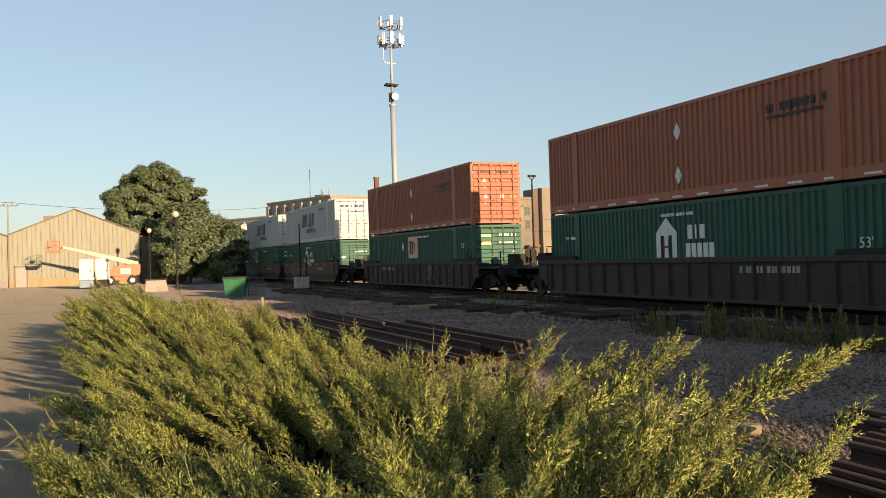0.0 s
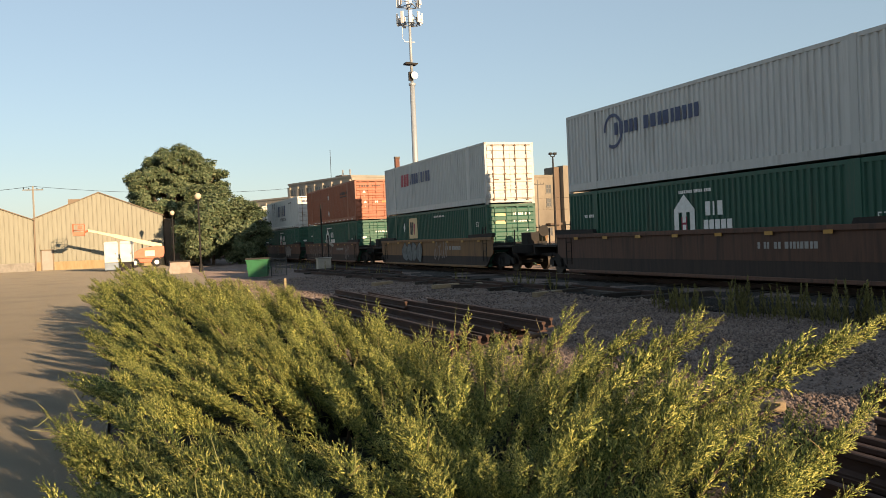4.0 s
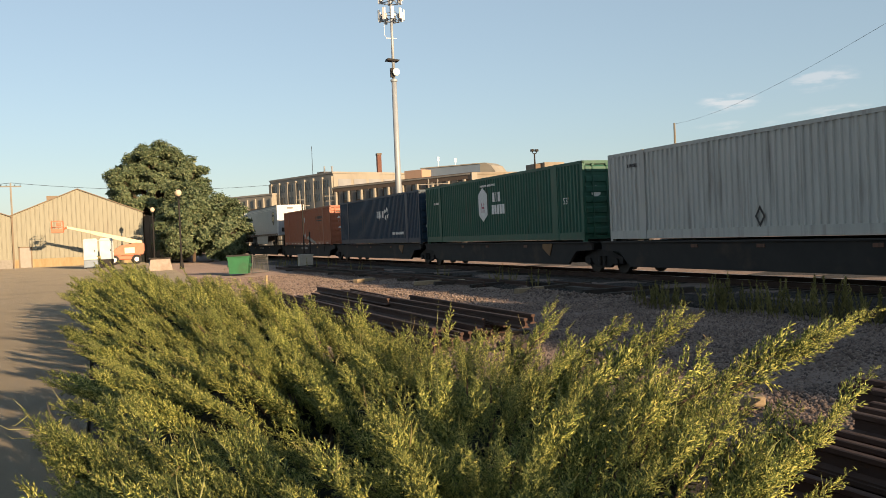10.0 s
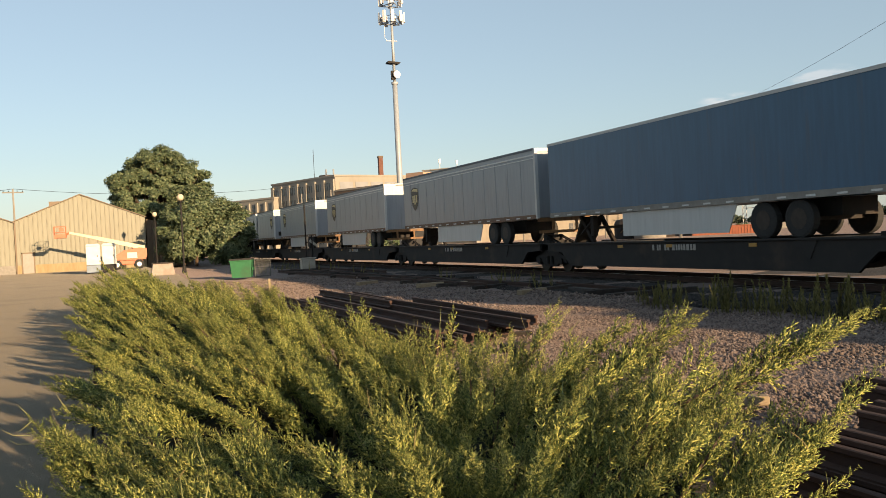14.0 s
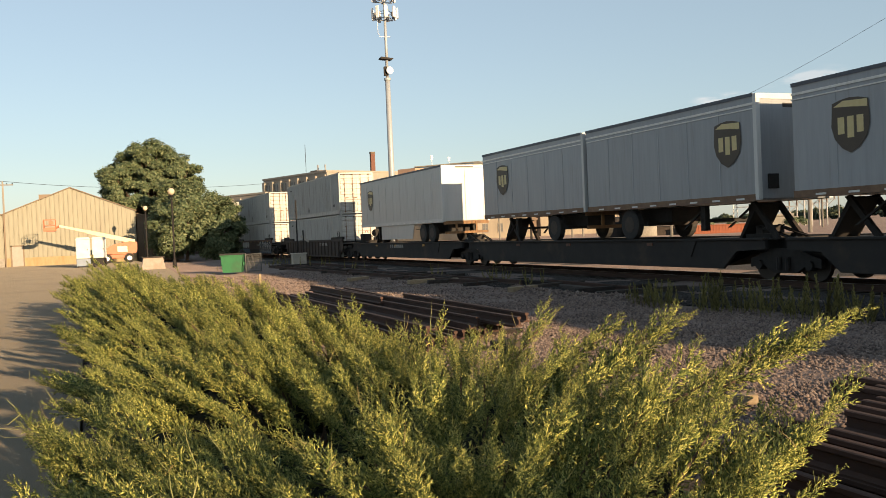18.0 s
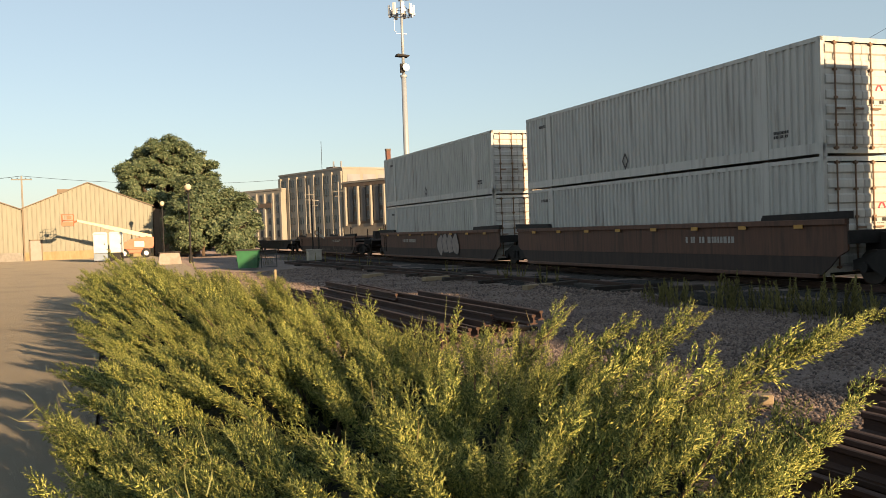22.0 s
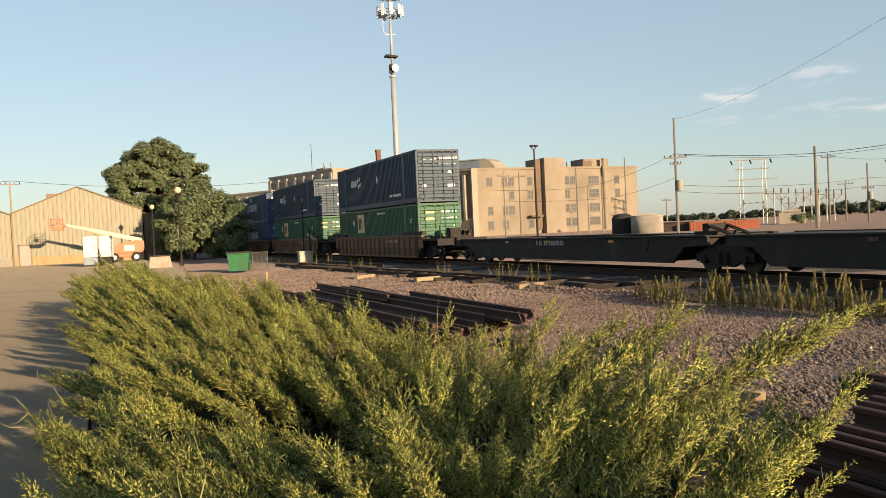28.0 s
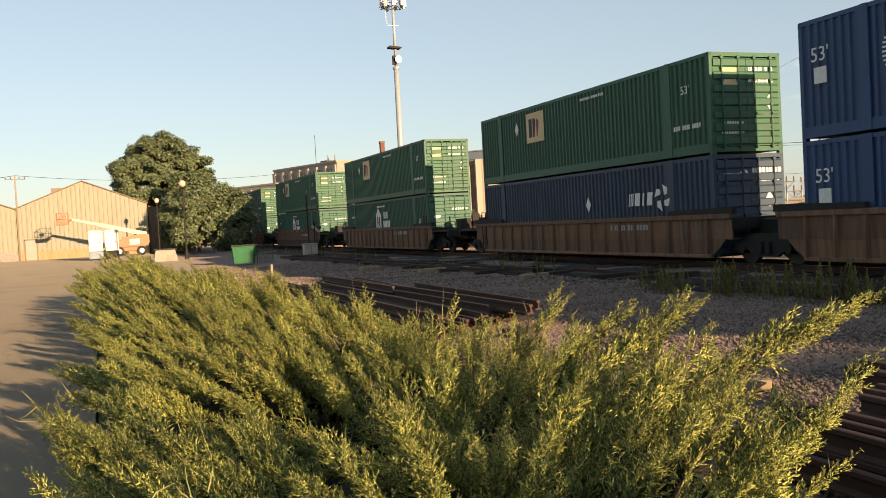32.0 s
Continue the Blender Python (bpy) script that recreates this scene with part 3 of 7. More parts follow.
def shield(h):
    pts = [(0.40, 0.93), (0.2, 0.98), (0, 1.0), (-0.2, 0.98), (-0.40, 0.93), (-0.43, 0.5), (-0.36, 0.28), (-0.2, 0.1), (0, 0), (0.2, 0.1), (0.36, 0.28), (0.43, 0.5)]
    return MB().prism([(a * h, b * h) for a, b in pts], 0, 0, 0.005)


def ring_mark(h):
    mb = MB()
    for k in range(4):
        a = k * math.pi / 2
        c, s = math.cos(a), math.sin(a)
        q = [(0.1, 0.12), (0.5, 0.02), (0.34, 0.34), (0.12, 0.3)]
        mb.prism([((y * c - z * s) * h, h / 2 + (y * s + z * c) * h) for y, z in q], 0, 0, 0.004)
    return mb


def on_side(load, name, key, make, material, y, z, label="", proud=0.006):
    """A flat mark on the near long side (x negative) of a load; y along the side, marks run towards -y."""
    ob = part(name, shared(key, make), material, load, label)
    if name == "lettering":
        ob["kind"] = "stuff"
    ob.matrix_basis = Matrix(((-1, 0, 0, -CW / 2 - proud), (0, 1, 0, y), (0, 0, 1, z), (0, 0, 0, 1)))
    return ob


def on_end(load, name, key, make, material, x, z, L, label=""):
    """A flat mark on the door end; marks run towards +x."""
    ob = part(name, shared(key, make), material, load, label)
    if name == "lettering":
        ob["kind"] = "stuff"
    ob.matrix_basis = Matrix(((0, -1, 0, x), (-1, 0, 0, -L / 2 - 0.012), (0, 0, 1, z), (0, 0, 0, 1)))
    return ob


def fifty_three(load, y, z, size, material):
    cu = bpy.data.curves.new("length_number", "FONT")
    cu.body, cu.size, cu.extrude = "53'", size, 0.002
    cu.materials.append(material)
    ob = new("length_number", cu)
    ob.parent = load
    ob.matrix_basis = Matrix(((0, 0, -1, -CW / 2 - 0.006), (-1, 0, 0, y), (0, 1, 0, z), (0, 0, 0, 1)))


COUNT = [0]


def container(colour, livery, middle, z, label, group="containers on the train", L=CL):
    COUNT[0] += 1
    mt = P[colour]
    c = thing("shipping_container", (XC, middle, z), label, "container", group)
    MOVING.append((c, middle, z))
    w = CW / 2
    skip = [(L / 2 - 6.06 - 0.15, L / 2 - 6.06 + 0.15), (L / 2 + 6.06 - 0.15, L / 2 + 6.06 + 0.15)] if L > 13 else []
    near = part("side_wall", shared("side_wall_%g" % L, lambda: corrugated(L - 0.2, 0.27, CH - 0.11, skip=skip)), mt, c)
    near.matrix_basis = Matrix(((-1, 0, 0, -w + 0.004), (0, 1, 0, 0), (0, 0, 1, 0), (0, 0, 0, 1)))
    far = part("side_wall", SHARED["side_wall_%g" % L], mt, c)
    far.location = (w - 0.004, 0, 0)
    end = part("end_wall", shared("end_wall", lambda: corrugated(CW - 0.26, 0.13, CH - 0.11)), mt, c)
    end.matrix_basis = Matrix(((0, -1, 0, 0), (1, 0, 0, L / 2 - 0.01), (0, 0, 1, 0), (0, 0, 0, 1)))
    roof = corrugated(L - 0.2, -w + 0.08, w - 0.08, 0.02, 0.42)
    roof = part("roof", shared("box_roof_%g" % L, lambda: roof), mt, c)
    roof.matrix_basis = Matrix(((0, 0, 1, 0), (0, 1, 0, 0), (1, 0, 0, CH - 0.012), (0, 0, 0, 1)))
    part("frame", shared("box_frame_%g" % L, lambda: box_frame(L)), mt, c)
    for y in ((-6.06, 6.06) if L > 13 else ()):
        for q in (0, CH - 0.12):
            part("lifting_casting", shared("lifting_casting", lambda: MB().cbox(-0.08, -0.09, -0.012, 0.08, 0.09, 0.132, 0.01)), M["iron"] if "white" not in colour else mt, c, at=(-w + 0.068, y, q))
    for s in (-1, 1):
        d = part("door", shared("door_leaf", door_leaf), mt, c, at=(s * 0.592, -L / 2 + 0.05, 0.14))
        for x in (-0.3, 0.3):
            part("lock_rod", shared("lock_rod", rod), M["rodrust"] if colour in ("white", "boxwhite") else mt, d, at=(x, -0.10, -0.06))
    # lettering and marks, as plain shapes
    if livery == "orange":
        on_side(c, "lettering", "orange_name", lambda: bars(1.9, 0.30, 1, 3, 1.0), P["logo_black"], -3.75, 1.95)
        on_side(c, "lettering", "orange_line", lambda: MB().box(0, 0, 0, 0.004, -1.9, 0.07), P["logo_black"], -3.75, 1.82)
        for zz in (0.62, 1.95):
            on_side(c, "diamond_plate", "diamond_28", lambda: diamond(0.28), P["logo_white"], 0.05, zz + 0.1)
        for k in range(13):
            on_side(c, "reflective_strip", "reflective_strip", lambda: MB().box(0, 0, 0, 0.004, -0.5, 0.06), P["logo_white"], L / 2 - 0.5 - k * 1.2, 0.05, proud=0.008)
        on_end(c, "lettering", "orange_end_name", lambda: bars(1.7, 0.26, 1, 5, 1.0), P["logo_black"], -0.95, 2.35, L)
        on_end(c, "lettering", "orange_end_line", lambda: MB().box(0, 0, 0, 0.004, -1.75, 0.06), P["logo_black"], -0.95, 2.25, L)
        for x, zz in ((-0.6, 1.9), (-0.55, 1.15)):
            on_end(c, "diamond_plate", "diamond_22", lambda: diamond(0.24), P["logo_white"], x, zz, L)
        on_end(c, "notice", "notice", lambda: MB().box(0, 0, 0, 0.004, -0.28, 0.32), M["yellow"], 0.75, 1.1, L)
        on_end(c, "notice", "notice_white", lambda: MB().box(0, 0, 0, 0.004, -0.22, 0.3), P["logo_white"], 0.2, 1.12, L)
    elif livery in ("house", "hexagon"):
        if livery == "house":
            on_side(c, "house_mark", "house_mark", lambda: house_mark(1.25), P["logo_white"], 0.75, 1.2)
        else:
            on_side(c, "hexagon_mark", "hexagon_mark", lambda: MB().prism([(0, -0.1), (0.48, 0.2), (0.48, 1.15), (0, 1.45), (-0.48, 1.15), (-0.48, 0.2)], 0, 0, 0.004), P["logo_white"], 0.75, 1.0)
        on_side(c, "house_mark_bars", "house_bars", lambda: MB().box(0, 0.14, 0.05, 0.004, 0.09, 0.5).box(0, -0.09, 0.05, 0.004, -0.14, 0.5).box(0, 0.14, 0.25, 0.004, -0.14, 0.32), P["logo_red"], 0.75, 1.25, proud=0.012)
        letter_row(c, "b1b", 0.85, 0.42, 0.0, P["logo_white"], -0.3, 1.75)
        letter_row(c, "bbbbb", 1.35, 0.42, 0.0, P["logo_white"], -0.2, 1.2)
        on_side(c, "lettering", "house_code", lambda: bars(1.6, 0.14, 1, 8, 1.0), P["logo_white"], 1.0, 2.45)
        on_side(c, "lettering", "house_code_b", lambda: bars(0.9, 0.16, 1, 9, 1.0), P["logo_white"], 6.9, 1.9)
        fifty_three(c, -6.6, 1.35, 0.36, P["logo_white"])
        on_end(c, "hexagon_plate", "hexagon", lambda: MB().prism([(0.22 * math.cos(a * math.pi / 3 + 0.52), 0.22 * math.sin(a * math.pi / 3 + 0.52)) for a in range(6)], 0, 0, 0.004), P["logo_white"], -0.75, 1.75, L)
        on_end(c, "lettering", "house_end", lambda: bars(0.9, 0.5, 2, 11, 1.0), P["logo_white"], 0.15, 1.7, L)
        on_end(c, "lettering", "house_end_b", lambda: bars(0.9, 0.5, 4, 12, 1.0), P["logo_white"], 0.15, 0.6, L)
    elif livery in ("block", "block_mid"):
        yp = 0.7 if livery == "block_mid" else 3.5
        on_side(c, "sign_plate", "cream_plate", lambda: MB().box(0, 0.05, 0, 0.004, -1.45, 1.2), mats_cream, yp, 1.42)
        on_side(c, "plain_bar", "cream_bar_a", lambda: MB().box(0, -0.12, 0.2, 0.003, -0.4, 0.95), P["logo_black"], yp - 0.05, 1.44, proud=0.012)
        on_side(c, "plain_bar", "cream_bar_b", lambda: MB().prism([(-0.46, 0.2), (-0.6, 0.2), (-0.72, 0.85), (-0.62, 0.95), (-0.46, 0.95)], 0, 0, 0.003), P["logo_black"], yp - 0.05, 1.44, proud=0.012)
        on_side(c, "plain_bar", "cream_bar_c", lambda: MB().prism([(-0.78, 0.2), (-0.86, 0.2), (-1.0, 0.8), (-0.78, 0.95)], 0, 0, 0.003), P["logo_red"], yp - 0.05, 1.44, proud=0.014)
        on_side(c, "diamond_plate", "diamond_28", lambda: diamond(0.28), P["logo_white"], yp + 0.95, 2.1)
        on_side(c, "lettering", "house_code", lambda: bars(1.6, 0.14, 1, 8, 1.0), P["logo_white"], -0.8, 2.5)
        on_side(c, "lettering", "block_code", lambda: bars(1.3, 0.2, 1, 19, 1.0), P["logo_white"], -6.3, 0.75)
        fifty_three(c, -6.7, 1.85, 0.36, P["logo_white"])
        on_end(c, "sign_plate", "cream_plate_small", lambda: MB().box(0, 0, 0, 0.004, -0.6, 0.5), mats_cream, -0.9, 1.95, L)
        on_end(c, "diamond_plate", "diamond_22", lambda: diamond(0.24), P["logo_white"], 0.85, 1.45, L)
        on_end(c, "lettering", "block_end", lambda: bars(0.9, 0.5, 3, 21, 1.0), P["logo_white"], 0.1, 2.0, L)
        on_end(c, "lettering", "block_end_b", lambda: bars(0.8, 0.4, 3, 22, 1.0), P["logo_white"], -0.95, 0.5, L)
    elif livery == "slant":
        letter_row(c, "b313b", 4.0, 1.05, 0.25, P["logo_navy"], 2.1, 1.25)
        word(c, "INTERMODAL", 0.5, 0.75, 0.74, P["logo_black"])
        if 170 < middle < 185:
            on_side(c, "dirt_streaks", "dirt_streaks", drips, P["logo_black"], 4.9, 0.0, "black streaks run down the side")["kind"] = "stuff"
        on_side(c, "lettering", "slant_code", lambda: bars(1.4, 0.16, 1, 14, 1.0), P["logo_black"], -3.6, 2.35)
        for k in range(16):
            on_side(c, "reflective_strip", "dark_strip", lambda: MB().box(0, 0, 0, 0.004, -0.35, 0.05), P["logo_navy"], L / 2 - 0.5 - k * 0.98, 0.05, proud=0.008)
        letter_row(c, "bb1bb", 1.8, 0.4, 0.25, P["logo_navy"], -0.95, 2.2, L)
        on_end(c, "lettering", "slant_end_sub", lambda: bars(1.3, 0.36, 2, 15, 1.0), P["logo_black"], -0.5, 1.7, L)
    elif livery == "circle":
        on_side(c, "lettering", "circle_name", lambda: bars(4.6, 0.62, 1, 16, 1.0), P["logo_navy"], 4.6, 1.7)
        on_side(c, "ring", "ring", lambda: ring(0.62, 0.5), P["logo_navy"], 4.7, 1.95)
    elif livery == "twotone":
        letter_row(c, "bbb", 1.5, 0.72, 0.1, P["logo_red"], 4.75, 1.6)
        letter_row(c, "1bbb1b1bb", 3.6, 0.6, 0.0, P["logo_navy"], 3.15, 1.65)
    elif livery in ("cluster", "cluster_mid", "cluster_low"):
        sh = {"cluster": 0.9, "cluster_mid": -4.3, "cluster_low": -7.5}[livery]
        letter_row(c, "3b1b", 1.4, 0.42, 0.15, P["logo_white"], 3.85 + sh, 1.55)
        on_side(c, "cluster_mark", "cluster_mark", lambda: ring_mark(0.85), P["logo_white"], 1.95 + sh, 1.35)
        on_side(c, "diamond_plate", "diamond_28", lambda: diamond(0.28), P["logo_white"], -1.05, 1.7)
        on_side(c, "lettering", "cluster_code", lambda: bars(1.9, 0.22, 1, 17, 1.0), P["logo_white"], -3.4, 0.45)
        on_end(c, "lettering", "cluster_end", lambda: bars(1.0, 0.5, 2, 18, 1.0), P["logo_white"], 0.1, 2.05, L)
        letter_row(c, "bb1b", 0.6, 0.2, 0.1, P["logo_white"], -0.95, 2.15, L)
        on_end(c, "cluster_mark", "cluster_mark_small", lambda: ring_mark(0.4), P["logo_white"], -0.2, 2.05, L)
        on_end(c, "diamond_plate", "diamond_22", lambda: diamond(0.24), P["logo_white"], 0.7, 1.55, L)
        on_end(c, "notice", "notice_white", lambda: MB().box(0, 0, 0, 0.004, -0.22, 0.3), P["logo_white"], -0.95, 0.8, L)
        on_end(c, "notice", "notice_wide", lambda: MB().box(0, 0, 0, 0.004, -0.45, 0.22), P["logo_white"], 0.55, 0.8, L)
    elif livery == "globe":
        letter_row(c, "s1s1s", 1.7, 0.6, 0.0, P["logo_grey"], 2.9, 1.3)
        letter_row(c, "31s3131s31", 3.7, 0.72, 0.0, P["logo_white"], 0.95, 1.3)
        on_side(c, "globe_mark", "globe_mark", globe_mark, P["logo_white"], 5.3, 1.7)
        on_side(c, "square_plate", "notice_white_b", lambda: MB().box(0, 0, 0, 0.004, -0.4, 0.4), P["logo_white"], 0.6, 2.3)
        on_side(c, "square_plate", "notice_white_b", None, P["logo_white"], 7.6, 1.3)
        on_side(c, "edge_stripe", "edge_stripe", lambda: MB().box(0, 0, 0, 0.004, -0.14, CH), P["logo_red"], -L / 2 + 0.15, 0.0, proud=0.01)
        fifty_three(c, 7.7, 1.85, 0.5, P["logo_white"])
        for x in (-0.85, 0.35):
            on_end(c, "hexagon_plate", "long_hexagon", lambda: MB().prism([(0, 0.15), (-0.15, 0.3), (-0.45, 0.3), (-0.6, 0.15), (-0.45, 0), (-0.15, 0)], 0, 0, 0.004), P["logo_white"], x, 2.2, L)
        on_end(c, "notice", "notice_white", lambda: MB().box(0, 0, 0, 0.004, -0.22, 0.3), P["logo_white"], -0.9, 1.3, L)
    elif livery == "plain":
        on_side(c, "diamond_mark", "ring_diamond", lambda: diamond_ring(0.3), P["logo_black"], 0.7, 0.55)
        on_side(c, "lettering", "plain_code", lambda: bars(0.8, 0.16, 1, 24, 1.0), P["logo_black"], 6.9, 2.35)
        on_side(c, "lettering", "plain_code_b", lambda: bars(0.5, 0.22, 2, 25, 1.0), P["logo_black"], -6.4, 0.5)
        on_end(c, "lettering", "plain_end", lambda: bars(0.8, 0.5, 4, 26, 1.0), P["logo_black"], 0.2, 1.1, L)
        on_end(c, "diamond_mark", "ring_diamond_small", lambda: diamond_ring(0.2), P["logo_red"], 0.6, 1.6, L)
    return c


mats_cream = mat("cream_plate", (0.62, 0.46, 0.25), (0.56, 0.42, 0.22), 0.6, scale=5)


def ring(r, q):
    mb = MB()
    n = 24
    pts = [(math.cos(2 * math.pi * k / n), math.sin(2 * math.pi * k / n)) for k in range(n)]
    for k in range(n - 4):
        a, b = pts[k], pts[k + 1]
        mb.prism([(a[0] * r, a[1] * r), (b[0] * r, b[1] * r), (b[0] * q, b[1] * q), (a[0] * q, a[1] * q)], 0, 0, 0.003)
    return mb


def diamond_ring(r):
    mb = MB()
    p = [(0, -r), (r * 0.66, 0), (0, r), (-r * 0.66, 0)]
    for k in range(4):
        a, b = p[k], p[(k + 1) % 4]
        mb.prism([a, b, (b[0] * 0.62, b[1] * 0.62), (a[0] * 0.62, a[1] * 0.62)], 0, 0, 0.004)
    return mb


def globe_mark():
    mb = MB()
    for k in range(9):
        z = -0.4 + 0.1 * k
        h = math.sqrt(max(0.0, 0.45 ** 2 - z * z))
        mb.box(0, h * 0.6, z - 0.022, 0.004, -h - 0.35 + abs(z) * 0.3, z + 0.022)
    return mb


def truck(parent, y, z=0.0):
    """A two-axle freight truck under a car's end or joint."""
    t = part("truck", shared("truck_frame", truck_frame), M["iron"], parent, at=(0, y, z))
    for s in (-1, 1):
        for a in (-0.89, 0.89):
            part("wheel", shared("truck_wheel", truck_wheel), M["wheel"], t, at=(s * 0.74, a, 0.43))
    return t


def truck_frame():
    mb = MB()
    for s in (-1, 1):
        mb.prism([(-1.25, 0.36), (-1.25, 0.6), (-0.95, 0.68), (-0.45, 0.86), (0.45, 0.86), (0.95, 0.68), (1.25, 0.6), (1.25, 0.36), (0.75, 0.42), (0.4, 0.22), (-0.4, 0.22), (-0.75, 0.42)], 0, s * 0.93, s * 1.06)
        for a in (-0.89, 0.89):
            mb.tube([(s * 0.9, a, 0.43), (s * 1.13, a, 0.43)], 0.13, 10)
        for k in (-0.16, 0.16):
            mb.tube([(s * 1.09, k, 0.3), (s * 1.09, k, 0.64)], 0.075, 8)
    for a in (-0.89, 0.89):
        mb.tube([(-0.8, a, 0.43), (0.8, a, 0.43)], 0.08, 8)
    mb.box(-1.0, -0.2, 0.42, 1.0, 0.2, 0.72)
    return mb


def truck_wheel():
    mb = MB()
    mb.tube([(-0.065, 0, 0), (0.065, 0, 0)], 0.42, 24)
    mb.tube([(-0.075, 0, 0), (0.075, 0, 0)], 0.14, 12)
    return mb


def coupler(parent, y, s):
    mb = MB().box(-0.12, 0, 0.72, 0.12, s * 0.9, 0.98).cbox(-0.2, min(s * 0.75, s * 1.15), 0.66, 0.22, max(s * 0.75, s * 1.15), 1.04, 0.03)
    part("coupler", shared("coupler_%d" % s, lambda: mb), M["iron"], parent, at=(0, y, 0))


def well_side(a, b, top, fold, s):
    """The upper plate of a well car's side, from -a to b."""
    return MB().prism([(-a, max(fold, top - 0.72)), (-a + 0.3, fold), (b - 0.3, fold), (b, max(fold, top - 0.72)), (b, top), (-a, top)], 0, s * 1.37, s * 1.43)


def well_lower(a, b, fold, bottom, s):
    """The lower plate, set back a little and swept up at its ends."""
    return MB().prism([(-a + 0.3, fold), (-a + 0.55, bottom + 0.25), (-a + 0.9, bottom), (b - 0.9, bottom), (b - 0.55, bottom + 0.25), (b - 0.3, fold)], 0, s * 1.365, s * 1.42)


def well_car(style, middle, left, right, ljoint, rjoint, label, wreck=0):
    """left, right: distance from the middle to the joint or the end towards +y and -y."""
    mt = {"smooth": M["wellbrown"], "ochre": M["welltan"], "rust": M["wellrust"], "dark": M["welldark"]}[style]
    car = thing("well_car", (XC, middle, 0), label, "rail car", "well cars of the train")
    MOVING.append((car, middle, 0.0))
    ribbed = style in ("rust", "dark")
    top, bottom, half = (1.40, 0.22, 8.9) if ribbed else (1.56, 0.19, 8.9)
    if "empty" in label:
        top = 1.38
    fold = bottom + 0.5
    low = mt if ribbed else M["welldarker"]
    kind = "%d_%g" % (ribbed, top)
    for s in (-1, 1):
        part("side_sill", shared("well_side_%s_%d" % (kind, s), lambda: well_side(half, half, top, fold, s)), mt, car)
        part("lower_side", shared("well_lower_%s_%d" % (kind, s), lambda: well_lower(half, half, fold, bottom, s)), low, car, "darker lower plate")
        for e in (-1, 1):
            part("end_rail", shared("well_end_rail", lambda: MB().prism([(-1.5, 0), (-1.42, 0.15), (1.5, 0.19), (1.5, 0)], 0, -0.09, 0.07)), M["iron"], car, "raised dark guide rail").matrix_basis = pose(s * 1.40, e * 7.5, top + 0.045, 0, 0, 0 if e > 0 else 180)
        part("top_chord", shared("well_chord_%d" % ribbed, lambda: MB().cbox(-0.075, -half, -0.1, 0.075, half, 0.05, 0.015)), mt, car, at=(s * 1.42, 0, top))
        part("bottom_chord", shared("well_chord_b", lambda: MB().cbox(-0.09, -half + 0.9, -0.05, 0.09, half - 0.9, 0.06, 0.015)), mt, car, at=(s * 1.40, 0, bottom))
        if ribbed:
            for k in range(18):
                part("rib", shared("well_rib", lambda: MB().prism([(-0.05, 0), (-0.028, -0.075), (0.028, -0.075), (0.05, 0)], 2, 0.05, 1.12)), mt, car).matrix_basis = pose(s * 1.43, -7.9 + k * 15.8 / 17, bottom, 0, 0, 90 if s > 0 else -90)
        else:
            for k in range(8 if "empty" not in label else 0):
                part("reflector", shared("reflector", lambda: MB().box(-0.01, -0.15, -0.05, 0.01, 0.15, 0.05)), M["yellow"], car, at=(s * 1.50, -7.4 + k * 2.1, top - 0.12))
    for y in (-half + 2.2, 0, half - 2.2):
        part("well_floor", shared("well_floor", lambda: MB().box(-1.3, -1, 0.16, 1.3, 1, 0.262)), M["iron"], car, at=(0, y, 0))
    for s, reach, joint in ((1, left, ljoint), (-1, right, rjoint)):
        mb = MB()
        mb.prism([(half - 0.4, 0.62), (half - 0.4, 1.28), (reach, 1.22), (reach, 0.72)], 0, -0.42, 0.42)
        mb.box(-1.42, half - 0.5, 1.0, 1.42, half + 0.05, 1.32)
        if not joint:
            mb.box(-1.42, half + 0.05, 1.12, 1.42, reach - 0.25, 1.2)
            mb.box(-1.42, reach - 0.3, 0.85, 1.42, reach - 0.2, 1.2)
        ob = part("end_platform", mb, M["iron"], car)
        if s < 0:
            ob.matrix_basis = pose(0, 0, 0, 0, 0, 180)
        lad = MB()
        for q in (-0.2, 0.2):
            lad.tube([(1.44, half - 0.9 + q, 0.45), (1.44, half - 0.9 + q, top + 0.55)], 0.022, 6)
        for z in (0.6, 0.95, 1.3, 1.65, 1.98):
            lad.tube([(1.44, half - 1.1, z), (1.44, half - 0.7, z)], 0.018, 6)
        for rot in (0, 180) if not joint else ():
            part("ladder", shared("well_ladder_%d" % ribbed, lambda: lad), M["iron"], car).matrix_basis = pose(0, 0, 0, 0, 0, 0 if s > 0 else 180) @ (Matrix.Identity(4) if rot == 0 else Matrix.Scale(-1, 4, (1, 0, 0)))
        if joint:
            if s > 0:
                truck(car, reach)
        else:
            truck(car, s * (reach - 2.2))
            coupler(car, s * reach, s)
            yb = s * (reach - 0.9)
            part("brake_box", shared("brake_box", lambda: MB().box(-0.3, -0.3, 0, 0.3, 0.3, 0.55)), M["iron"], car, at=(-0.2, yb, 1.2))
            part("brake_wheel", shared("brake_wheel", lambda: MB().tube([(0, -0.02, 0), (0, 0.02, 0)], 0.26, 14)), M["iron"], car, at=(0.5, yb, 1.8))
            for x in (-0.9, 0.5, 0.9):
                part("grab_post", shared("grab_post", lambda: MB().tube([(0, 0, 0), (0, 0, 0.7)], 0.03, 6)), M["iron"], car, at=(x, yb + 0.2, 1.2))
    if wreck:
        paint_scrawl(car, wreck, top, bottom, half)
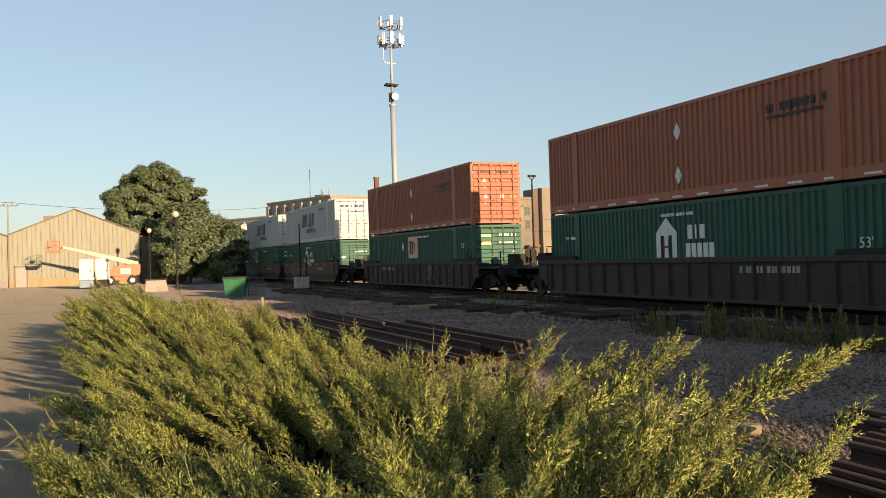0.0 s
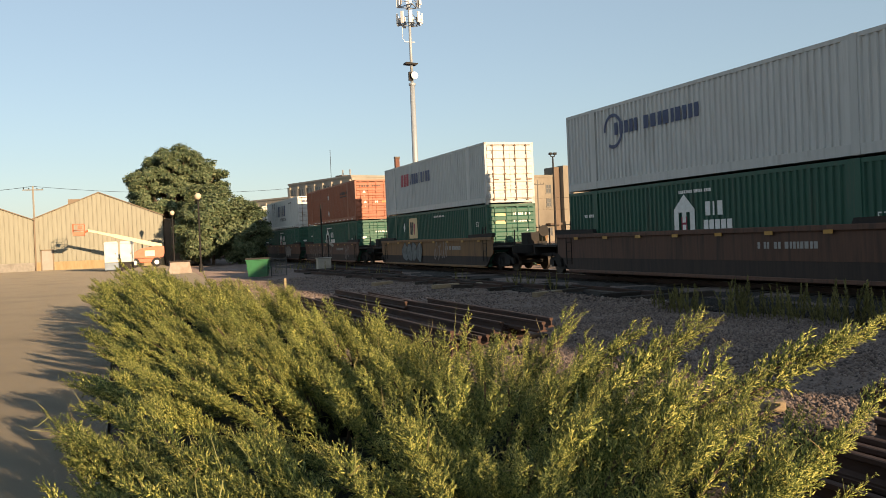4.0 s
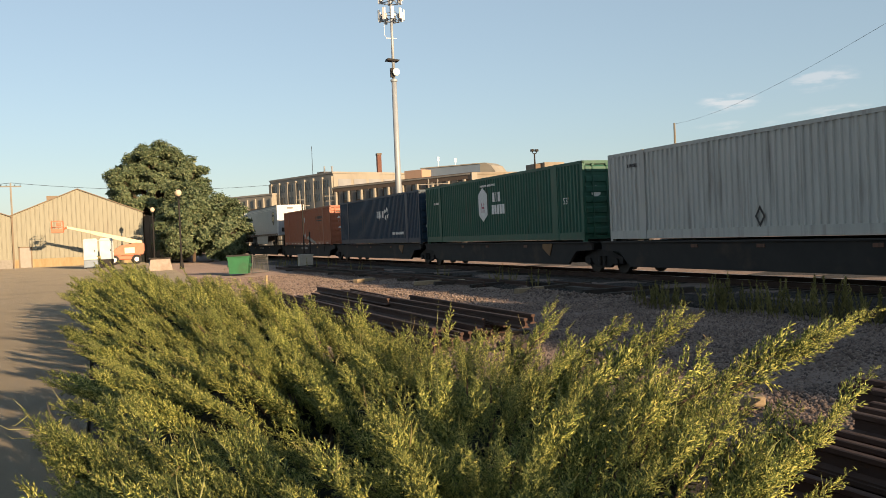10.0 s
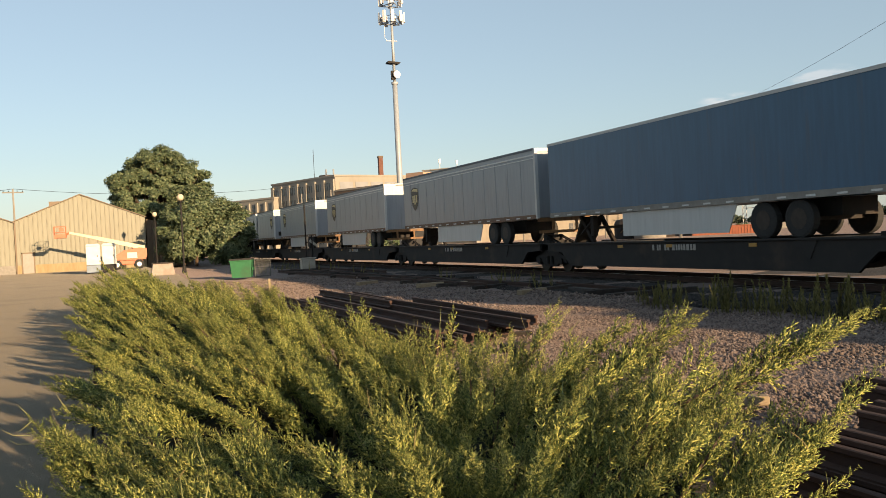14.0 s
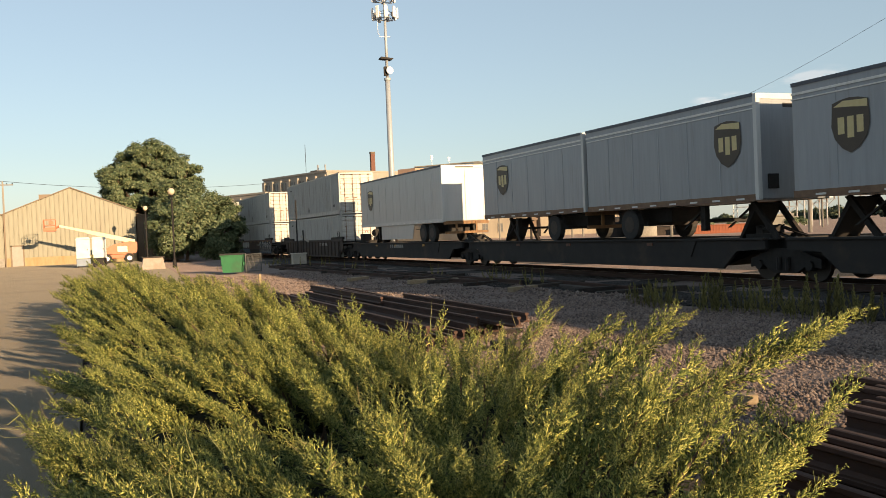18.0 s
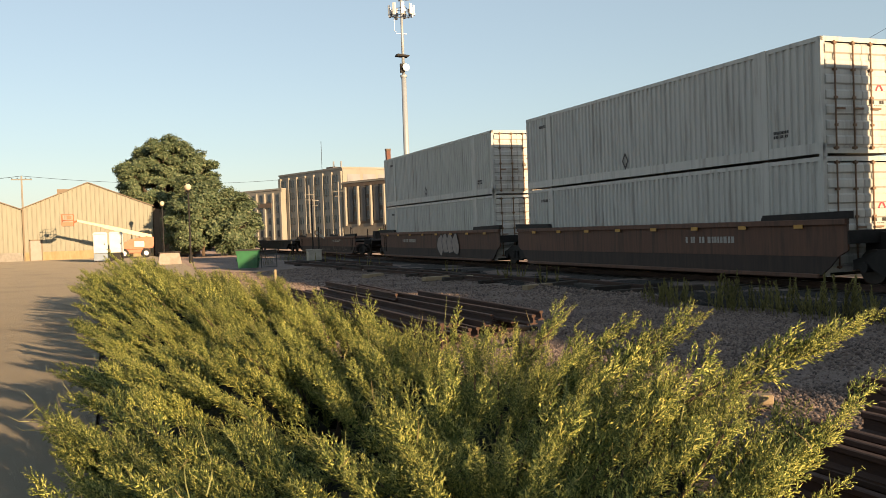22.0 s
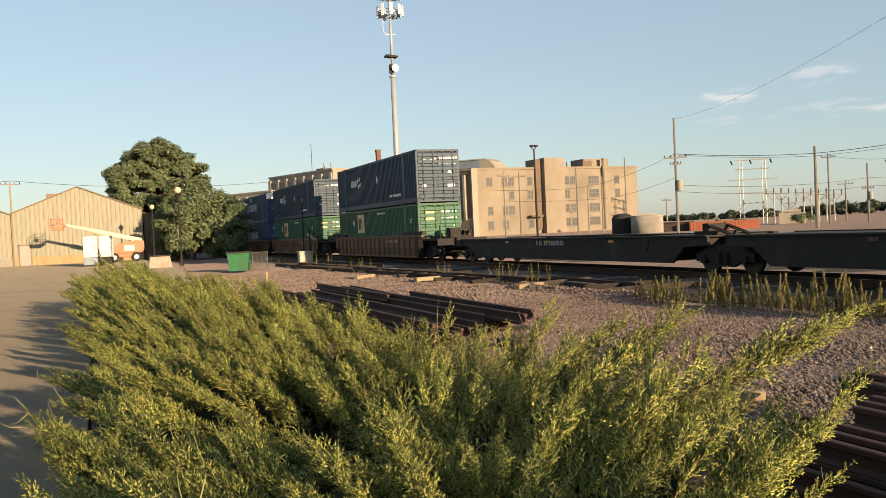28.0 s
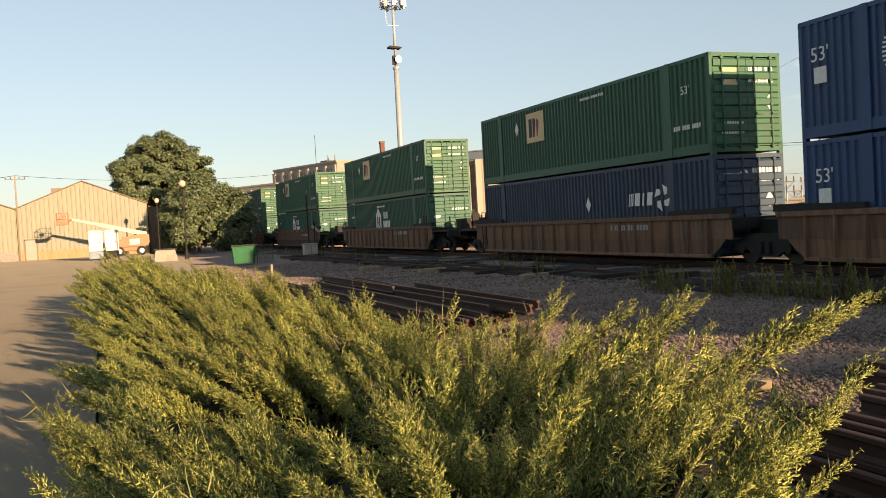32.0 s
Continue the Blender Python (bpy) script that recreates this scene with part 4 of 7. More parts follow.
    on_side(car, "lettering", "car_code", lambda: bars(2.3, 0.26, 1, 31, 1.0), P["logo_grey"], {8: -2.3, 11: -1.6, 9: 4.6, 5: 5.2}.get(wreck, -2.6), 0.98, proud=0.15)
    return car


def outline(pts, wide, closed=False):
    """A band of paint along points (y, z), as one strip."""
    mb, n = MB(), len(pts)
    for k in range(n):
        a, b = pts[k - 1 if closed else max(k - 1, 0)], pts[(k + 1) % n if closed else min(k + 1, n - 1)]
        d = Vector((b[0] - a[0], b[1] - a[1]))
        m = Vector((-d.y, d.x)).normalized() * wide / 2
        for x in (0.003, 0.0):
            mb.v += [(x, pts[k][0] - m.x, pts[k][1] - m.y), (x, pts[k][0] + m.x, pts[k][1] + m.y)]
    for k in range(n if closed else n - 1):
        p, q = 4 * k, 4 * ((k + 1) % n)
        mb.f += [(p, p + 1, q + 1, q), (p + 2, q + 2, q + 3, p + 3), (p, q, q + 2, p + 2), (p + 1, p + 3, q + 3, q + 1)]
    return mb


def blob(cy, cz, ry, rz, rng, n=18, dent=0.16):
    """A rounded, uneven plain shape."""
    p, q = rng.uniform(0, 6.28), rng.uniform(0, 6.28)
    return [(cy + ry * math.cos(a) * (1 + dent * math.sin(2 * a + p)), cz + rz * math.sin(a) * (1 + dent * math.sin(3 * a + q))) for a in (2 * math.pi * k / n for k in range(n))]


def tag_part(car, mb, material, layer, label=""):
    ob = part("sprayed_tag", mb, material, car, label)
    ob.location = (-1.450 - 0.004 * layer, 0, 0)


# sprayed paint on the near side: kind, from y, to y
TAG_PLAN = {
    5: [("scrawl", -2.35, -3.4), ("faded", -3.6, -6.1)], 7: [("scrawl", 6.0, 2.9), ("scrawl", 2.6, 0.2)],
    3: [("letters", 6.2, 1.75), ("panel", 1.7, -1.9)], 4: [("letters", 4.5, 1.0), ("scrawl", -1.0, -3.0)],
    8: [("loops", 7.3, -1.0), ("scrawl", -5.0, -6.3)], 10: [("scrawl", 2.2, 1.3), ("panel", 1.24, -1.3), ("bubble", -2.15, -4.7)],
    11: [("letters_white", 6.1, 2.3), ("mural", -2.8, -9.0)], 9: [("bubble", -1.25, -4.1)], 2: [("faded", 2.7, -1.8), ("faded", -2.2, -4.0), ("faded", -4.1, -6.8)],
}


def paint_scrawl(car, seed, top, bottom, half):
    """Sprayed tags on the near side, as plain painted shapes."""
    rng = random.Random(seed)
    lo, hi = bottom + 0.12, top - 0.08
    for style, y0, y1 in TAG_PLAN.get(seed, ()):
        w, h, mz = y0 - y1, hi - lo, (hi + lo) / 2
        if style in ("scrawl", "loops"):
            n = max(3, int(w / (0.26 if style == "scrawl" else 0.75)))
            for row in range(2 if style == "loops" else 1):
                for i in range(n):
                    cy = y0 - (i + 0.5) * w / n
                    cz, rz = (mz + (0.26 - 0.5 * row) * h, 0.24 * h) if style == "loops" else (mz + rng.uniform(-0.15, 0.15) * h, h * rng.uniform(0.22, 0.4))
                    start, turn = rng.uniform(0, 6.28), rng.uniform(3.4, 6.0)
                    pts = [(cy + w / n * 0.46 * math.cos(start + turn * k / 14) * (1 - 0.02 * k), cz + rz * math.sin(start + turn * k / 14)) for k in range(15)]
                    tag_part(car, outline(pts, 0.035 if style == "loops" else 0.05), TAGS["dull"], i % 2, "thin loop of sprayed paint")
        elif style == "panel":
            tag_part(car, MB().box(0, y0, lo + 0.42, 0.003, y1, hi - 0.03), TAGS["orange"], 0, "faded orange painted panel")
            for k in range(3):
                y = y0 - (k + 0.25) * w / 3.2
                tag_part(car, MB().prism([(y, lo + 0.5), (y - 0.22, lo + 0.5), (y - 0.30, hi - 0.12), (y + 0.06, hi - 0.12)], 0, 0, 0.003), TAGS["red"], 1, "plain dark red bar")
        elif style in ("bubble", "letters", "letters_white"):
            n = 4
            fill = TAGS["teal"] if style == "letters" else TAGS["dull"] if style == "bubble" else TAGS["white"]
            for i in range(n):
                cy = y0 - (i + 0.5) * w / n
                lift = 0.2 * h if style == "letters_white" else 0.0
                shape = blob(cy, mz + lift + rng.uniform(-0.05, 0.05), w / n * 0.62, h * 0.46 - 0.8 * lift, rng)
                tag_part(car, MB().prism(shape, 0, 0, 0.003), fill, 2 * i, "filled pale plain shape")
                tag_part(car, outline(shape, 0.045, True), TAGS["dark"], 2 * i + 1)
            if style == "letters_white":
                tag_part(car, MB().prism([(y0, lo), (y1 - 0.5, lo), (y1, lo + 0.37 * h), (y0, lo + 0.37 * h)], 0, 0, 0.003), TAGS["blue"], 0, "blue-grey sprayed block")
        elif style == "mural":
            tag_part(car, MB().prism([(y0, lo), (y1 + 0.6, lo), (y1, mz), (y1 + 0.5, hi), (y0 - 0.9, hi + 0.05), (y0 - 0.3, mz)], 0, 0, 0.003), TAGS["dark"], 0, "black sprayed ground of a large tag")
            for row in range(2):
                for i in range(5):
                    cy, cz = y0 - 0.9 - i * w / 5.6, lo + h * (0.30 + 0.42 * row)
                    pts = [(cy + 0.48 * (1 - k / 26) * math.cos(0.45 * k + i), cz + 0.27 * (1 - k / 26) * math.sin(0.45 * k + i)) for k in range(19)]
                    tag_part(car, outline(pts, 0.10), TAGS["white"] if row else TAGS["dull"], 1 + i % 2, "white spiral of sprayed paint")
            for i in range(6):
                cy = y0 - 0.2 - i * w / 6
                tag_part(car, MB().prism([(cy, lo), (cy - 0.75, lo), (cy - 0.45, lo + 0.2 * h), (cy - 0.2, lo + 0.26 * h)], 0, 0, 0.003), TAGS["blue"], 3)
        elif style == "faded":
            n = max(2, int(w / 0.6))
            for i in range(n):
                cy, start, turn = y0 - (i + 0.5) * w / n, rng.uniform(0, 6.28), rng.uniform(3.6, 5.6)
                pts = [(cy + w / n * 0.5 * math.cos(start + turn * k / 12), mz + h * rng.uniform(0.36, 0.42) * math.sin(start + turn * k / 12)) for k in range(13)]
                tag_part(car, outline(pts, 0.075), TAGS["faint"], i % 2, "faded sprayed stroke")


TAGS = dict(
    white=mat("tag_white", (0.50, 0.49, 0.46), (0.38, 0.37, 0.35), 0.7, scale=3), dull=mat("tag_dull", (0.30, 0.24, 0.21), (0.22, 0.18, 0.16), 0.7, scale=3),
    teal=mat("tag_teal", (0.17, 0.19, 0.185), (0.09, 0.085, 0.08), 0.7, scale=4), blue=mat("tag_blue", (0.10, 0.14, 0.18), (0.07, 0.10, 0.13), 0.7, scale=3),
    red=mat("tag_red", (0.12, 0.032, 0.024), (0.09, 0.026, 0.02), 0.7, scale=3), orange=mat("tag_orange", (0.22, 0.09, 0.035), (0.16, 0.065, 0.03), 0.7, scale=3),
    dark=mat("tag_dark", (0.02, 0.02, 0.022), (0.03, 0.03, 0.032), 0.7, scale=3), faint=mat("tag_faint", (0.15, 0.115, 0.09), (0.07, 0.055, 0.045), 0.8, scale=3))


def spine_car(a, b, label, first=False, last=False):
    """One unit of a spine car from a (towards -y) to b."""
    mid, h = (a + b) / 2, (b - a) / 2
    car = thing("spine_car", (XC, mid, 0), label, "rail car", "spine cars of the train")
    MOVING.append((car, mid, 0.0))
    key = "%.1f" % h
    part("centre_sill", shared("sill_" + key, lambda: MB().prism([(-h, 0.72), (-h, 1.08), (h, 1.08), (h, 0.72), (h - 1.9, 0.66), (h - 3.0, 0.32), (-h + 3.0, 0.32), (-h + 1.9, 0.66)], 0, -0.45, 0.45)), M["spine"], car)
    for s in (-1, 1):
        part("side_rail", shared("spine_rail_" + key, lambda: MB().prism([(-h + 0.4, 0.86), (-h + 0.4, 1.1), (h - 0.4, 1.1), (h - 0.4, 0.86), (h - 1.5, 0.80), (h - 2.1, 0.30), (-h + 2.1, 0.30), (-h + 1.5, 0.80)], 0, -0.05, 0.05)), M["spine"], car, at=(s * 1.28, 0, 0))
        part("rail_cap", shared("spine_cap_" + key, lambda: MB().cbox(-0.12, -h + 0.4, 0, 0.1, h - 0.4, 0.06, 0.01)), M["spine"], car, at=(s * 1.27, 0, 1.1))
    for y in (-h + 1.0, -h + 4.6, -1.2, 1.2, h - 4.6, h - 1.0):
        part("cross_arm", shared("cross_arm", lambda: MB().prism([(-1.3, 0.92), (-0.4, 0.6), (0.4, 0.6), (1.3, 0.92), (1.3, 1.08), (-1.3, 1.08)], 1, -0.16, 0.16)), M["spine"], car, at=(0, y, 0))
    for y in (-h + 2.6, h - 2.6):
        part("deck_plate", shared("deck_plate", lambda: MB().box(-1.34, -2.0, 1.09, 1.34, 2.0, 1.13)), M["spine"], car, at=(0, y, 0))
    part("hitch", shared("hitch", lambda: MB().box(-0.45, -0.5, 1.13, 0.45, 0.5, 1.25).prism([(-1.2, 1.13), (-1.0, 1.13), (0.05, 1.5), (0.05, 1.42)], 0, -0.4, -0.3).prism([(-1.2, 1.13), (-1.0, 1.13), (0.05, 1.5), (0.05, 1.42)], 0, 0.3, 0.4).box(-0.4, -0.1, 1.2, 0.4, 0.15, 1.48)), M["iron"], car, at=(0, -h + 1.6, 0))
    part("bracket", shared("bracket", lambda: MB().prism([(0.0, 1.1), (0.8, 1.1), (0.8, 0.92), (0.25, 0.62)], 0, -1.36, -1.30)), M["welltan"] if int(mid) % 3 == 0 else M["spine"], car, at=(0, -h + 3.2, 0))
    for y in (-h + 5.5, 0.5, h - 5.5):
        part("reflector", shared("reflector", None), M["yellow"] if int(mid) % 2 else M["wellbrown"], car, at=(-1.345, y, 1.0))
    truck(car, h - 1.4 if last else h)
    if last:
        coupler(car, h, 1)
        part("end_sill", shared("spine_end_sill", lambda: MB().box(-1.38, -0.3, 0.82, 1.38, 0.3, 1.12)), M["spine"], car, at=(0, h - 0.2, 0))
    if first:
        truck(car, -h + 1.2)
        coupler(car, -h, -1)
        part("end_sill", shared("spine_end_sill", lambda: MB().box(-1.38, -0.3, 0.82, 1.38, 0.3, 1.12)), M["spine"], car, at=(0, -h + 0.2, 0))
    if int(mid) % 2:
        on_side(car, "lettering", "car_code", None, P["logo_grey"], 1.5, 0.82, proud=0.045)
    return car


def trailer_body(L):
    w = 1.295
    mb = MB().cbox(-w, -L / 2, 0, w, L / 2, 2.85, 0.04)
    return mb


def tyre():
    mb = MB().tube([(-0.12, 0, 0), (-0.10, 0, 0), (0.10, 0, 0), (0.12, 0, 0)], [0.44, 0.50, 0.50, 0.44], 20)
    return mb


def semi_trailer(colour, L, middle, label, doors, mark, belt=True, skirt=True, gear_end=1, z=2.18):
    """A road trailer riding on a spine car. gear_end: 1 has the axles towards +y (its nose faces -y)."""
    t = thing("semi_trailer", (XC, middle, 1.13), label, "trailer", "road trailers on the train")
    MOVING.append((t, middle, 1.13))
    mt = P[colour]
    w, up = 1.295, z - 1.13
    part("body", shared("trailer_body_%g" % L, lambda: trailer_body(L)), mt, t, at=(0, 0, up))
    n = int(L / 1.22)
    for k in range(1, n if colour != "trblue" else 1):
        for s in (-1,):
            part("panel_seam", shared("panel_seam", lambda: MB().box(-0.006, -0.018, 0.22, 0.006, 0.018, 2.52)), mt, t, at=(s * (w + 0.004), -L / 2 + k * L / n, up))
    for s in (-1, 1):
        part("top_rail", shared("trailer_top_%g" % L, lambda: MB().box(-0.012, -L / 2 + 0.02, 2.78, 0.012, L / 2 - 0.02, 2.875)), M["roofedge"] if colour != "trblue" else P["trwhite"], t, at=(s * (w + 0.004), 0, up))
        part("bottom_rail", shared("trailer_bottom_%g" % L, lambda: MB().box(-0.014, -L / 2 + 0.02, -0.02, 0.014, L / 2 - 0.02, 0.16)), {"trwhite": mt, "trblue": M["concrete"]}.get(colour, M["rodrust"]), t, at=(s * (w + 0.006), 0, up))
    if belt:
        part("belt_line", shared("trailer_belt_%g" % L, lambda: MB().box(-0.014, -L / 2 + 0.02, 2.56, 0.014, L / 2 - 0.02, 2.62).box(-0.014, -L / 2 + 0.02, 2.44, 0.014, L / 2 - 0.02, 2.47)), P["logo_white"], t, at=(-w - 0.004, 0, up))
    for k in range(int(L / 1.0)):
        part("reflective_strip", shared("trailer_strip", lambda: MB().box(-0.004, -0.16, 0.02, 0.004, 0.16, 0.07)), P["logo_white"], t, at=(-w - 0.024, -L / 2 + 0.6 + k * 1.0, up))
    for s in (-1, 1):
        part("front_corner", shared("trailer_corner", lambda: MB().box(-0.066, -0.1, 0.0, 0.066, 0.03, 2.85)), P["trwhite"], t, at=(s * (w - 0.054), -L / 2 - 0.004, up))
    part("front_top_rail", shared("trailer_top_bar", lambda: MB().box(-w + 0.13, -0.02, 2.72, w - 0.13, 0.03, 2.87)), P["trwhite"], t, at=(0, -L / 2 - 0.004, up))
    # running gear
    ga = gear_end * (L / 2 - (3.8 if L > 15 else 2.4))
    for dy in ((-0.65, 0.65) if L > 10 else (0.0,)):
        for s in (-1, 1):
            wh = part("tyre", shared("tyre", tyre), M["black"], t, at=(s * 1.08, ga + dy, 0.52))
            part("rim", shared("rim", lambda: MB().tube([(-0.125, 0, 0), (0.125, 0, 0)], [0.27, 0.27], 16)), M["wheel"], wh)
    part("bogie_frame", shared("bogie_frame", lambda: MB().box(-0.6, -1.5, 0.55, 0.6, 1.5, 1.02).box(-1.0, -0.75, 0.45, 1.0, -0.55, 0.6).box(-1.0, 0.55, 0.45, 1.0, 0.75, 0.6)), M["iron"], t, at=(0, ga, 0))
    lg = -gear_end * (L / 2 - 2.6)
    part("landing_gear", shared("landing_gear", lambda: MB().box(-1.0, -0.1, 0.25, -0.82, 0.1, 1.0).box(0.82, -0.1, 0.25, 1.0, 0.1, 1.0).box(-1.0, -0.04, 0.5, 1.0, 0.04, 0.6).prism([(-0.05, 0.95), (0.05, 0.95), (1.1, 0.3), (1.0, 0.3)], 0, -0.9, -0.84).prism([(-0.05, 0.95), (0.05, 0.95), (1.1, 0.3), (1.0, 0.3)], 0, 0.84, 0.9)), M["iron"], t, at=(0, lg, 0))
    part("hitch_stand", shared("hitch_stand", lambda: MB().prism([(-0.9, 0.0), (-0.7, 0.0), (0.15, 1.0), (0.0, 1.04)], 0, -0.5, -0.38).prism([(-0.9, 0.0), (-0.7, 0.0), (0.15, 1.0), (0.0, 1.04)], 0, 0.38, 0.5).prism([(0.7, 0.0), (0.6, 0.0), (-0.1, 0.95), (0.05, 1.0)], 0, -0.45, 0.45)), M["iron"], t, at=(0, -gear_end * (L / 2 - 1.0), 0))
    if skirt and L > 10:
        sl = L - 10.4 if L > 15 else L - 8.0
        part("side_skirt", shared("skirt_%g" % L, lambda: MB().prism([(-sl / 2, 1.02), (-sl / 2 + 0.4, 0.22), (sl / 2, 0.22), (sl / 2, 1.02)], 0, -1.24, -1.21)), P["trwhite"], t, at=(0, gear_end * -0.2, 0))
    if doors:
        for s in (-1, 1):
            d = part("door", shared("trailer_door", lambda: MB().box(-0.62, -0.03, 0.05, 0.62, 0, 2.68)), mt, t, at=(s * 0.63, -L / 2 - 0.008, up))
        part("rear_lights", shared("rear_lights", lambda: MB().box(-0.5, -0.03, 2.74, 0.5, -0.005, 2.80)), P["logo_brown"], t, at=(0, -L / 2 - 0.03, up))
        part("bumper", shared("bumper", lambda: MB().box(-1.2, -0.1, -0.62, 1.2, 0, -0.5).box(-0.6, -0.08, -0.5, -0.5, 0, 0.0).box(0.5, -0.08, -0.5, 0.6, 0, 0.0).box(-1.25, -0.06, -0.14, 1.25, 0, 0.02)), M["welltan"], t, at=(0, -L / 2, up))
    else:
        part("nose_box", shared("nose_box", lambda: MB().box(-0.17, -0.05, -0.2, 0.17, 0, 0.2)), M["iron"], t, at=(-0.72, -L / 2 - 0.004, up + 0.5))
        part("nose_box", shared("nose_box", None), M["iron"], t, at=(0.6, -L / 2 - 0.004, up + 0.65))
        part("lettering", shared("nose_code", lambda: MB().box(-0.3, -0.006, 2.5, 0.3, 0, 2.62)), P["logo_black"], t, at=(0, -L / 2 - 0.004, up))
    if mark is not None:
        ob = part("shield", shared("shield_130", lambda: shield(1.30)), P["logo_brown"], t, "brown and gold shield")
        ob.matrix_basis = Matrix(((-1, 0, 0, -w - 0.02), (0, 1, 0, mark), (0, 0, 1, up + 0.95), (0, 0, 0, 1)))
        for nm, ky, mk, mm in [("shield_top", "shield_top", lambda: MB().prism([(0.48, 1.12), (0.2, 1.24), (-0.5, 1.2), (-0.5, 1.02), (0, 1.08)], 0, 0, 0.006), P["logo_gold"])] + [("shield_bar", "shield_bar_%d" % k, (lambda k=k: MB().box(0, 0.36 - 0.275 * k, 0.36 if k == 1 else 0.46, 0.007, 0.17 - 0.275 * k, 0.86)), P["logo_gold"]) for k in range(3)]:
            ob = part(nm, shared(ky, mk), mm, t)
            ob.matrix_basis = Matrix(((-1, 0, 0, -w - 0.021), (0, 1, 0, mark), (0, 0, 1, up + 0.95), (0, 0, 0, 1)))
    return t


NAMES = {"red": "orange-red", "green": "dark green", "emp": "mid green", "navy": "navy blue", "blue": "royal blue", "white": "off-white", "boxwhite": "chalky white"}
# stacks: place of the far end at 0 s; top and bottom load (paint, marks); well car's paint; joined to the next unit behind; tag seed
STACKS = [
    (-13.8, ("boxwhite", "slant"), ("green", "house"), "smooth", 0, 0), (6.2, ("red", "orange"), ("green", "house"), "dark", 0, 0),
    (29.95, ("red", "orange"), ("green", "house"), "dark", 0, 0), (53.65, ("red", "orange"), ("green", "block_mid"), "dark", 0, 5),
    (77.8, ("boxwhite", "slant"), ("green", "house"), "smooth", 1, 7), (97.33, ("boxwhite", "slant"), ("green", "block"), "smooth", 1, 3), (116.9, ("boxwhite", "circle"), ("green", "house"), "smooth", 0, 0),
    (141.14, ("boxwhite", "twotone"), ("green", "block"), "ochre", 0, 4), (164.74, ("red", "orange"), ("green", "house"), "smooth", 1, 8), (184.92, ("boxwhite", "slant"), ("green", "house"), "smooth", 1, 10), (204.55, ("boxwhite", "slant"), ("green", "house"), "smooth", 0, 0),
    (465.95, ("white", "plain"), ("white", "plain"), "dark", 0, 0), (489.89, ("white", "plain"), ("white", "plain"), "smooth", 1, 11), (509.8, ("white", "plain"), ("white", "plain"), "smooth", 1, 0), (529.51, ("white", "plain"), ("white", "plain"), "smooth", 0, 9),
    (553.3, None, None, "smooth", 0, 2),
    (668.3, ("navy", "cluster"), ("emp", "block"), "rust", 0, 0), (691.6, ("navy", "cluster"), ("emp", "block"), "rust", 1, 0), (710.88, ("blue", "globe"), ("blue", "globe"), "rust", 1, 0), (730.51, ("emp", "block"), ("navy", "cluster_low"), "rust", 0, 0),
    (754.24, ("emp", "block"), ("green", "house"), "rust", 0, 0), (779.1, ("emp", "block"), ("green", "house"), "smooth", 0, 0), (803.0, ("emp", "block"), ("green", "house"), "rust", 0, 0),
]


def train():
    for i, (far, top, low, style, joined, seed) in enumerate(STACKS):
        mid = far - CL / 2
        before = i > 0 and STACKS[i - 1][4]
        lj, rj = bool(joined), bool(before)
        left = (STACKS[i + 1][0] - CL - far) / 2 + CL / 2 if lj else 11.3
        right = (far - CL - STACKS[i - 1][0]) / 2 + CL / 2 if rj else 11.3
        look_ = {"smooth": "red-brown smooth-sided", "ochre": "ochre smooth-sided", "rust": "rusty ribbed", "dark": "dark ribbed"}[style]
        what = "carrying two stacked containers" if top else "running empty"
        well_car(style, mid, left, right, lj, rj, "%s double-stack well car %s" % (look_, what), seed)
        if top:
            container(low[0], low[1], mid, 0.27, "%s corrugated steel container in a well car" % NAMES[low[0]])
            container(top[0], top[1], mid, 3.25, "%s corrugated steel container stacked on another" % NAMES[top[0]])
    joints = [208.4, 226.1, 243.7, 261.3, 279.4, 298.6, 317.0, 334.5, 352.9, 370.6, 387.8, 408.0, 428.2, 447.2]
    for a, b in zip(joints, joints[1:]):
        spine_car(a, b, "dark grimy spine car unit loaded with road trailers" if a > 290 else "dark grimy spine car unit carrying a container", a == joints[0])
    joints = [558.3, 575.6, 592.8, 610.1, 627.4, 646.6]
    for a, b in zip(joints, joints[1:]):
        spine_car(a, b, "dark grimy empty spine car unit", a == joints[0], b == joints[-1])
    for far, colour, livery in ((225.6, "white", "plain"), (242.8, "white", "plain"), (260.7, "green", "hexagon"), (277.95, "navy", "cluster_mid"), (297.08, "red", "orange")):
        container(colour, livery, far - CL / 2, 1.24, "%s corrugated steel container on a spine car" % NAMES[colour])
    for far, L, colour, doors, mark, gear, nm in (
            (316.28, 16.15, "silver", 0, -6.35, 1, "silver road trailer with a brown shield"), (333.93, 16.15, "trblue", 0, None, -1, "blue road trailer"),
            (351.26, 16.15, "silver", 1, 6.15, -1, "silver road trailer with a brown shield"), (368.9, 14.0, "silver", 1, 4.9, -1, "silver road trailer with a brown shield"),
            (386.21, 13.6, "silver", 1, 4.85, -1, "silver road trailer with a brown shield"), (397.82, 8.5, "silver", 0, -3.1, 1, "short silver road trailer with a brown shield"),
            (407.34, 8.5, "silver", 1, 2.4, -1, "short silver road trailer with a brown shield"), (417.18, 8.5, "silver", 0, -3.2, 1, "short silver road trailer with a brown shield"),
            (425.97, 8.5, "silver", 1, 2.25, -1, "short silver road trailer with a brown shield"), (444.7, 13.7, "trwhite", 1, 4.8, -1, "white road trailer with a brown shield")):
        semi_trailer(colour, L, far - L / 2, nm + " on a spine car", doors, mark, gear_end=gear, belt=colour == "silver")


train()


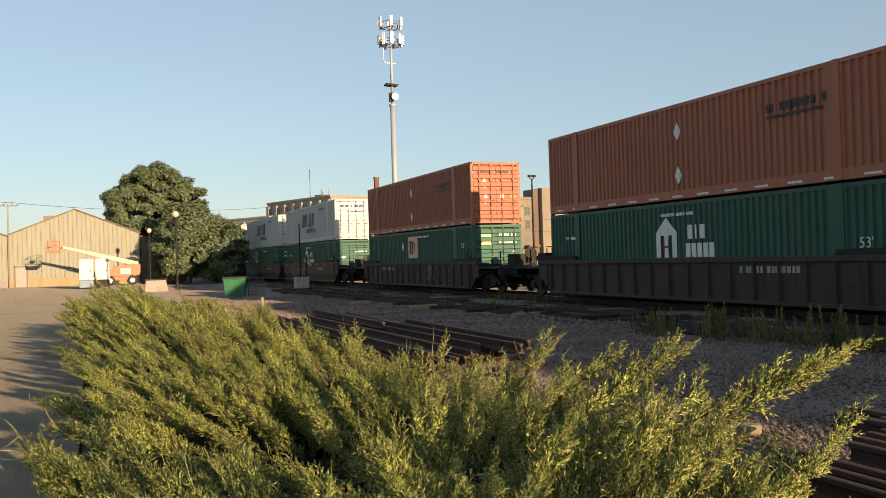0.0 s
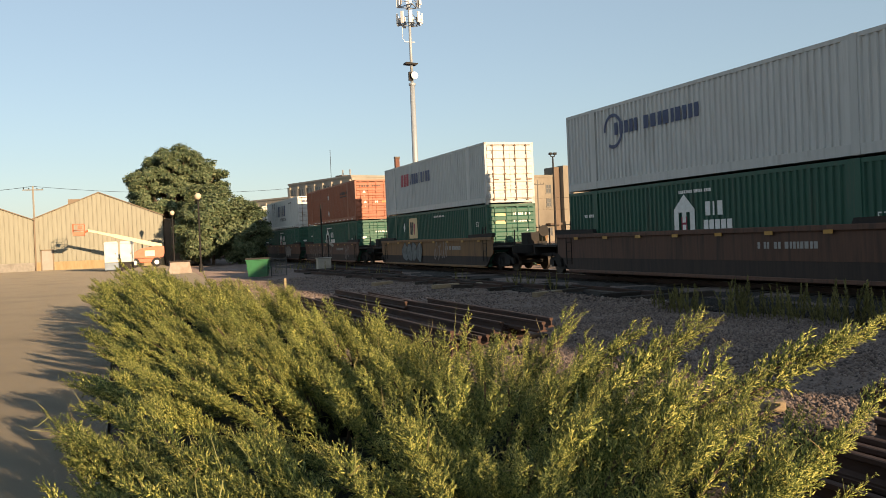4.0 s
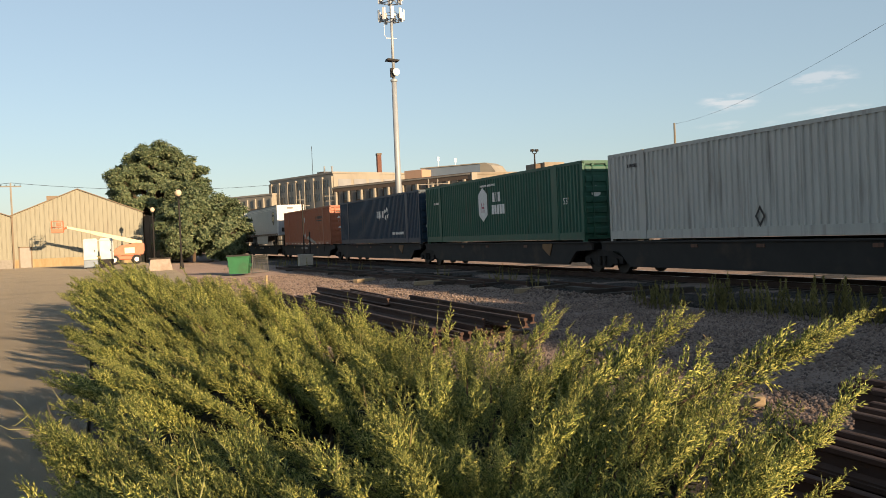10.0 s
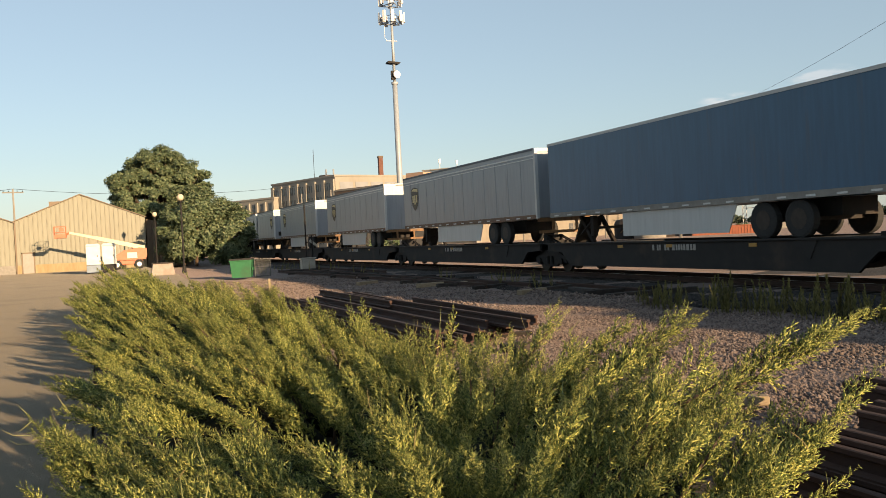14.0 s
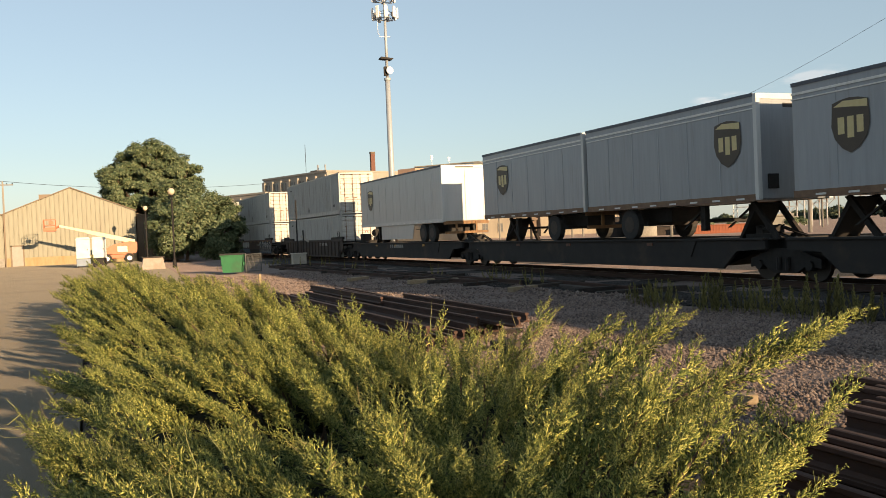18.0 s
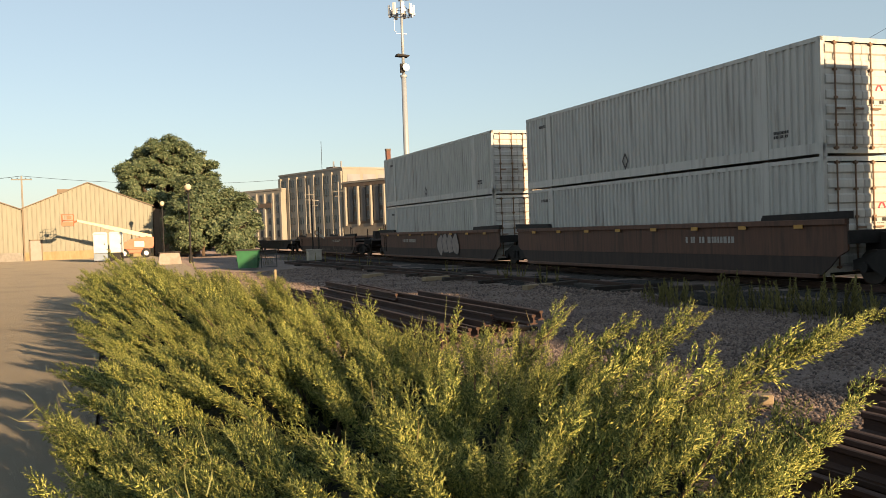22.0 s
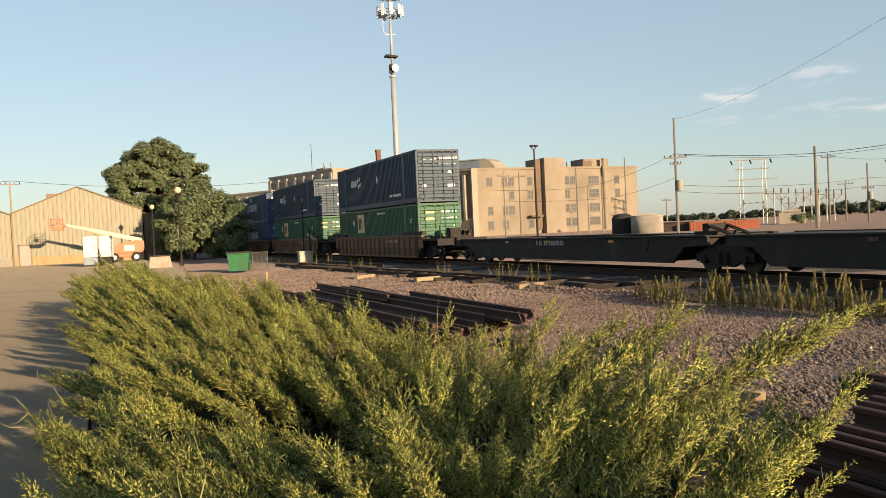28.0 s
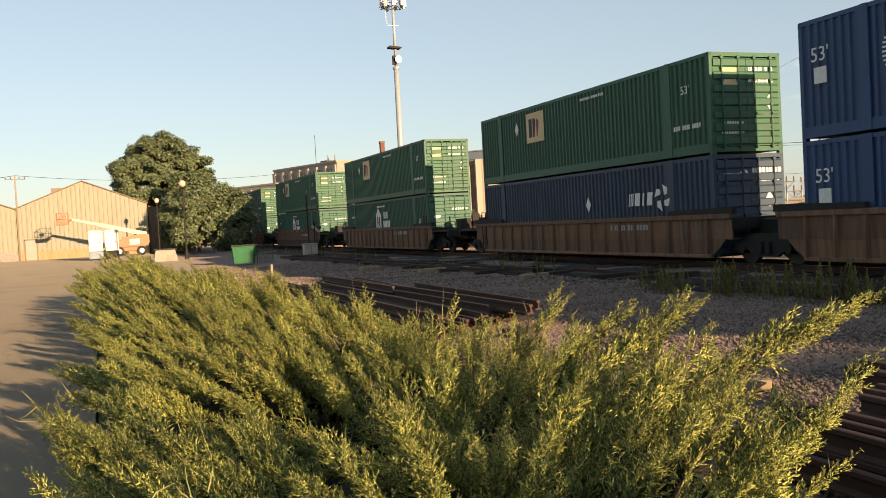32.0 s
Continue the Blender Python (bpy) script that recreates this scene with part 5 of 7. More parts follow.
# ---- juniper hedge at the edge of the lot ----
def leafy(name, c1, c2, c3, rough=0.6, trans=0.16):
    """Foliage: tones picked from shoot to shoot, a soft noise over the plant, some light let through."""
    m = bpy.data.materials.new(name)
    m.use_nodes = True
    n, l = m.node_tree.nodes, m.node_tree.links
    b = n["Principled BSDF"]
    b.inputs["Roughness"].default_value, b.inputs["Specular IOR Level"].default_value = rough, 0.25
    g, cr = n.new("ShaderNodeNewGeometry"), n.new("ShaderNodeValToRGB")
    l.new(g.outputs["Random Per Island"], cr.inputs["Fac"])
    e = cr.color_ramp.elements
    e[0].color, e[1].color = (*c1, 1), (*c3, 1)
    e.new(0.55).color = (*c2, 1)
    tc, t = n.new("ShaderNodeTexCoord"), n.new("ShaderNodeTexNoise")
    t.inputs["Scale"].default_value, t.inputs["Detail"].default_value = 1.6, 3.0
    l.new(tc.outputs["Object"], t.inputs["Vector"])
    mr = n.new("ShaderNodeMapRange")
    mr.inputs["From Min"].default_value, mr.inputs["From Max"].default_value, mr.inputs["To Min"].default_value, mr.inputs["To Max"].default_value = 0.3, 0.7, 0.7, 1.25
    l.new(t.outputs["Fac"], mr.inputs["Value"])
    hs = n.new("ShaderNodeHueSaturation")
    l.new(cr.outputs["Color"], hs.inputs["Color"])
    l.new(mr.outputs["Result"], hs.inputs["Value"])
    l.new(hs.outputs["Color"], b.inputs["Base Color"])
    tr, mx = n.new("ShaderNodeBsdfTranslucent"), n.new("ShaderNodeMixShader")
    l.new(hs.outputs["Color"], tr.inputs["Color"])
    mx.inputs["Fac"].default_value = trans
    l.new(b.outputs["BSDF"], mx.inputs[1])
    l.new(tr.outputs["BSDF"], mx.inputs[2])
    l.new(mx.outputs["Shader"], n["Material Output"].inputs["Surface"])
    return m


M["juniper"] = leafy("juniper_shoots", (0.036, 0.060, 0.016), (0.180, 0.205, 0.047), (0.56, 0.52, 0.150), trans=0.03)
M["juniper_whip"] = leafy("juniper_leaders", (0.22, 0.24, 0.085), (0.30, 0.29, 0.12), (0.26, 0.19, 0.09), trans=0.1)
# painted as the shade deep between the fronds
M["juniper_gap_shade"] = mat("juniper_shade_hull", (0.012, 0.014, 0.005), (0.007, 0.008, 0.003), 1.0, scale=9, bump=1.0, bscale=18)
M["bark"] = mat("bark", (0.13, 0.085, 0.055), (0.075, 0.05, 0.034), 0.95, scale=7, stretch=(3, 3, 0.6), bump=0.6, bscale=18)


def unit(a):
    return a / np.maximum(np.linalg.norm(a, axis=-1, keepdims=True), 1e-9)


def spray(rng, sides, subs, width):
    """One tufted spray along +x, 1 long: short cord-like three-sided shoots, (n, 4, 3) corners each."""
    base, way, leng = [], [], []
    for i in range(sides):
        u = 0.04 + 0.9 * (i + rng.uniform(-0.3, 0.3)) / sides
        p = np.array([u, 0.0, 0.06 * u * u])
        w = rng.uniform(0, 2 * math.pi)
        side = np.array([0, math.cos(w), math.sin(w)])
        ln = 0.14 + 0.24 * (1 - u) ** 0.8 * rng.uniform(0.6, 1.2)
        d = unit(np.array([0.85, 0, 0.12]) + 0.62 * side)
        base.append(p), way.append(d), leng.append(ln)
        for k in range(subs):
            q = (k + 0.7) / subs
            w2 = rng.uniform(0, 2 * math.pi)
            d2 = unit(d + 0.8 * np.array([0.25, math.cos(w2), math.sin(w2)]))
            base.append(p + d * ln * q), way.append(d2), leng.append(0.13 + 0.10 * rng.random())
    base.append(np.array([0.9, 0, 0.05])), way.append(unit(np.array([1.0, 0, 0.2]))), leng.append(0.2)
    base, way, leng = np.array(base), np.array(way), np.array(leng)
    a = unit(np.cross(way, np.array([0.13, 0.27, 0.95])))
    b = np.cross(way, a)
    out = []
    for k in range(3):
        w = 2 * math.pi * k / 3
        out.append(base + (a * math.cos(w) + b * math.sin(w)) * width)
    out.append(base + way * leng[:, None])
    return np.stack(out, 1)


PYR = np.array([(0, 1, 3), (1, 2, 3), (2, 0, 3)])


def foliage_mesh(name, templates, frames):
    """frames: (which, origins, 3x3 turns with scale), as arrays or one by one. All joined into one mesh."""
    if not isinstance(frames[0][0], np.ndarray):
        frames = [(np.array([q[0] for q in frames]), np.array([q[1] for q in frames]), np.array([q[2] for q in frames]))]
    which, o, r = (np.concatenate([q[k] for q in frames]) for k in range(3))
    vs = []
    for k, tpl in enumerate(templates):
        sel = which == k
        if sel.any():
            pts = np.einsum("sij,nj->sni", r[sel], tpl.reshape(-1, 3)) + o[sel][:, None, :]
            vs.append(pts.reshape(-1, 3))
    v = np.concatenate(vs)
    n = len(v) // 4
    return raw_mesh(name, v, (np.arange(n)[:, None, None] * 4 + PYR[None]).reshape(-1, 3), 3)


def axes(d, roll, s):
    d = unit(np.asarray(d, float))
    a = unit(np.cross(d, np.array([0.0, 0.0, 1.0]) + 1e-3))
    b = np.cross(a, d)
    c, q = math.cos(roll), math.sin(roll)
    return np.stack([d, a * c + b * q, -a * q + b * c], 1) * s


HEDGE_RNG = np.random.default_rng(11)
FINE = [spray(HEDGE_RNG, 6, 2, 0.041) for _ in range(10)]
COARSE = [spray(HEDGE_RNG, 6, 1, 0.060) for _ in range(8)]


def limb_path(rng, rho, th, R, h, lean):
    """A limb from the root out to a tip; the fronds of one side all slant the same way."""
    out = np.array([math.cos(th), math.sin(th), 0])
    top = h * (1.0 - 0.42 * rho ** 2.0) * rng.uniform(0.72, 1.08)
    ln = np.array([lean[0], lean[1], 0.0])
    end = out * R * rho * 0.95 + ln * 0.8 + np.array([0, 0, top])
    d = unit(ln * 1.45 + out * 0.20 * rho + np.array([0, 0, 0.42]) + rng.normal(0, 0.07, 3))
    p1 = end - d * 0.62
    p0 = np.array([p1[0] * 0.55 - 0.25 * lean[0], p1[1] * 0.55 - 0.25 * lean[1], 0.0])
    p1[2] = max(p1[2], 0.12)
    return curved(p0, p1, end, rng.uniform(0.0, 0.05))


def curved(p0, p1, end, lift=0.0):
    """A bent line of nine points whose tip turns up by lift."""
    t = np.linspace(0, 1, 9)[:, None]
    path = (1 - t) ** 2 * p0 + 2 * t * (1 - t) * p1 + t * t * end
    path[-3:, 2] += np.array([0.0, 0.25, 1.0]) * lift
    return path


def plume(rng, path, reach, fat, step, count, frames, whips, leader, spread=0.62):
    """A feathery plume along the last stretch of a path: short sprays all round it, fullest behind the middle, and a bare leader past the tip."""
    seg = np.linalg.norm(np.diff(path, axis=0), axis=1)
    s = np.concatenate([[0], np.cumsum(seg)])
    total = s[-1]
    reach = min(reach, 0.9 * total)
    u = np.arange(total - reach, total, step)
    n = len(u)
    i = np.minimum(np.searchsorted(s, u, side="right") - 1, 7)
    q = ((u - s[i]) / np.maximum(seg[i], 1e-6))[:, None]
    p = path[i] * (1 - q) + path[i + 1] * q
    d = unit(path[i + 1] - path[i])
    f = (total - u) / reach  # 0 at the tip
    w = rng.uniform(0, 2 * math.pi, n)[:, None]
    a = unit(np.cross(d, np.array([0.1, 0.2, 1.0])))
    r = a * np.cos(w) + np.cross(a, d) * np.sin(w)
    full = np.minimum(1.0, 0.20 + 1.7 * f) * (1.0 - 0.35 * np.maximum(0.0, f - 0.6) / 0.4)
    dirn = unit(d * 0.86 + r * rng.uniform(0.4 * spread, spread, n)[:, None] + np.array([0, 0, 0.22]))
    size = 0.125 * full * fat * rng.uniform(0.65, 1.25, n)
    e = unit(np.cross(dirn, np.array([0.001, 0.001, 1.001])))
    g = np.cross(e, dirn)
    k = rng.uniform(0, 6.28, n)[:, None]
    turn = np.stack([dirn, e * np.cos(k) + g * np.sin(k), -e * np.sin(k) + g * np.cos(k)], 2) * size[:, None, None]
    frames.append((rng.integers(0, count, n), p + r * 0.02 * (full * rng.random(n))[:, None], turn))
    if leader and rng.random() < 0.5:
        d = unit(path[8] - path[7] + rng.normal(0, 0.07, 3))
        ln, sway = leader * rng.uniform(0.4, 1.4), rng.normal(0, 0.006, 3)
        b = path[8] - d * 0.04
        whips.tube([tuple(b), tuple(b + d * ln * 0.4 + sway), tuple(b + d * ln * 0.75 + sway * 0.6), tuple(b + d * ln + np.array([0, 0, ln * rng.uniform(0.0, 0.3)]))], [0.0026, 0.0022, 0.0016, 0.0005], 4, False)


def juniper(x, y, R, h, limbs, fine, seed, extra=(), lean=(-0.3, 0.0)):
    rng = np.random.default_rng(seed)
    c = (x, y, 0.0)
    limbs = int(limbs * 0.8)
    shrub = thing("juniper_shrub", c, "spreading green juniper shrub with golden tips", "shrub", "junipers along the lot")
    paths = []
    for k in range(limbs):
        rho = math.sqrt((k + 0.5) / limbs)
        th = k * 2.39996 + rng.uniform(-0.25, 0.25)
        paths.append(limb_path(rng, rho, th, R * rng.uniform(0.85, 1.08), h, lean))
    for bough in extra:  # single long boughs that stand out of the outline: tip, or tip, bend and foot
        if isinstance(bough[0], tuple):
            e, p1, p0 = (np.array(q) - np.array(c) for q in bough)
        else:
            e = np.array(bough) - np.array(c)
            p1, p0 = np.array([e[0] * 0.5, e[1] * 0.5, e[2] * 0.66]), np.zeros(3)
        paths.append(curved(p0, p1, e, 0.03))
    tpls = FINE if fine else COARSE
    frames, whips = [], MB()
    step = 0.0095 if fine else 0.020
    spread = 0.62 if lean[0] < -0.3 else 1.0
    for k, path in enumerate(paths):
        fat = rng.uniform(0.8, 1.2) * (1.0 if fine else 1.2)
        total = np.linalg.norm(np.diff(path, axis=0), axis=1).sum()
        plume(rng, path, rng.uniform(0.55, 0.85) if k < limbs else min(1.15, 0.72 * total), fat * (1.0 if k < limbs else 1.1), step, len(tpls), frames, whips, 0.17 if fine else 0.0, spread)
        # shorter plumes close beside the first, which make up a broad frond with it
        for side in (-1, 1):
            i = int(rng.integers(4, 7))
            d = unit(path[i + 1] - path[i])
            a = unit(np.cross(d, np.array([0.0, 0.0, 1.0])) + 1e-6) * side
            way = unit(d + a * rng.uniform(0.22, 0.42) + np.array([0, 0, rng.uniform(-0.05, 0.15)]))
            ln = rng.uniform(0.25, 0.42)
            plume(rng, curved(path[i], path[i] + way * ln * 0.5, path[i] + way * ln + d * 0.10, 0.02), ln, fat * rng.uniform(0.55, 0.8), step * 1.2, len(tpls), frames, whips, 0.08 if fine else 0.0, spread)
    ob = part("foliage", foliage_mesh("foliage", tpls, frames), M["juniper"], shrub, "feathery yellow-green shoots")
    ob["kind"] = "stuff"
    if fine:
        part("leader_growth", whips, M["juniper_whip"], shrub, "thin pale leading shoots")["kind"] = "stuff"
    for k, path in enumerate(paths):
        if k % 2 == 0 or k >= limbs:
            part("branch", MB().tube(path[:-1], [0.016 - 0.0015 * i for i in range(8)], 5, False), M["bark"], shrub)
    # near-black hull inside the shrub: shade between the fronds put into its colour
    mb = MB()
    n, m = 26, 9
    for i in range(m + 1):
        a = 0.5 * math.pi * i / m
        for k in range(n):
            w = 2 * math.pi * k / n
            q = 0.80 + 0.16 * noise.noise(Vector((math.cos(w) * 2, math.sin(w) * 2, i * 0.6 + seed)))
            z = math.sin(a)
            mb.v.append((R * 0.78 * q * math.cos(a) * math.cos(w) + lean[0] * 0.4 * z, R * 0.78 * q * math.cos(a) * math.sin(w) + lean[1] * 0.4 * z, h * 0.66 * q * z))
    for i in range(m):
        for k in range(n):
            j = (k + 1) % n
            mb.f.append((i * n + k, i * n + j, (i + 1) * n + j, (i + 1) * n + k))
    part("inner_growth", mb, M["juniper_gap_shade"], shrub, "near-black hull painted as shade between the fronds", True)
    return shrub


solid("planting_bed", MB().prism([(-0.2, -3.0), (3.4, -3.0), (3.6, 6.0), (2.6, 9.0), (2.7, 25.6), (0.0, 25.6)], 2, -0.35, 0.03), M["soil"], "dark bare soil under the junipers", "soil", kind="structure")
L_ = (-0.46, 0.12)
juniper(0.45, 2.1, 0.8, 0.92, 50, True, 9, [], L_)
juniper(0.35, 3.35, 0.5, 0.72, 24, True, 17, [], L_)
# low shrub whose near-black painted core darkens the recess between the clumps
juniper(1.0, 5.7, 0.7, 0.46, 16, True, 23, [], (-0.3, 0.1))
# Three unseen shrubs beside and behind the camera, added to cast shade.
juniper(1.5, 0.8, 0.8, 1.12, 50, False, 21)
juniper(1.75, -0.8, 1.0, 1.5, 60, False, 10, [], (-0.2, 0.0))
juniper(3.0, -0.6, 1.0, 1.6, 60, False, 22, [], (0.1, 0.0))
juniper(0.70, 4.6, 0.60, 0.64, 26, True, 1, [((-0.1, 6.4, 0.62), (0.2, 5.6, 0.45), (0.6, 4.8, 0)), ((0.12, 5.9, 0.70), (0.3, 5.3, 0.5), (0.6, 4.7, 0)), ((-0.25, 6.2, 0.52), (0.1, 5.5, 0.4), (0.6, 4.7, 0)), ((-0.47, 5.95, 0.70), (-0.05, 5.3, 0.50), (0.5, 4.6, 0)), ((-0.40, 5.7, 0.60), (0.0, 5.1, 0.45), (0.5, 4.6, 0)), ((-0.42, 6.0, 0.50), (0.05, 5.2, 0.36), (0.5, 4.6, 0)), ((-0.22, 5.5, 0.62), (0.1, 5.1, 0.44), (0.6, 4.6, 0)), ((-0.06, 5.2, 0.58), (0.2, 4.9, 0.45), (0.6, 4.5, 0)), ((-0.3, 5.3, 0.40), (0.1, 4.9, 0.32), (0.6, 4.4, 0)), ((-0.15, 4.9, 0.40), (0.2, 4.6, 0.36), (0.7, 4.3, 0))], (-0.4, 0.3))
juniper(1.42, 3.95, 0.62, 0.80, 30, True, 15, [], (-0.16, 0.05))
juniper(2.25, 3.6, 0.86, 0.93, 50, True, 2, [((3.9, 3.46, 1.16), (2.75, 3.9, 0.86), (1.9, 4.2, 0)), ((3.72, 3.5, 1.06), (2.75, 3.8, 0.80), (2.0, 4.1, 0)), ((3.62, 4.6, 1.08), (2.7, 4.75, 0.84), (2.0, 4.8, 0)), ((3.4, 4.5, 0.98), (2.6, 4.6, 0.8), (2.0, 4.6, 0)), ((3.12, 2.95, 0.84), (2.7, 3.1, 0.6), (2.1, 3.2, 0)), ((3.3, 4.1, 0.80), (2.8, 4.0, 0.66), (2.2, 3.8, 0))], (0.34, 0.05))
juniper(2.4, 5.0, 0.95, 1.0, 50, True, 8, [((3.02, 5.3, 1.12), (2.55, 5.4, 0.8), (2.2, 5.4, 0)), ((3.2, 4.9, 0.98), (2.6, 5.0, 0.8), (2.1, 5.0, 0))], (0.22, 0.1))
juniper(1.05, 7.1, 1.05, 0.94, 56, True, 3, [(-0.48, 9.2, 0.5), (-0.5, 8.6, 0.52)], L_)
juniper(2.05, 7.7, 0.9, 1.0, 52, True, 12, [], (-0.2, 0.1))
juniper(1.05, 10.1, 1.12, 0.97, 58, True, 4, [(-0.5, 12.4, 0.6), (-0.52, 13.2, 0.6)], L_)
juniper(1.95, 11.0, 1.0, 1.10, 52, True, 13, [], (-0.25, 0.1))
juniper(1.05, 13.4, 1.25, 1.1, 70, False, 5, [(-0.55, 15.4, 0.7)], L_)
juniper(0.95, 16.7, 1.35, 1.18, 70, False, 6, [(-0.6, 19.0, 0.8)], L_)
juniper(0.85, 20.1, 1.4, 1.24, 70, False, 7, [], L_)
juniper(0.8, 23.4, 1.4, 1.28, 66, False, 14, [], L_)
juniper(2.15, 6.2, 0.85, 1.0, 46, True, 16, [], (-0.1, 0.1))
juniper(2.0, 14.3, 0.95, 1.0, 36, False, 18, [], (-0.25, 0.1))
juniper(2.1, 17.9, 1.0, 1.02, 36, False, 19, [], (-0.25, 0.1))
juniper(2.15, 21.6, 1.05, 1.03, 36, False, 20, [], (-0.25, 0.1))


# ---- weeds ----
M["weed"] = leafy("dry_weeds", (0.085, 0.080, 0.022), (0.175, 0.154, 0.047), (0.27, 0.225, 0.08), 0.7, 0.3)
_r = random.Random(8)
weeds("weed_strip", [(12.5 - k * 0.03 + _r.uniform(-0.3, 0.3), 9.0 + k * 0.32 + _r.uniform(-0.12, 0.12), _r.choice((2, 6, 9, 12, 15)), 0.17, _r.uniform(0.42, 0.82)) for k in range(26)], 3, "dry yellow-green weeds beside the ballast")
weeds("scattered_weeds", [(13.4, 34.0, 5, 0.12, 0.6), (13.4, 25.2, 8, 0.25, 0.6), (13.2, 27.4, 8, 0.2, 0.7), (13.3, 29.0, 6, 0.2, 0.5), (12.9, 45.0, 6, 0.3, 0.6), (13.6, 54.0, 10, 0.4, 0.7), (9.5, 56.0, 20, 0.8, 0.5), (12.2, 62.0, 30, 1.0, 0.6)], 4, "thin weeds on the torn-up siding")


# ---- small things in the yard ----
def stake():
    solid("survey_stake", MB().prism([(-0.022, -0.022), (0.022, -0.022), (0.022, 0.022), (-0.022, 0.022)], 2, 0, 1.15), M["timber"], "thin pale wooden survey stake", "stake", at=(3.35, 18.6, -0.18))


def dumpster():
    t = thing("dumpster", (7.75, 51.5, -0.2), "small green steel dumpster with a dark lid", "dumpster", turn=-14)
    g = mat("dumpster_green", (0.02, 0.135, 0.05), (0.017, 0.11, 0.042), 0.5, scale=3, dirt=(0.05, 0.05, 0.03), damt=0.3)
    part("body", MB().prism([(-0.52, 0.06), (0.52, 0.06), (0.62, 1.08), (-0.62, 1.08)], 1, -0.75, 0.75), g, t)
    part("lid", MB().prism([(-0.8, 1.06), (0.8, 1.06), (0.8, 1.12), (-0.8, 1.16)], 0, -0.65, 0.65), M["black"], t, "black plastic lid")
    for y in (-0.78, 0.74):
        part("rim", MB().cbox(-0.66, y, 1.0, 0.66, y + 0.04, 1.1, 0.008), g, t)
    for x in (-0.64, 0.6):
        part("fork_pocket", MB().box(x, -0.5, 0.45, x + 0.06, 0.5, 0.62), g, t)
    # mesh panel added in place of the dumpster's own dark side
    f = thing("dumpster_dark_side", (8.55, 51.9, -0.2), "dark mesh panel standing in for the dumpster's dark side", "fence panel", turn=10)
    fm = mat("galvanised", (0.12, 0.12, 0.115), (0.08, 0.08, 0.08), 0.6, 0.4, scale=8)
    for x in (0, 0.95):
        part("post", MB().tube([(x, 0, 0), (x, 0, 1.1)], 0.03, 8), fm, f)
    for z in (0.05, 1.05):
        part("bar", MB().tube([(0, 0, z), (0.95, 0, z)], 0.02, 6), fm, f)
    for k in range(18):
        part("wire", MB().tube([(0.05 * k + 0.03, 0, 0.05), (0.05 * k + 0.03, 0, 1.05)], 0.008, 4), fm, f)


def signal_box():
    t = thing("signal_cabinet", (13.1, 58.0, -0.22), "small grey trackside signal cabinet", "cabinet")
    c = mat("cabinet_grey", (0.42, 0.38, 0.31), (0.34, 0.31, 0.26), 0.6, scale=3, dirt=(0.15, 0.12, 0.1), damt=0.3)
    part("body", MB().cbox(-0.45, -0.32, 0.08, 0.45, 0.32, 0.82, 0.02), c, t)
    part("lid", MB().cbox(-0.5, -0.37, 0.82, 0.5, 0.37, 0.88, 0.015), c, t)
    part("door", MB().box(-0.38, -0.34, 0.14, 0.38, -0.322, 0.76), c, t)
    part("plinth", MB().box(-0.48, -0.35, 0, 0.48, 0.35, 0.08), M["concrete"], t)
    p = thing("signal_mast", (13.25, 58.9, -0.22), "slim grey trackside post with a small sign", "post")
    for x, h in ((0, 4.5), (0.42, 2.4)):
        part("pole", MB().tube([(x, 0, 0), (x, 0, h)], 0.05, 8), M["iron"], p)
    part("sign_board", MB().prism([(0.2, 1.95), (0.75, 1.55), (0.82, 1.68), (0.3, 2.12)], 1, -0.03, 0.0), c, p, "slanted blank grey board")


def lamp_post(x, y, h):
    t = thing("lamp_post", (x, y, -0.02), "dark post lamp with a round glass globe", "street lamp", "post lamps of the lot")
    dk = M["iron"]
    part("base", MB().tube([(0, 0, 0), (0, 0, 0.12), (0, 0, 0.5), (0, 0, 0.6)], [0.16, 0.15, 0.12, 0.08], 12), dk, t)
    part("pole", MB().tube([(0, 0, 0.55), (0, 0, h - 0.35)], [0.07, 0.055], 10), dk, t)
    part("collar", MB().tube([(0, 0, h - 0.36), (0, 0, h - 0.3), (0, 0, h - 0.24)], [0.07, 0.14, 0.15], 12), dk, t)
    part("globe", MB().ball((0, 0, h), 0.22, 16, 10, 1.1), GLOBE, t, "frosted glass globe", True)
    part("finial", MB().tube([(0, 0, h + 0.22), (0, 0, h + 0.29)], [0.1, 0.03], 10), dk, t)


GLOBE = mat("frosted_globe", (0.62, 0.50, 0.36), (0.55, 0.44, 0.31), 0.25, scale=4)


def barrier_block():
    t = thing("concrete_block", (4.0, 61.5, -0.02), "pale flared concrete block with a board on top", "concrete block")
    part("block", MB().prism([(-0.78, 0), (0.78, 0), (0.62, 0.78), (-0.62, 0.78)], 1, -0.4, 0.4), mat("pale_concrete", (0.44, 0.37, 0.32), (0.37, 0.31, 0.26), 0.9, scale=3, dirt=(0.3, 0.22, 0.17), damt=0.4), t)
    part("board", MB().cbox(-0.72, -0.45, 0.78, 0.72, 0.45, 0.86, 0.015), M["tie"], t)


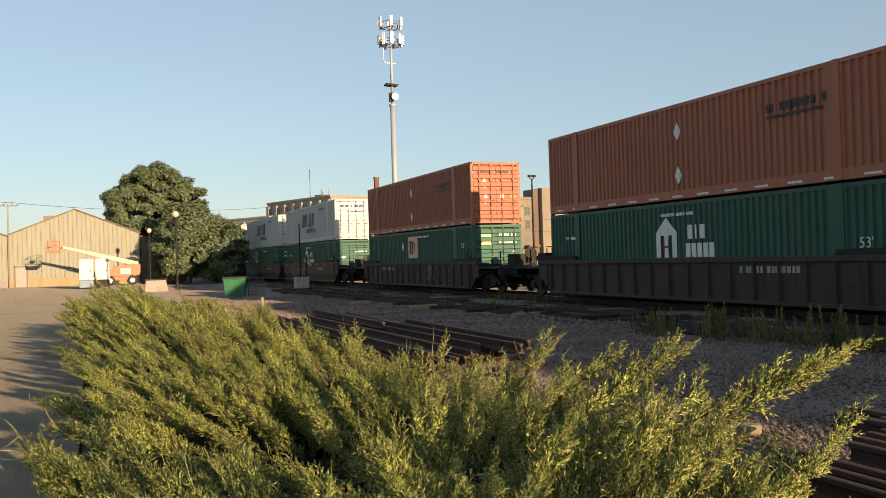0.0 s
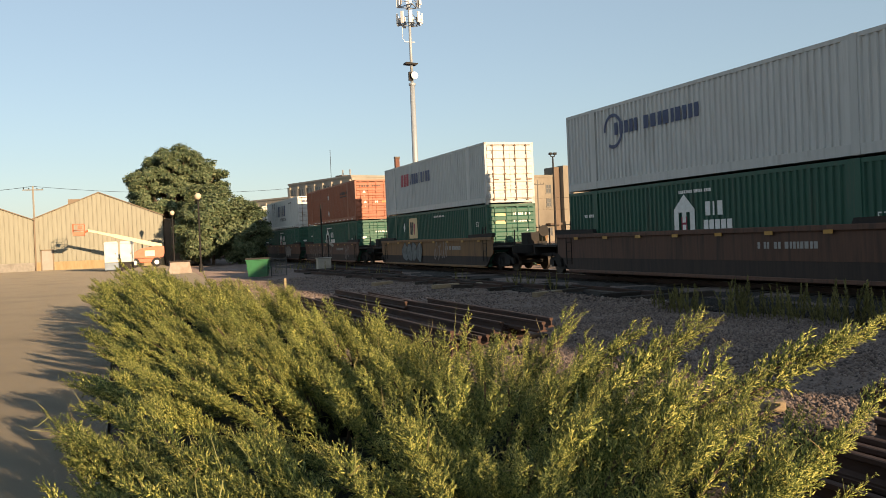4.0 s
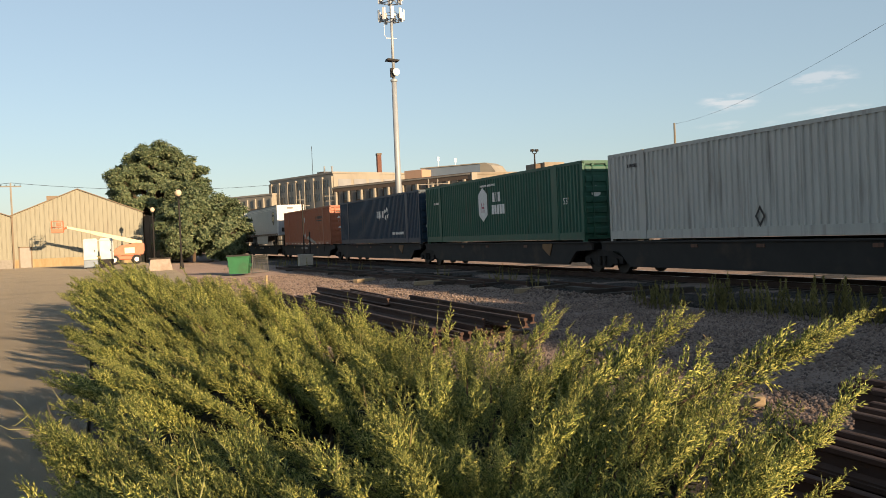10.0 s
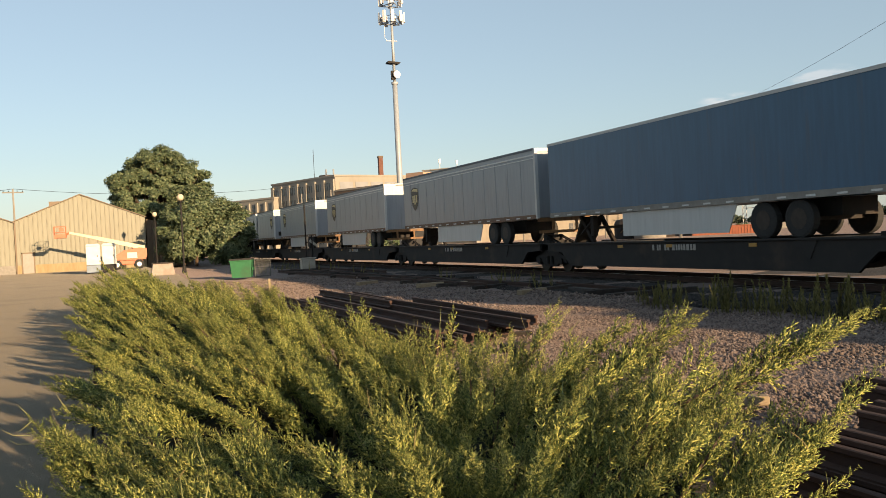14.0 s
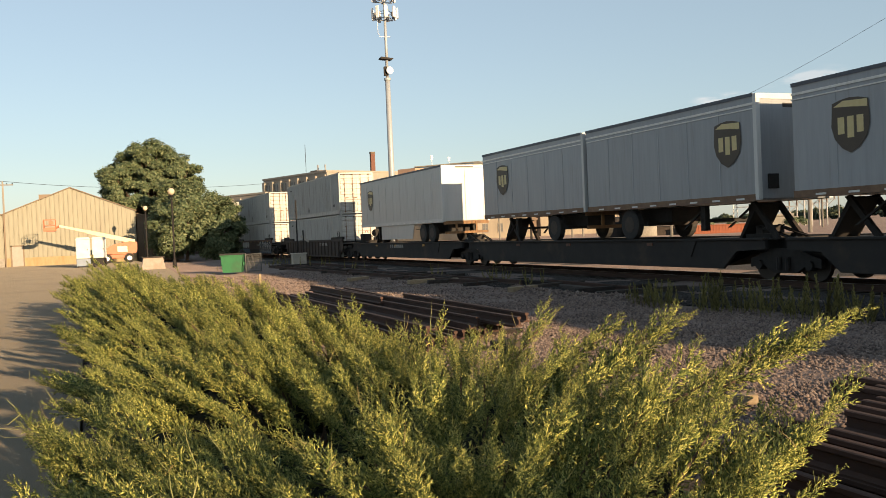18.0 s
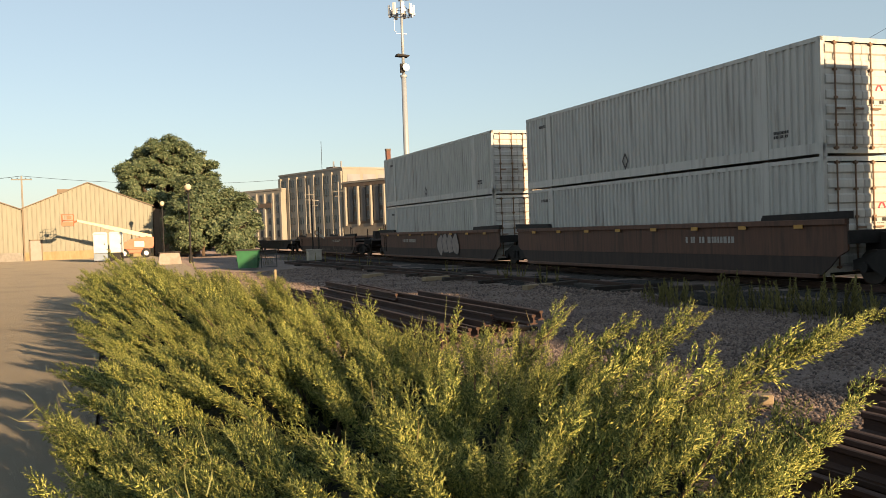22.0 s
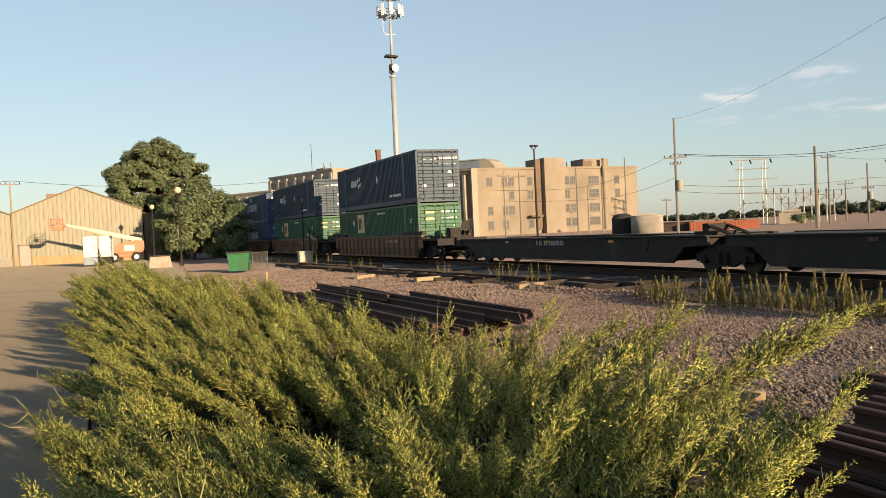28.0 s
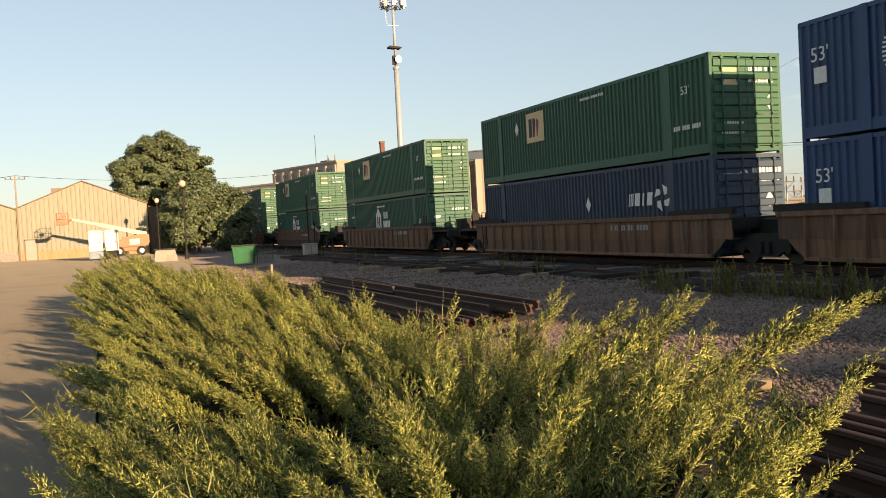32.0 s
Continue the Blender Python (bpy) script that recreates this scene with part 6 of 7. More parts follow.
def job_cabins():
    cabin = mat("cabin_plastic", (0.56, 0.57, 0.55), (0.47, 0.48, 0.46), 0.5, scale=2, dirt=(0.3, 0.3, 0.28), damt=0.35)
    for k, x in enumerate((-0.62, 0.62)):
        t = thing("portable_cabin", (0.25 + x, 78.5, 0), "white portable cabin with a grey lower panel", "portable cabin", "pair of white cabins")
        part("body", MB().cbox(-0.55, -0.6, 0.72, 0.55, 0.6, 2.3, 0.03), cabin, t)
        part("lower_panel", MB().cbox(-0.55, -0.6, 0.1, 0.55, 0.6, 0.70, 0.02), M["spine"] if k else mat("grey_panel", (0.2, 0.24, 0.3), (0.16, 0.2, 0.25), 0.5), t)
        part("roof", MB().prism([(-0.6, 2.3), (0.6, 2.3), (0.45, 2.48), (-0.45, 2.48)], 1, -0.63, 0.63), mat("translucent_roof", (0.5, 0.52, 0.5), (0.45, 0.46, 0.45), 0.5), t)
        part("door", MB().box(-0.4, -0.625, 0.75, 0.4, -0.602, 2.2), cabin, t)
        part("handle", MB().box(0.28, -0.65, 1.4, 0.34, -0.625, 1.52), M["iron"], t)
        part("skid", MB().box(-0.5, -0.6, 0, -0.35, 0.6, 0.1).box(0.35, -0.6, 0, 0.5, 0.6, 0.1), M["iron"], t)


def boom_lift():
    t = thing("boom_lift", (2.5, 89.6, 0), "orange boom lift with a long cream boom and work basket", "boom lift")
    og = mat("lift_orange", (0.50, 0.15, 0.075), (0.42, 0.125, 0.06), 0.5, scale=3, dirt=(0.2, 0.08, 0.04), damt=0.2)
    cr = mat("boom_cream", (0.72, 0.58, 0.36), (0.64, 0.5, 0.3), 0.5, scale=3)
    part("chassis", MB().cbox(-1.2, -1.0, 0.45, 1.5, 1.0, 0.85, 0.05), og, t)
    part("turntable", MB().prism([(-0.9, 0.9), (1.75, 0.9), (1.9, 1.25), (1.9, 1.95), (1.2, 2.05), (-0.2, 1.8), (-0.9, 1.4)], 1, -0.95, 0.95), og, t)
    part("engine_panel", MB().box(0.1, -0.965, 1.05, 1.0, -0.951, 1.6), mat("panel_white", (0.75, 0.62, 0.45), (0.7, 0.58, 0.42), 0.5), t)
    for x in (-0.85, 1.15):
        for y in (-1.0, 1.0):
            w = part("wheel", MB().tube([(x, y - 0.16, 0.45), (x, y - 0.13, 0.45), (x, y + 0.13, 0.45), (x, y + 0.16, 0.45)], [0.36, 0.45, 0.45, 0.36], 20), M["black"], t)
            part("rim", MB().tube([(x, y - 0.18, 0.45), (x, y + 0.18, 0.45)], 0.22, 14), M["white"], w)
    part("boom", MB().prism([(1.75, 1.75), (1.75, 2.2), (-2.6, 3.32), (-2.6, 2.98)], 1, -0.22, 0.22), cr, t)
    part("boom_extension", MB().prism([(-2.5, 3.0), (-2.5, 3.26), (-4.9, 3.85), (-4.9, 3.65)], 1, -0.15, 0.15), cr, t)
    part("jib", MB().tube([(-4.85, 0, 3.75), (-5.25, 0, 3.55), (-5.3, 0, 3.35)], 0.09, 8), og, t)
    b = part("basket", MB().box(-6.2, -0.9, 3.25, -5.2, 0.9, 3.33), og, t)
    for x in (-6.2, -5.2):
        for y in (-0.9, 0.0, 0.9):
            part("rail_post", MB().tube([(x, y, 3.3), (x, y, 4.35)], 0.025, 6), og, b)
    for z in (3.8, 4.35):
        part("hand_rail", MB().tube([(-6.2, -0.9, z), (-5.2, -0.9, z), (-5.2, 0.9, z), (-6.2, 0.9, z), (-6.2, -0.9, z)], 0.025, 6), og, b)
    part("control_box", MB().cbox(-5.75, -1.02, 3.9, -5.35, -0.8, 4.2, 0.02), og, b)
    part("lower_guard", MB().box(-6.2, -0.92, 3.33, -5.2, -0.9, 3.62), og, b)


stake(), dumpster(), signal_box(), barrier_block(), job_cabins(), boom_lift()
lamp_post(5.55, 63.3, 5.3)
lamp_post(5.25, 88.0, 5.15)


# ---- metal sheds ----
SHED = mat("cream_sheet_metal", (0.266, 0.251, 0.19), (0.23, 0.217, 0.165), 0.6, scale=0.9, stretch=(3, 3, 0.4), dirt=(0.201, 0.161, 0.125), dscale=0.4, damt=0.25, vary=0.05)
TRIM = mat("brown_trim", (0.182, 0.129, 0.0836), (0.152, 0.11, 0.0722), 0.6, scale=2)
SHED_BASE = mat("stained_footing", (0.40, 0.32, 0.19), (0.34, 0.25, 0.13), 0.9, scale=1.4, stretch=(2, 2, 0.6), dirt=(0.26, 0.13, 0.05), damt=0.25)


def shed(x0, x1, y, eave, ridge, depth, door, label):
    t = thing("metal_shed", ((x0 + x1) / 2, y, 0), label, "shed", "sheds beyond the lot")
    h, base = (x1 - x0) / 2, 0.85
    part("wall", MB().prism([(-h, base), (h, base), (h, eave), (0, ridge), (-h, eave)], 1, 0.0, depth), SHED, t)
    part("footing", MB().box(-h - 0.02, -0.03, -0.15, h + 0.02, depth, base - 0.002), SHED_BASE if door else M["concrete"], t, "stained concrete footing")
    n = int(2 * h / 0.42)
    for k in range(n + 1):
        x = -h + k * 2 * h / n
        z = eave + (ridge - eave) * (1 - abs(x) / h) - 0.06
        part("rib", MB().prism([(x - 0.05, 0), (x - 0.025, -0.05), (x + 0.025, -0.05), (x + 0.05, 0)], 2, base, z), SHED, t)
    for s in (-1, 1):
        part("roof", MB().prism([(0, ridge + 0.02), (s * (h + 0.15), eave - 0.04), (s * (h + 0.15), eave + 0.06), (0, ridge + 0.12)], 1, -0.2, depth + 0.2), TRIM, t)
    if door:
        d = part("door", MB().cbox(door - 0.5, -0.09, 0, door + 0.5, 0.0, 2.0, 0.01), mat("grey_door", (0.30, 0.27, 0.24), (0.26, 0.24, 0.21), 0.6), t, "plain grey steel door")
        part("handle", MB().box(door - 0.4, -0.13, 0.95, door - 0.3, -0.09, 1.05), M["railtop"], d)
        part("door_frame", MB().box(door - 0.62, -0.1, 0, door - 0.5, 0, 2.1).box(door + 0.5, -0.1, 0, door + 0.62, 0, 2.1).box(door - 0.62, -0.1, 2.0, door + 0.62, 0, 2.12), TRIM, t)
        part("roof_vent", MB().box(-3.2, 6.0, ridge - 1.6, -1.9, 7.0, ridge - 0.25), TRIM, t)
    part("corner_post", MB().box(-h - 0.06, -0.08, -0.1, -h + 0.08, 0.02, eave), TRIM, t)


shed(-7.6, 4.75, 97.0, 5.25, 7.75, 22, -5.1, "cream corrugated metal shed with a grey door")


# Added annex: its brown wall stands in for shed wall in tree shade.
def shade_annex(x0, x1, y, h0, h1):
    t = thing("shade_annex", (x0, y, 0), "low brown annex added in place of a shaded shed wall", "shed")
    w = x1 - x0
    part("wall", MB().prism([(0.02, -0.1), (w, -0.1), (w, h1), (0.02, h0)], 1, 0.3, 12), TRIM, t)
    part("roof", MB().prism([(0.02, h0), (w + 0.2, h1 - 0.06), (w + 0.2, h1 + 0.05), (0.02, h0 + 0.12)], 1, 0.1, 12.2), TRIM, t)
    for k in range(1, 8):
        part("rib", MB().prism([(k * w / 8 - 0.05, 0.3), (k * w / 8 - 0.025, 0.25), (k * w / 8 + 0.025, 0.25), (k * w / 8 + 0.05, 0.3)], 2, 0, h0 + (h1 - h0) * k / 8 - 0.05), TRIM, t)


shade_annex(4.9, 9.6, 97.4, 4.9, 3.9)
shed(-20.2, -7.75, 97.0, 5.15, 7.65, 22, 0, "cream corrugated metal shed on a concrete footing")


# ---- trees ----
M["leaf"] = leafy("tree_leaves", (0.078, 0.116, 0.060), (0.145, 0.182, 0.092), (0.25, 0.275, 0.148), 0.6, 0.3)
# paler, flatter tones put the haze of distance into the leaf colour
M["leaf_far_haze"] = leafy("hazy_far_leaves", (0.085, 0.105, 0.07), (0.105, 0.125, 0.08), (0.13, 0.15, 0.10), 0.7, 0.2)


def leaf_cloud(centres, radii, n, size, seed, squash=0.8, twig=1):
    """Small folded leaves in clumps, thickest near each clump's skin; twig: leaves in a row on each drooping twig."""
    rng = np.random.default_rng(seed)
    w = np.array(radii) ** 2
    k = rng.choice(len(centres), n, p=w / w.sum())
    d = unit(rng.normal(0, 1, (n, 3)))
    r = np.array(radii)[k] * rng.uniform(0, 1, n) ** 0.45 * 1.08
    p = np.array(centres)[k] + d * r[:, None] * np.array([1, 1, squash])
    out = unit(p - np.mean(centres, 0))
    run = unit(out * np.array([1, 1, 0.2]) + rng.normal(0, 0.45, (n, 3)) + np.array([0, 0, -0.30]))
    p = np.concatenate([p + run * size * 1.1 * q for q in range(twig)])
    d, out = np.tile(d, (twig, 1)), np.tile(out, (twig, 1))
    n *= twig
    c = unit(0.35 * d + 0.5 * out + rng.normal(0, 0.45, (n, 3)) + np.array([0, 0, 0.45]))
    a = unit(np.cross(c, rng.normal(0, 1, (n, 3))))
    b = np.cross(c, a)
    s = (size * rng.uniform(0.6, 1.4, n))[:, None]
    v = np.stack([p - a * s, p + b * s * 0.5 + c * s * 0.15, p + a * s, p - b * s * 0.5 + c * s * 0.15], 1).reshape(-1, 3)
    f = (np.arange(n)[:, None, None] * 4 + np.array([(0, 1, 2), (0, 2, 3)])[None]).reshape(-1, 3)
    return raw_mesh("leaves", v, f, 3)


def tree(x, y, crown, clumps, n, size, trunk, seed, label):
    """crown: middle height, half width, half height; clumps fill the crown unevenly."""
    rng = np.random.default_rng(seed)
    t = thing("tree", (x, y, 0), label, "tree", "trees behind the lot")
    zc, rw, rh = crown
    cs, rs = [], []
    for k in range(clumps):
        d = unit(rng.normal(0, 1, 3))
        q = rng.uniform(0.2, 1.0) ** 0.5 * 0.93
        cs.append((d[0] * rw * q, d[1] * rw * q, zc + d[2] * rh * q))
        rs.append(rng.uniform(0.45, 0.85))
    part("trunk", MB().tube([(0, 0, -0.1), (0.08, 0.05, zc * 0.35), (0.0, 0.1, zc * 0.7), (0.1, 0.1, zc)], [trunk, trunk * 0.8, trunk * 0.55, trunk * 0.3], 10), M["bark"], t, "", True)
    for k in range(0, clumps, 2):
        c = cs[k]
        part("limb", MB().tube([(0, 0.05, zc * 0.4), (c[0] * 0.4, c[1] * 0.4, zc * 0.45 + c[2] * 0.25), (c[0] * 0.9, c[1] * 0.9, c[2])], [trunk * 0.4, trunk * 0.25, 0.03], 6), M["bark"], t)
    ob = part("crown", leaf_cloud(cs, rs, n // 3, size, seed + 50, 0.6, 3), M["leaf"], t, "dense dark green leaves")
    ob["kind"] = "stuff"
    return t


tree(6.9, 102.5, (7.9, 5.7, 5.5), 420, 150000, 0.15, 0.35, 21, "broad dense dark green deciduous tree")
tree(8.2, 93.5, (3.6, 2.3, 3.6), 70, 24000, 0.15, 0.16, 24, "dense dark green tree with branches to the ground")
tree(9.2, 91.0, (4.2, 3.5, 4.3), 140, 46000, 0.15, 0.18, 22, "dense dark green tree with branches to the ground")
tree(12.2, 89.5, (3.3, 2.6, 3.6), 90, 25000, 0.15, 0.14, 23, "leaning dark green tree with ragged upright shoots")


# ---- the buildings across the track ----
def wallmat(name, c, c2, dirt, damt=0.3):
    return mat(name, c, c2, 0.85, scale=0.35, stretch=(1, 1, 0.5), dirt=dirt, dscale=0.12, damt=damt, bump=0.15, bscale=6)


CREAM = wallmat("aged_cream_concrete", (0.31, 0.277, 0.232), (0.267, 0.243, 0.2), (0.182, 0.156, 0.133))
TAN = wallmat("tan_stucco", (0.258, 0.216, 0.165), (0.212, 0.178, 0.138), (0.14, 0.117, 0.092), 0.5)
BRICK = wallmat("dark_brown_brick", (0.15, 0.105, 0.075), (0.12, 0.0863, 0.0638), (0.075, 0.0562, 0.045))
PANE = mat("dark_window_glass", (0.07, 0.075, 0.08), (0.10, 0.10, 0.10), 0.12, scale=1.5, spec=0.6)
SASH = mat("dull_sash", (0.17, 0.15, 0.125), (0.13, 0.115, 0.1), 0.6)
# dark grey that carries the shade of the recessed bays
BAY = wallmat("grey_bay_shade", (0.125, 0.118, 0.112), (0.10, 0.095, 0.09), (0.075, 0.07, 0.066))
GREY = wallmat("grey_metal_siding", (0.27, 0.27, 0.277), (0.225, 0.225, 0.232), (0.15, 0.15, 0.15), 0.2)


def block(name, p, q, H, depth, material, label):
    """A building whose long front runs from p to q; returns it, its length. In its space the front lies at y = 0, the camera's side at -y."""
    d = Vector((q[0] - p[0], q[1] - p[1]))
    t = thing(name, (p[0], p[1], -0.3), label, "building", "industrial buildings across the track", turn=math.degrees(math.atan2(d.y, d.x)))
    part("wall", MB().box(0, 0, 0, d.length, depth, H + 0.3), material, t)
    part("roof", MB().box(-0.2, -0.2, H + 0.3, d.length + 0.2, depth + 0.2, H + 0.75), material, t, "plain parapet")
    return t, d.length


def win(t, x, z, w, h, y=0.0, cross=True):
    wd = part("window", shared("win_%g_%g" % (w, h), lambda: MB().box(-w / 2, -0.03, 0, w / 2, 0.02, h)), PANE, t, at=(x, y, z))
    part("window_frame", shared("winf_%g_%g_%d" % (w, h, cross), lambda: win_frame(w, h, cross)), SASH, wd)
    part("sill", shared("wins_%g" % w, lambda: MB().box(-w / 2 - 0.1, -0.16, -0.14, w / 2 + 0.1, 0.0, 0.0)), SASH, wd)


def win_frame(w, h, cross):
    mb = MB()
    for x in (-w / 2, w / 2 - 0.09) + ((-0.04,) if cross else ()):
        mb.box(x, -0.07, 0, x + 0.09, -0.03, h)
    for z in (0, h - 0.09) + ((h * 0.5,) if cross else ()):
        mb.box(-w / 2, -0.07, z, w / 2, -0.03, z + 0.09)
    return mb


def buildings():
    # west wing, far behind the tree
    t, n = block("factory_wing", (25.0, 267.0), (43.8, 229.5), 13.6, 14, CREAM, "long pale concrete factory wing with small windows")
    for k in range(11):
        x = n - 2.0 - k * 3.6
        part("pilaster", shared("pil_w", lambda: MB().box(-0.35, -0.4, 0, 0.35, 0, 13.2)), CREAM, t, at=(x + 1.8, 0, 0))
        for z in (1.6, 4.9, 8.1, 11.0):
            win(t, x, z, 1.0, 1.7, cross=False)
    part("sign_band", MB().box(n - 10, -0.5, 9.4, n - 4, -0.41, 10.6), BRICK, t, "dark sign band with unreadable lettering")
    # tall block
    t, n = block("factory_block", (44.2, 233.8), (54.0, 205.4), 17.2, 26, CREAM, "five-storey pale concrete factory block with pilasters")
    for k in range(8):
        x = 0.6 + k * (n - 1.2) / 7
        part("pilaster", shared("pil_a", lambda: MB().box(-0.6, -0.45, 0, 0.6, 0, 16.9)), CREAM, t, at=(x, 0, 0))
        if k < 7:
            xm = x + (n - 1.2) / 14
            part("bay_panel", shared("bay_a", lambda: MB().box(-1.4, -0.05, 0.4, 1.4, 0.03, 16.3)), CREAM, t, at=(xm, 0, 0))
            for z in (1.4, 4.7, 8.0, 11.3, 14.4):
                for q in (-0.75, 0.75):
                    win(t, xm + q, z, 0.75, 1.7, -0.06, False)
    e = part("end_wall", MB().box(n, 0.0, 0, n + 0.25, 25.8, 17.4), CREAM, t)
    for k in range(5):
        part("frieze_window", shared("frieze", lambda: MB().box(0, -1.9, 0, 0.08, 1.9, 1.9)), GREY, e, at=(n + 0.25, 3.2 + k * 4.6, 14.3))
    part("roof_box", MB().box(18.5, 3, 17.8, 21.5, 7, 18.7), BRICK, t)
    part("aerial", MB().tube([(16.5, 3, 17.8), (16.5, 3, 25.5)], 0.06, 6), M["iron"], t)
    part("vent_stack", MB().tube([(23.5, 2, 17.8), (23.5, 2, 19.8)], 0.2, 8), GREY, t)
    part("vent_stack", MB().tube([(26.8, 2, 17.8), (26.8, 2, 19.6)], 0.2, 8), GREY, t)
    # dark-bayed block
    t, n = block("brick_block", (54.2, 205.0), (72.6, 164.7), 13.5, 40, BRICK, "dark brick factory block with pale concrete pilasters")
    for k in range(10):
        x = 1.0 + k * (n - 2.6) / 9
        part("pilaster", shared("pil_b", lambda: MB().box(-0.26, -0.75, 3.6, 0.26, 0, 12.9)), CREAM, t, at=(x, 0, 0))
        if k < 9:
            xm = x + (n - 2.6) / 18
            part("bay_screen", shared("bay_b", lambda: MB().box(-1.5, -0.3, 4.6, 0.1, 0.0, 12.9)), BAY, t, at=(xm, 0, 0))
            for z in (5.2, 8.2, 11.0):
                win(t, xm + 0.9, z, 1.1, 1.8, -0.02)
            if k % 2 == 0:
                win(t, xm, 1.6, 1.4, 1.4, -0.02)
    part("upper_band", MB().box(0, -0.35, 12.9, n, 0, 13.8), BRICK, t)
    part("lower_wall", MB().box(0.05, -0.34, 0, n - 0.05, -0.305, 4.0), TAN, t, "plain lower wall")
    part("coping", MB().box(0, -0.5, 13.8, n, -0.1, 14.1), CREAM, t)
    for z in (4.4, 7.6, 10.6):
        part("floor_band", MB().box(0, -0.12, z - 0.25, n, 0, z), BRICK, t)
    for k in range(7):
        part("fire_escape_landing", shared("landing", lambda: MB().box(-1.2, -1.5, 0, 1.2, -0.8, 0.1)), M["iron"], t, at=(32.0, 0, 2.6 + 1.5 * k))
    # front block
    t, n = block("stucco_block", (72.7, 164.5), (114.8, 167.5), 13.5, 34, TAN, "tan stucco warehouse front with groups of windows")
    part("corner_pier", MB().box(-0.4, -0.5, 0, 0.9, 0, 14.1), CREAM, t)
    part("stair_tower", MB().box(16.6, -1.6, 0, 21.6, 6, 16.1), TAN, t)
    # dark box puts the shade of the tower's left side into colour
    part("tower_shade_strip", MB().box(15.0, -0.4, 1.0, 16.6, 0, 15.9), BRICK, t, "dark strip painted as the tower's shaded side")
    part("roof_house", MB().box(28.5, 1.0, 13.8, 35.2, 6, 16.0), TAN, t)
    part("roof_house_dark", MB().box(28.2, 0.9, 13.9, 30.6, 1.0, 15.6), BRICK, t)
    part("flue", MB().tube([(24.6, 1.5, 13.8), (24.6, 1.5, 15.4)], 0.35, 10), GREY, t)
    part("flue", MB().tube([(32.8, -0.5, 0.5), (32.8, -0.5, 16.0)], 0.45, 10), TAN, t)
    for x in (4.0, 7.6, 9.2, 13.8, 23.2, 24.8, 29.6, 31.0, 36.6):
        for z in (1.4, 4.4, 7.5, 10.4):
            if (int(x * 7) + int(z)) % 5:
                win(t, x, z, 1.3, 1.8)
    for z in (3.7, 6.8, 9.8, 12.8):
        part("floor_line", MB().box(0.9, -0.04, z, 15.0, 0, z + 0.14), TAN, t)
        part("floor_line", MB().box(21.6, -0.04, z, n, 0, z + 0.14), TAN, t)
    part("loading_canopy", MB().box(13.0, -1.6, 3.6, 16.0, 0, 4.0), BRICK, t)
    # roof structures and stack behind
    s = thing("brick_chimney", (70.5, 220.0, 0), "tall square red brick chimney behind the roofs", "chimney")
    part("shaft", MB().prism([(-0.55, -0.55), (0.55, -0.55), (0.55, 0.55), (-0.55, 0.55)], 2, 10, 22.9), mat("red_brick", (0.22, 0.10, 0.07), (0.17, 0.08, 0.06), 0.9, scale=3, bump=0.2), s)
    part("cap", MB().box(-0.64, -0.64, 22.9, 0.64, 0.64, 23.4), BRICK, s)
    s = thing("roof_penthouse", (76.0, 186.0, 13.5), "grey metal rooftop penthouse with a rounded end", "rooftop structure", turn=-52)
    part("body", MB().box(-7.0, 0, 0, 8.5, 6, 3.4), wallmat("blue_grey_cladding", (0.16, 0.21, 0.27), (0.14, 0.18, 0.235), (0.14, 0.15, 0.17), 0.2), s)
    part("eave", MB().box(-7.2, -0.2, 3.4, 8.5, 6, 3.62), CREAM, s)
    part("rounded_end", MB().prism([(8.5, 0), (12.5, 0), (12.2, 1.6), (11.2, 2.9), (9.8, 3.6), (8.5, 3.6)], 1, 0, 6), CREAM, s)
    s = thing("roof_hut", (69.0, 190.0, 13.5), "small pinkish brick rooftop hut", "rooftop structure", turn=-60)
    part("body", MB().box(-2.6, 0, 0, 2.6, 4, 3.0), wallmat("pink_brick", (0.42, 0.27, 0.19), (0.37, 0.24, 0.17), (0.3, 0.2, 0.14)), s)
    for x, h in ((-0.8, 4.6), (3.5, 4.0)):
        a = thing("roof_aerial", (75.4 + x, 188.0, 16.5), "small white rooftop aerial mast", "aerial", "rooftop aerials")
        part("mast", MB().tube([(0, 0, 0), (0, 0, h * 0.6)], 0.07, 6), M["white"], a)
        part("panel", MB().box(-0.25, -0.1, h * 0.4, 0.25, 0.1, h * 0.62), M["white"], a)


buildings()


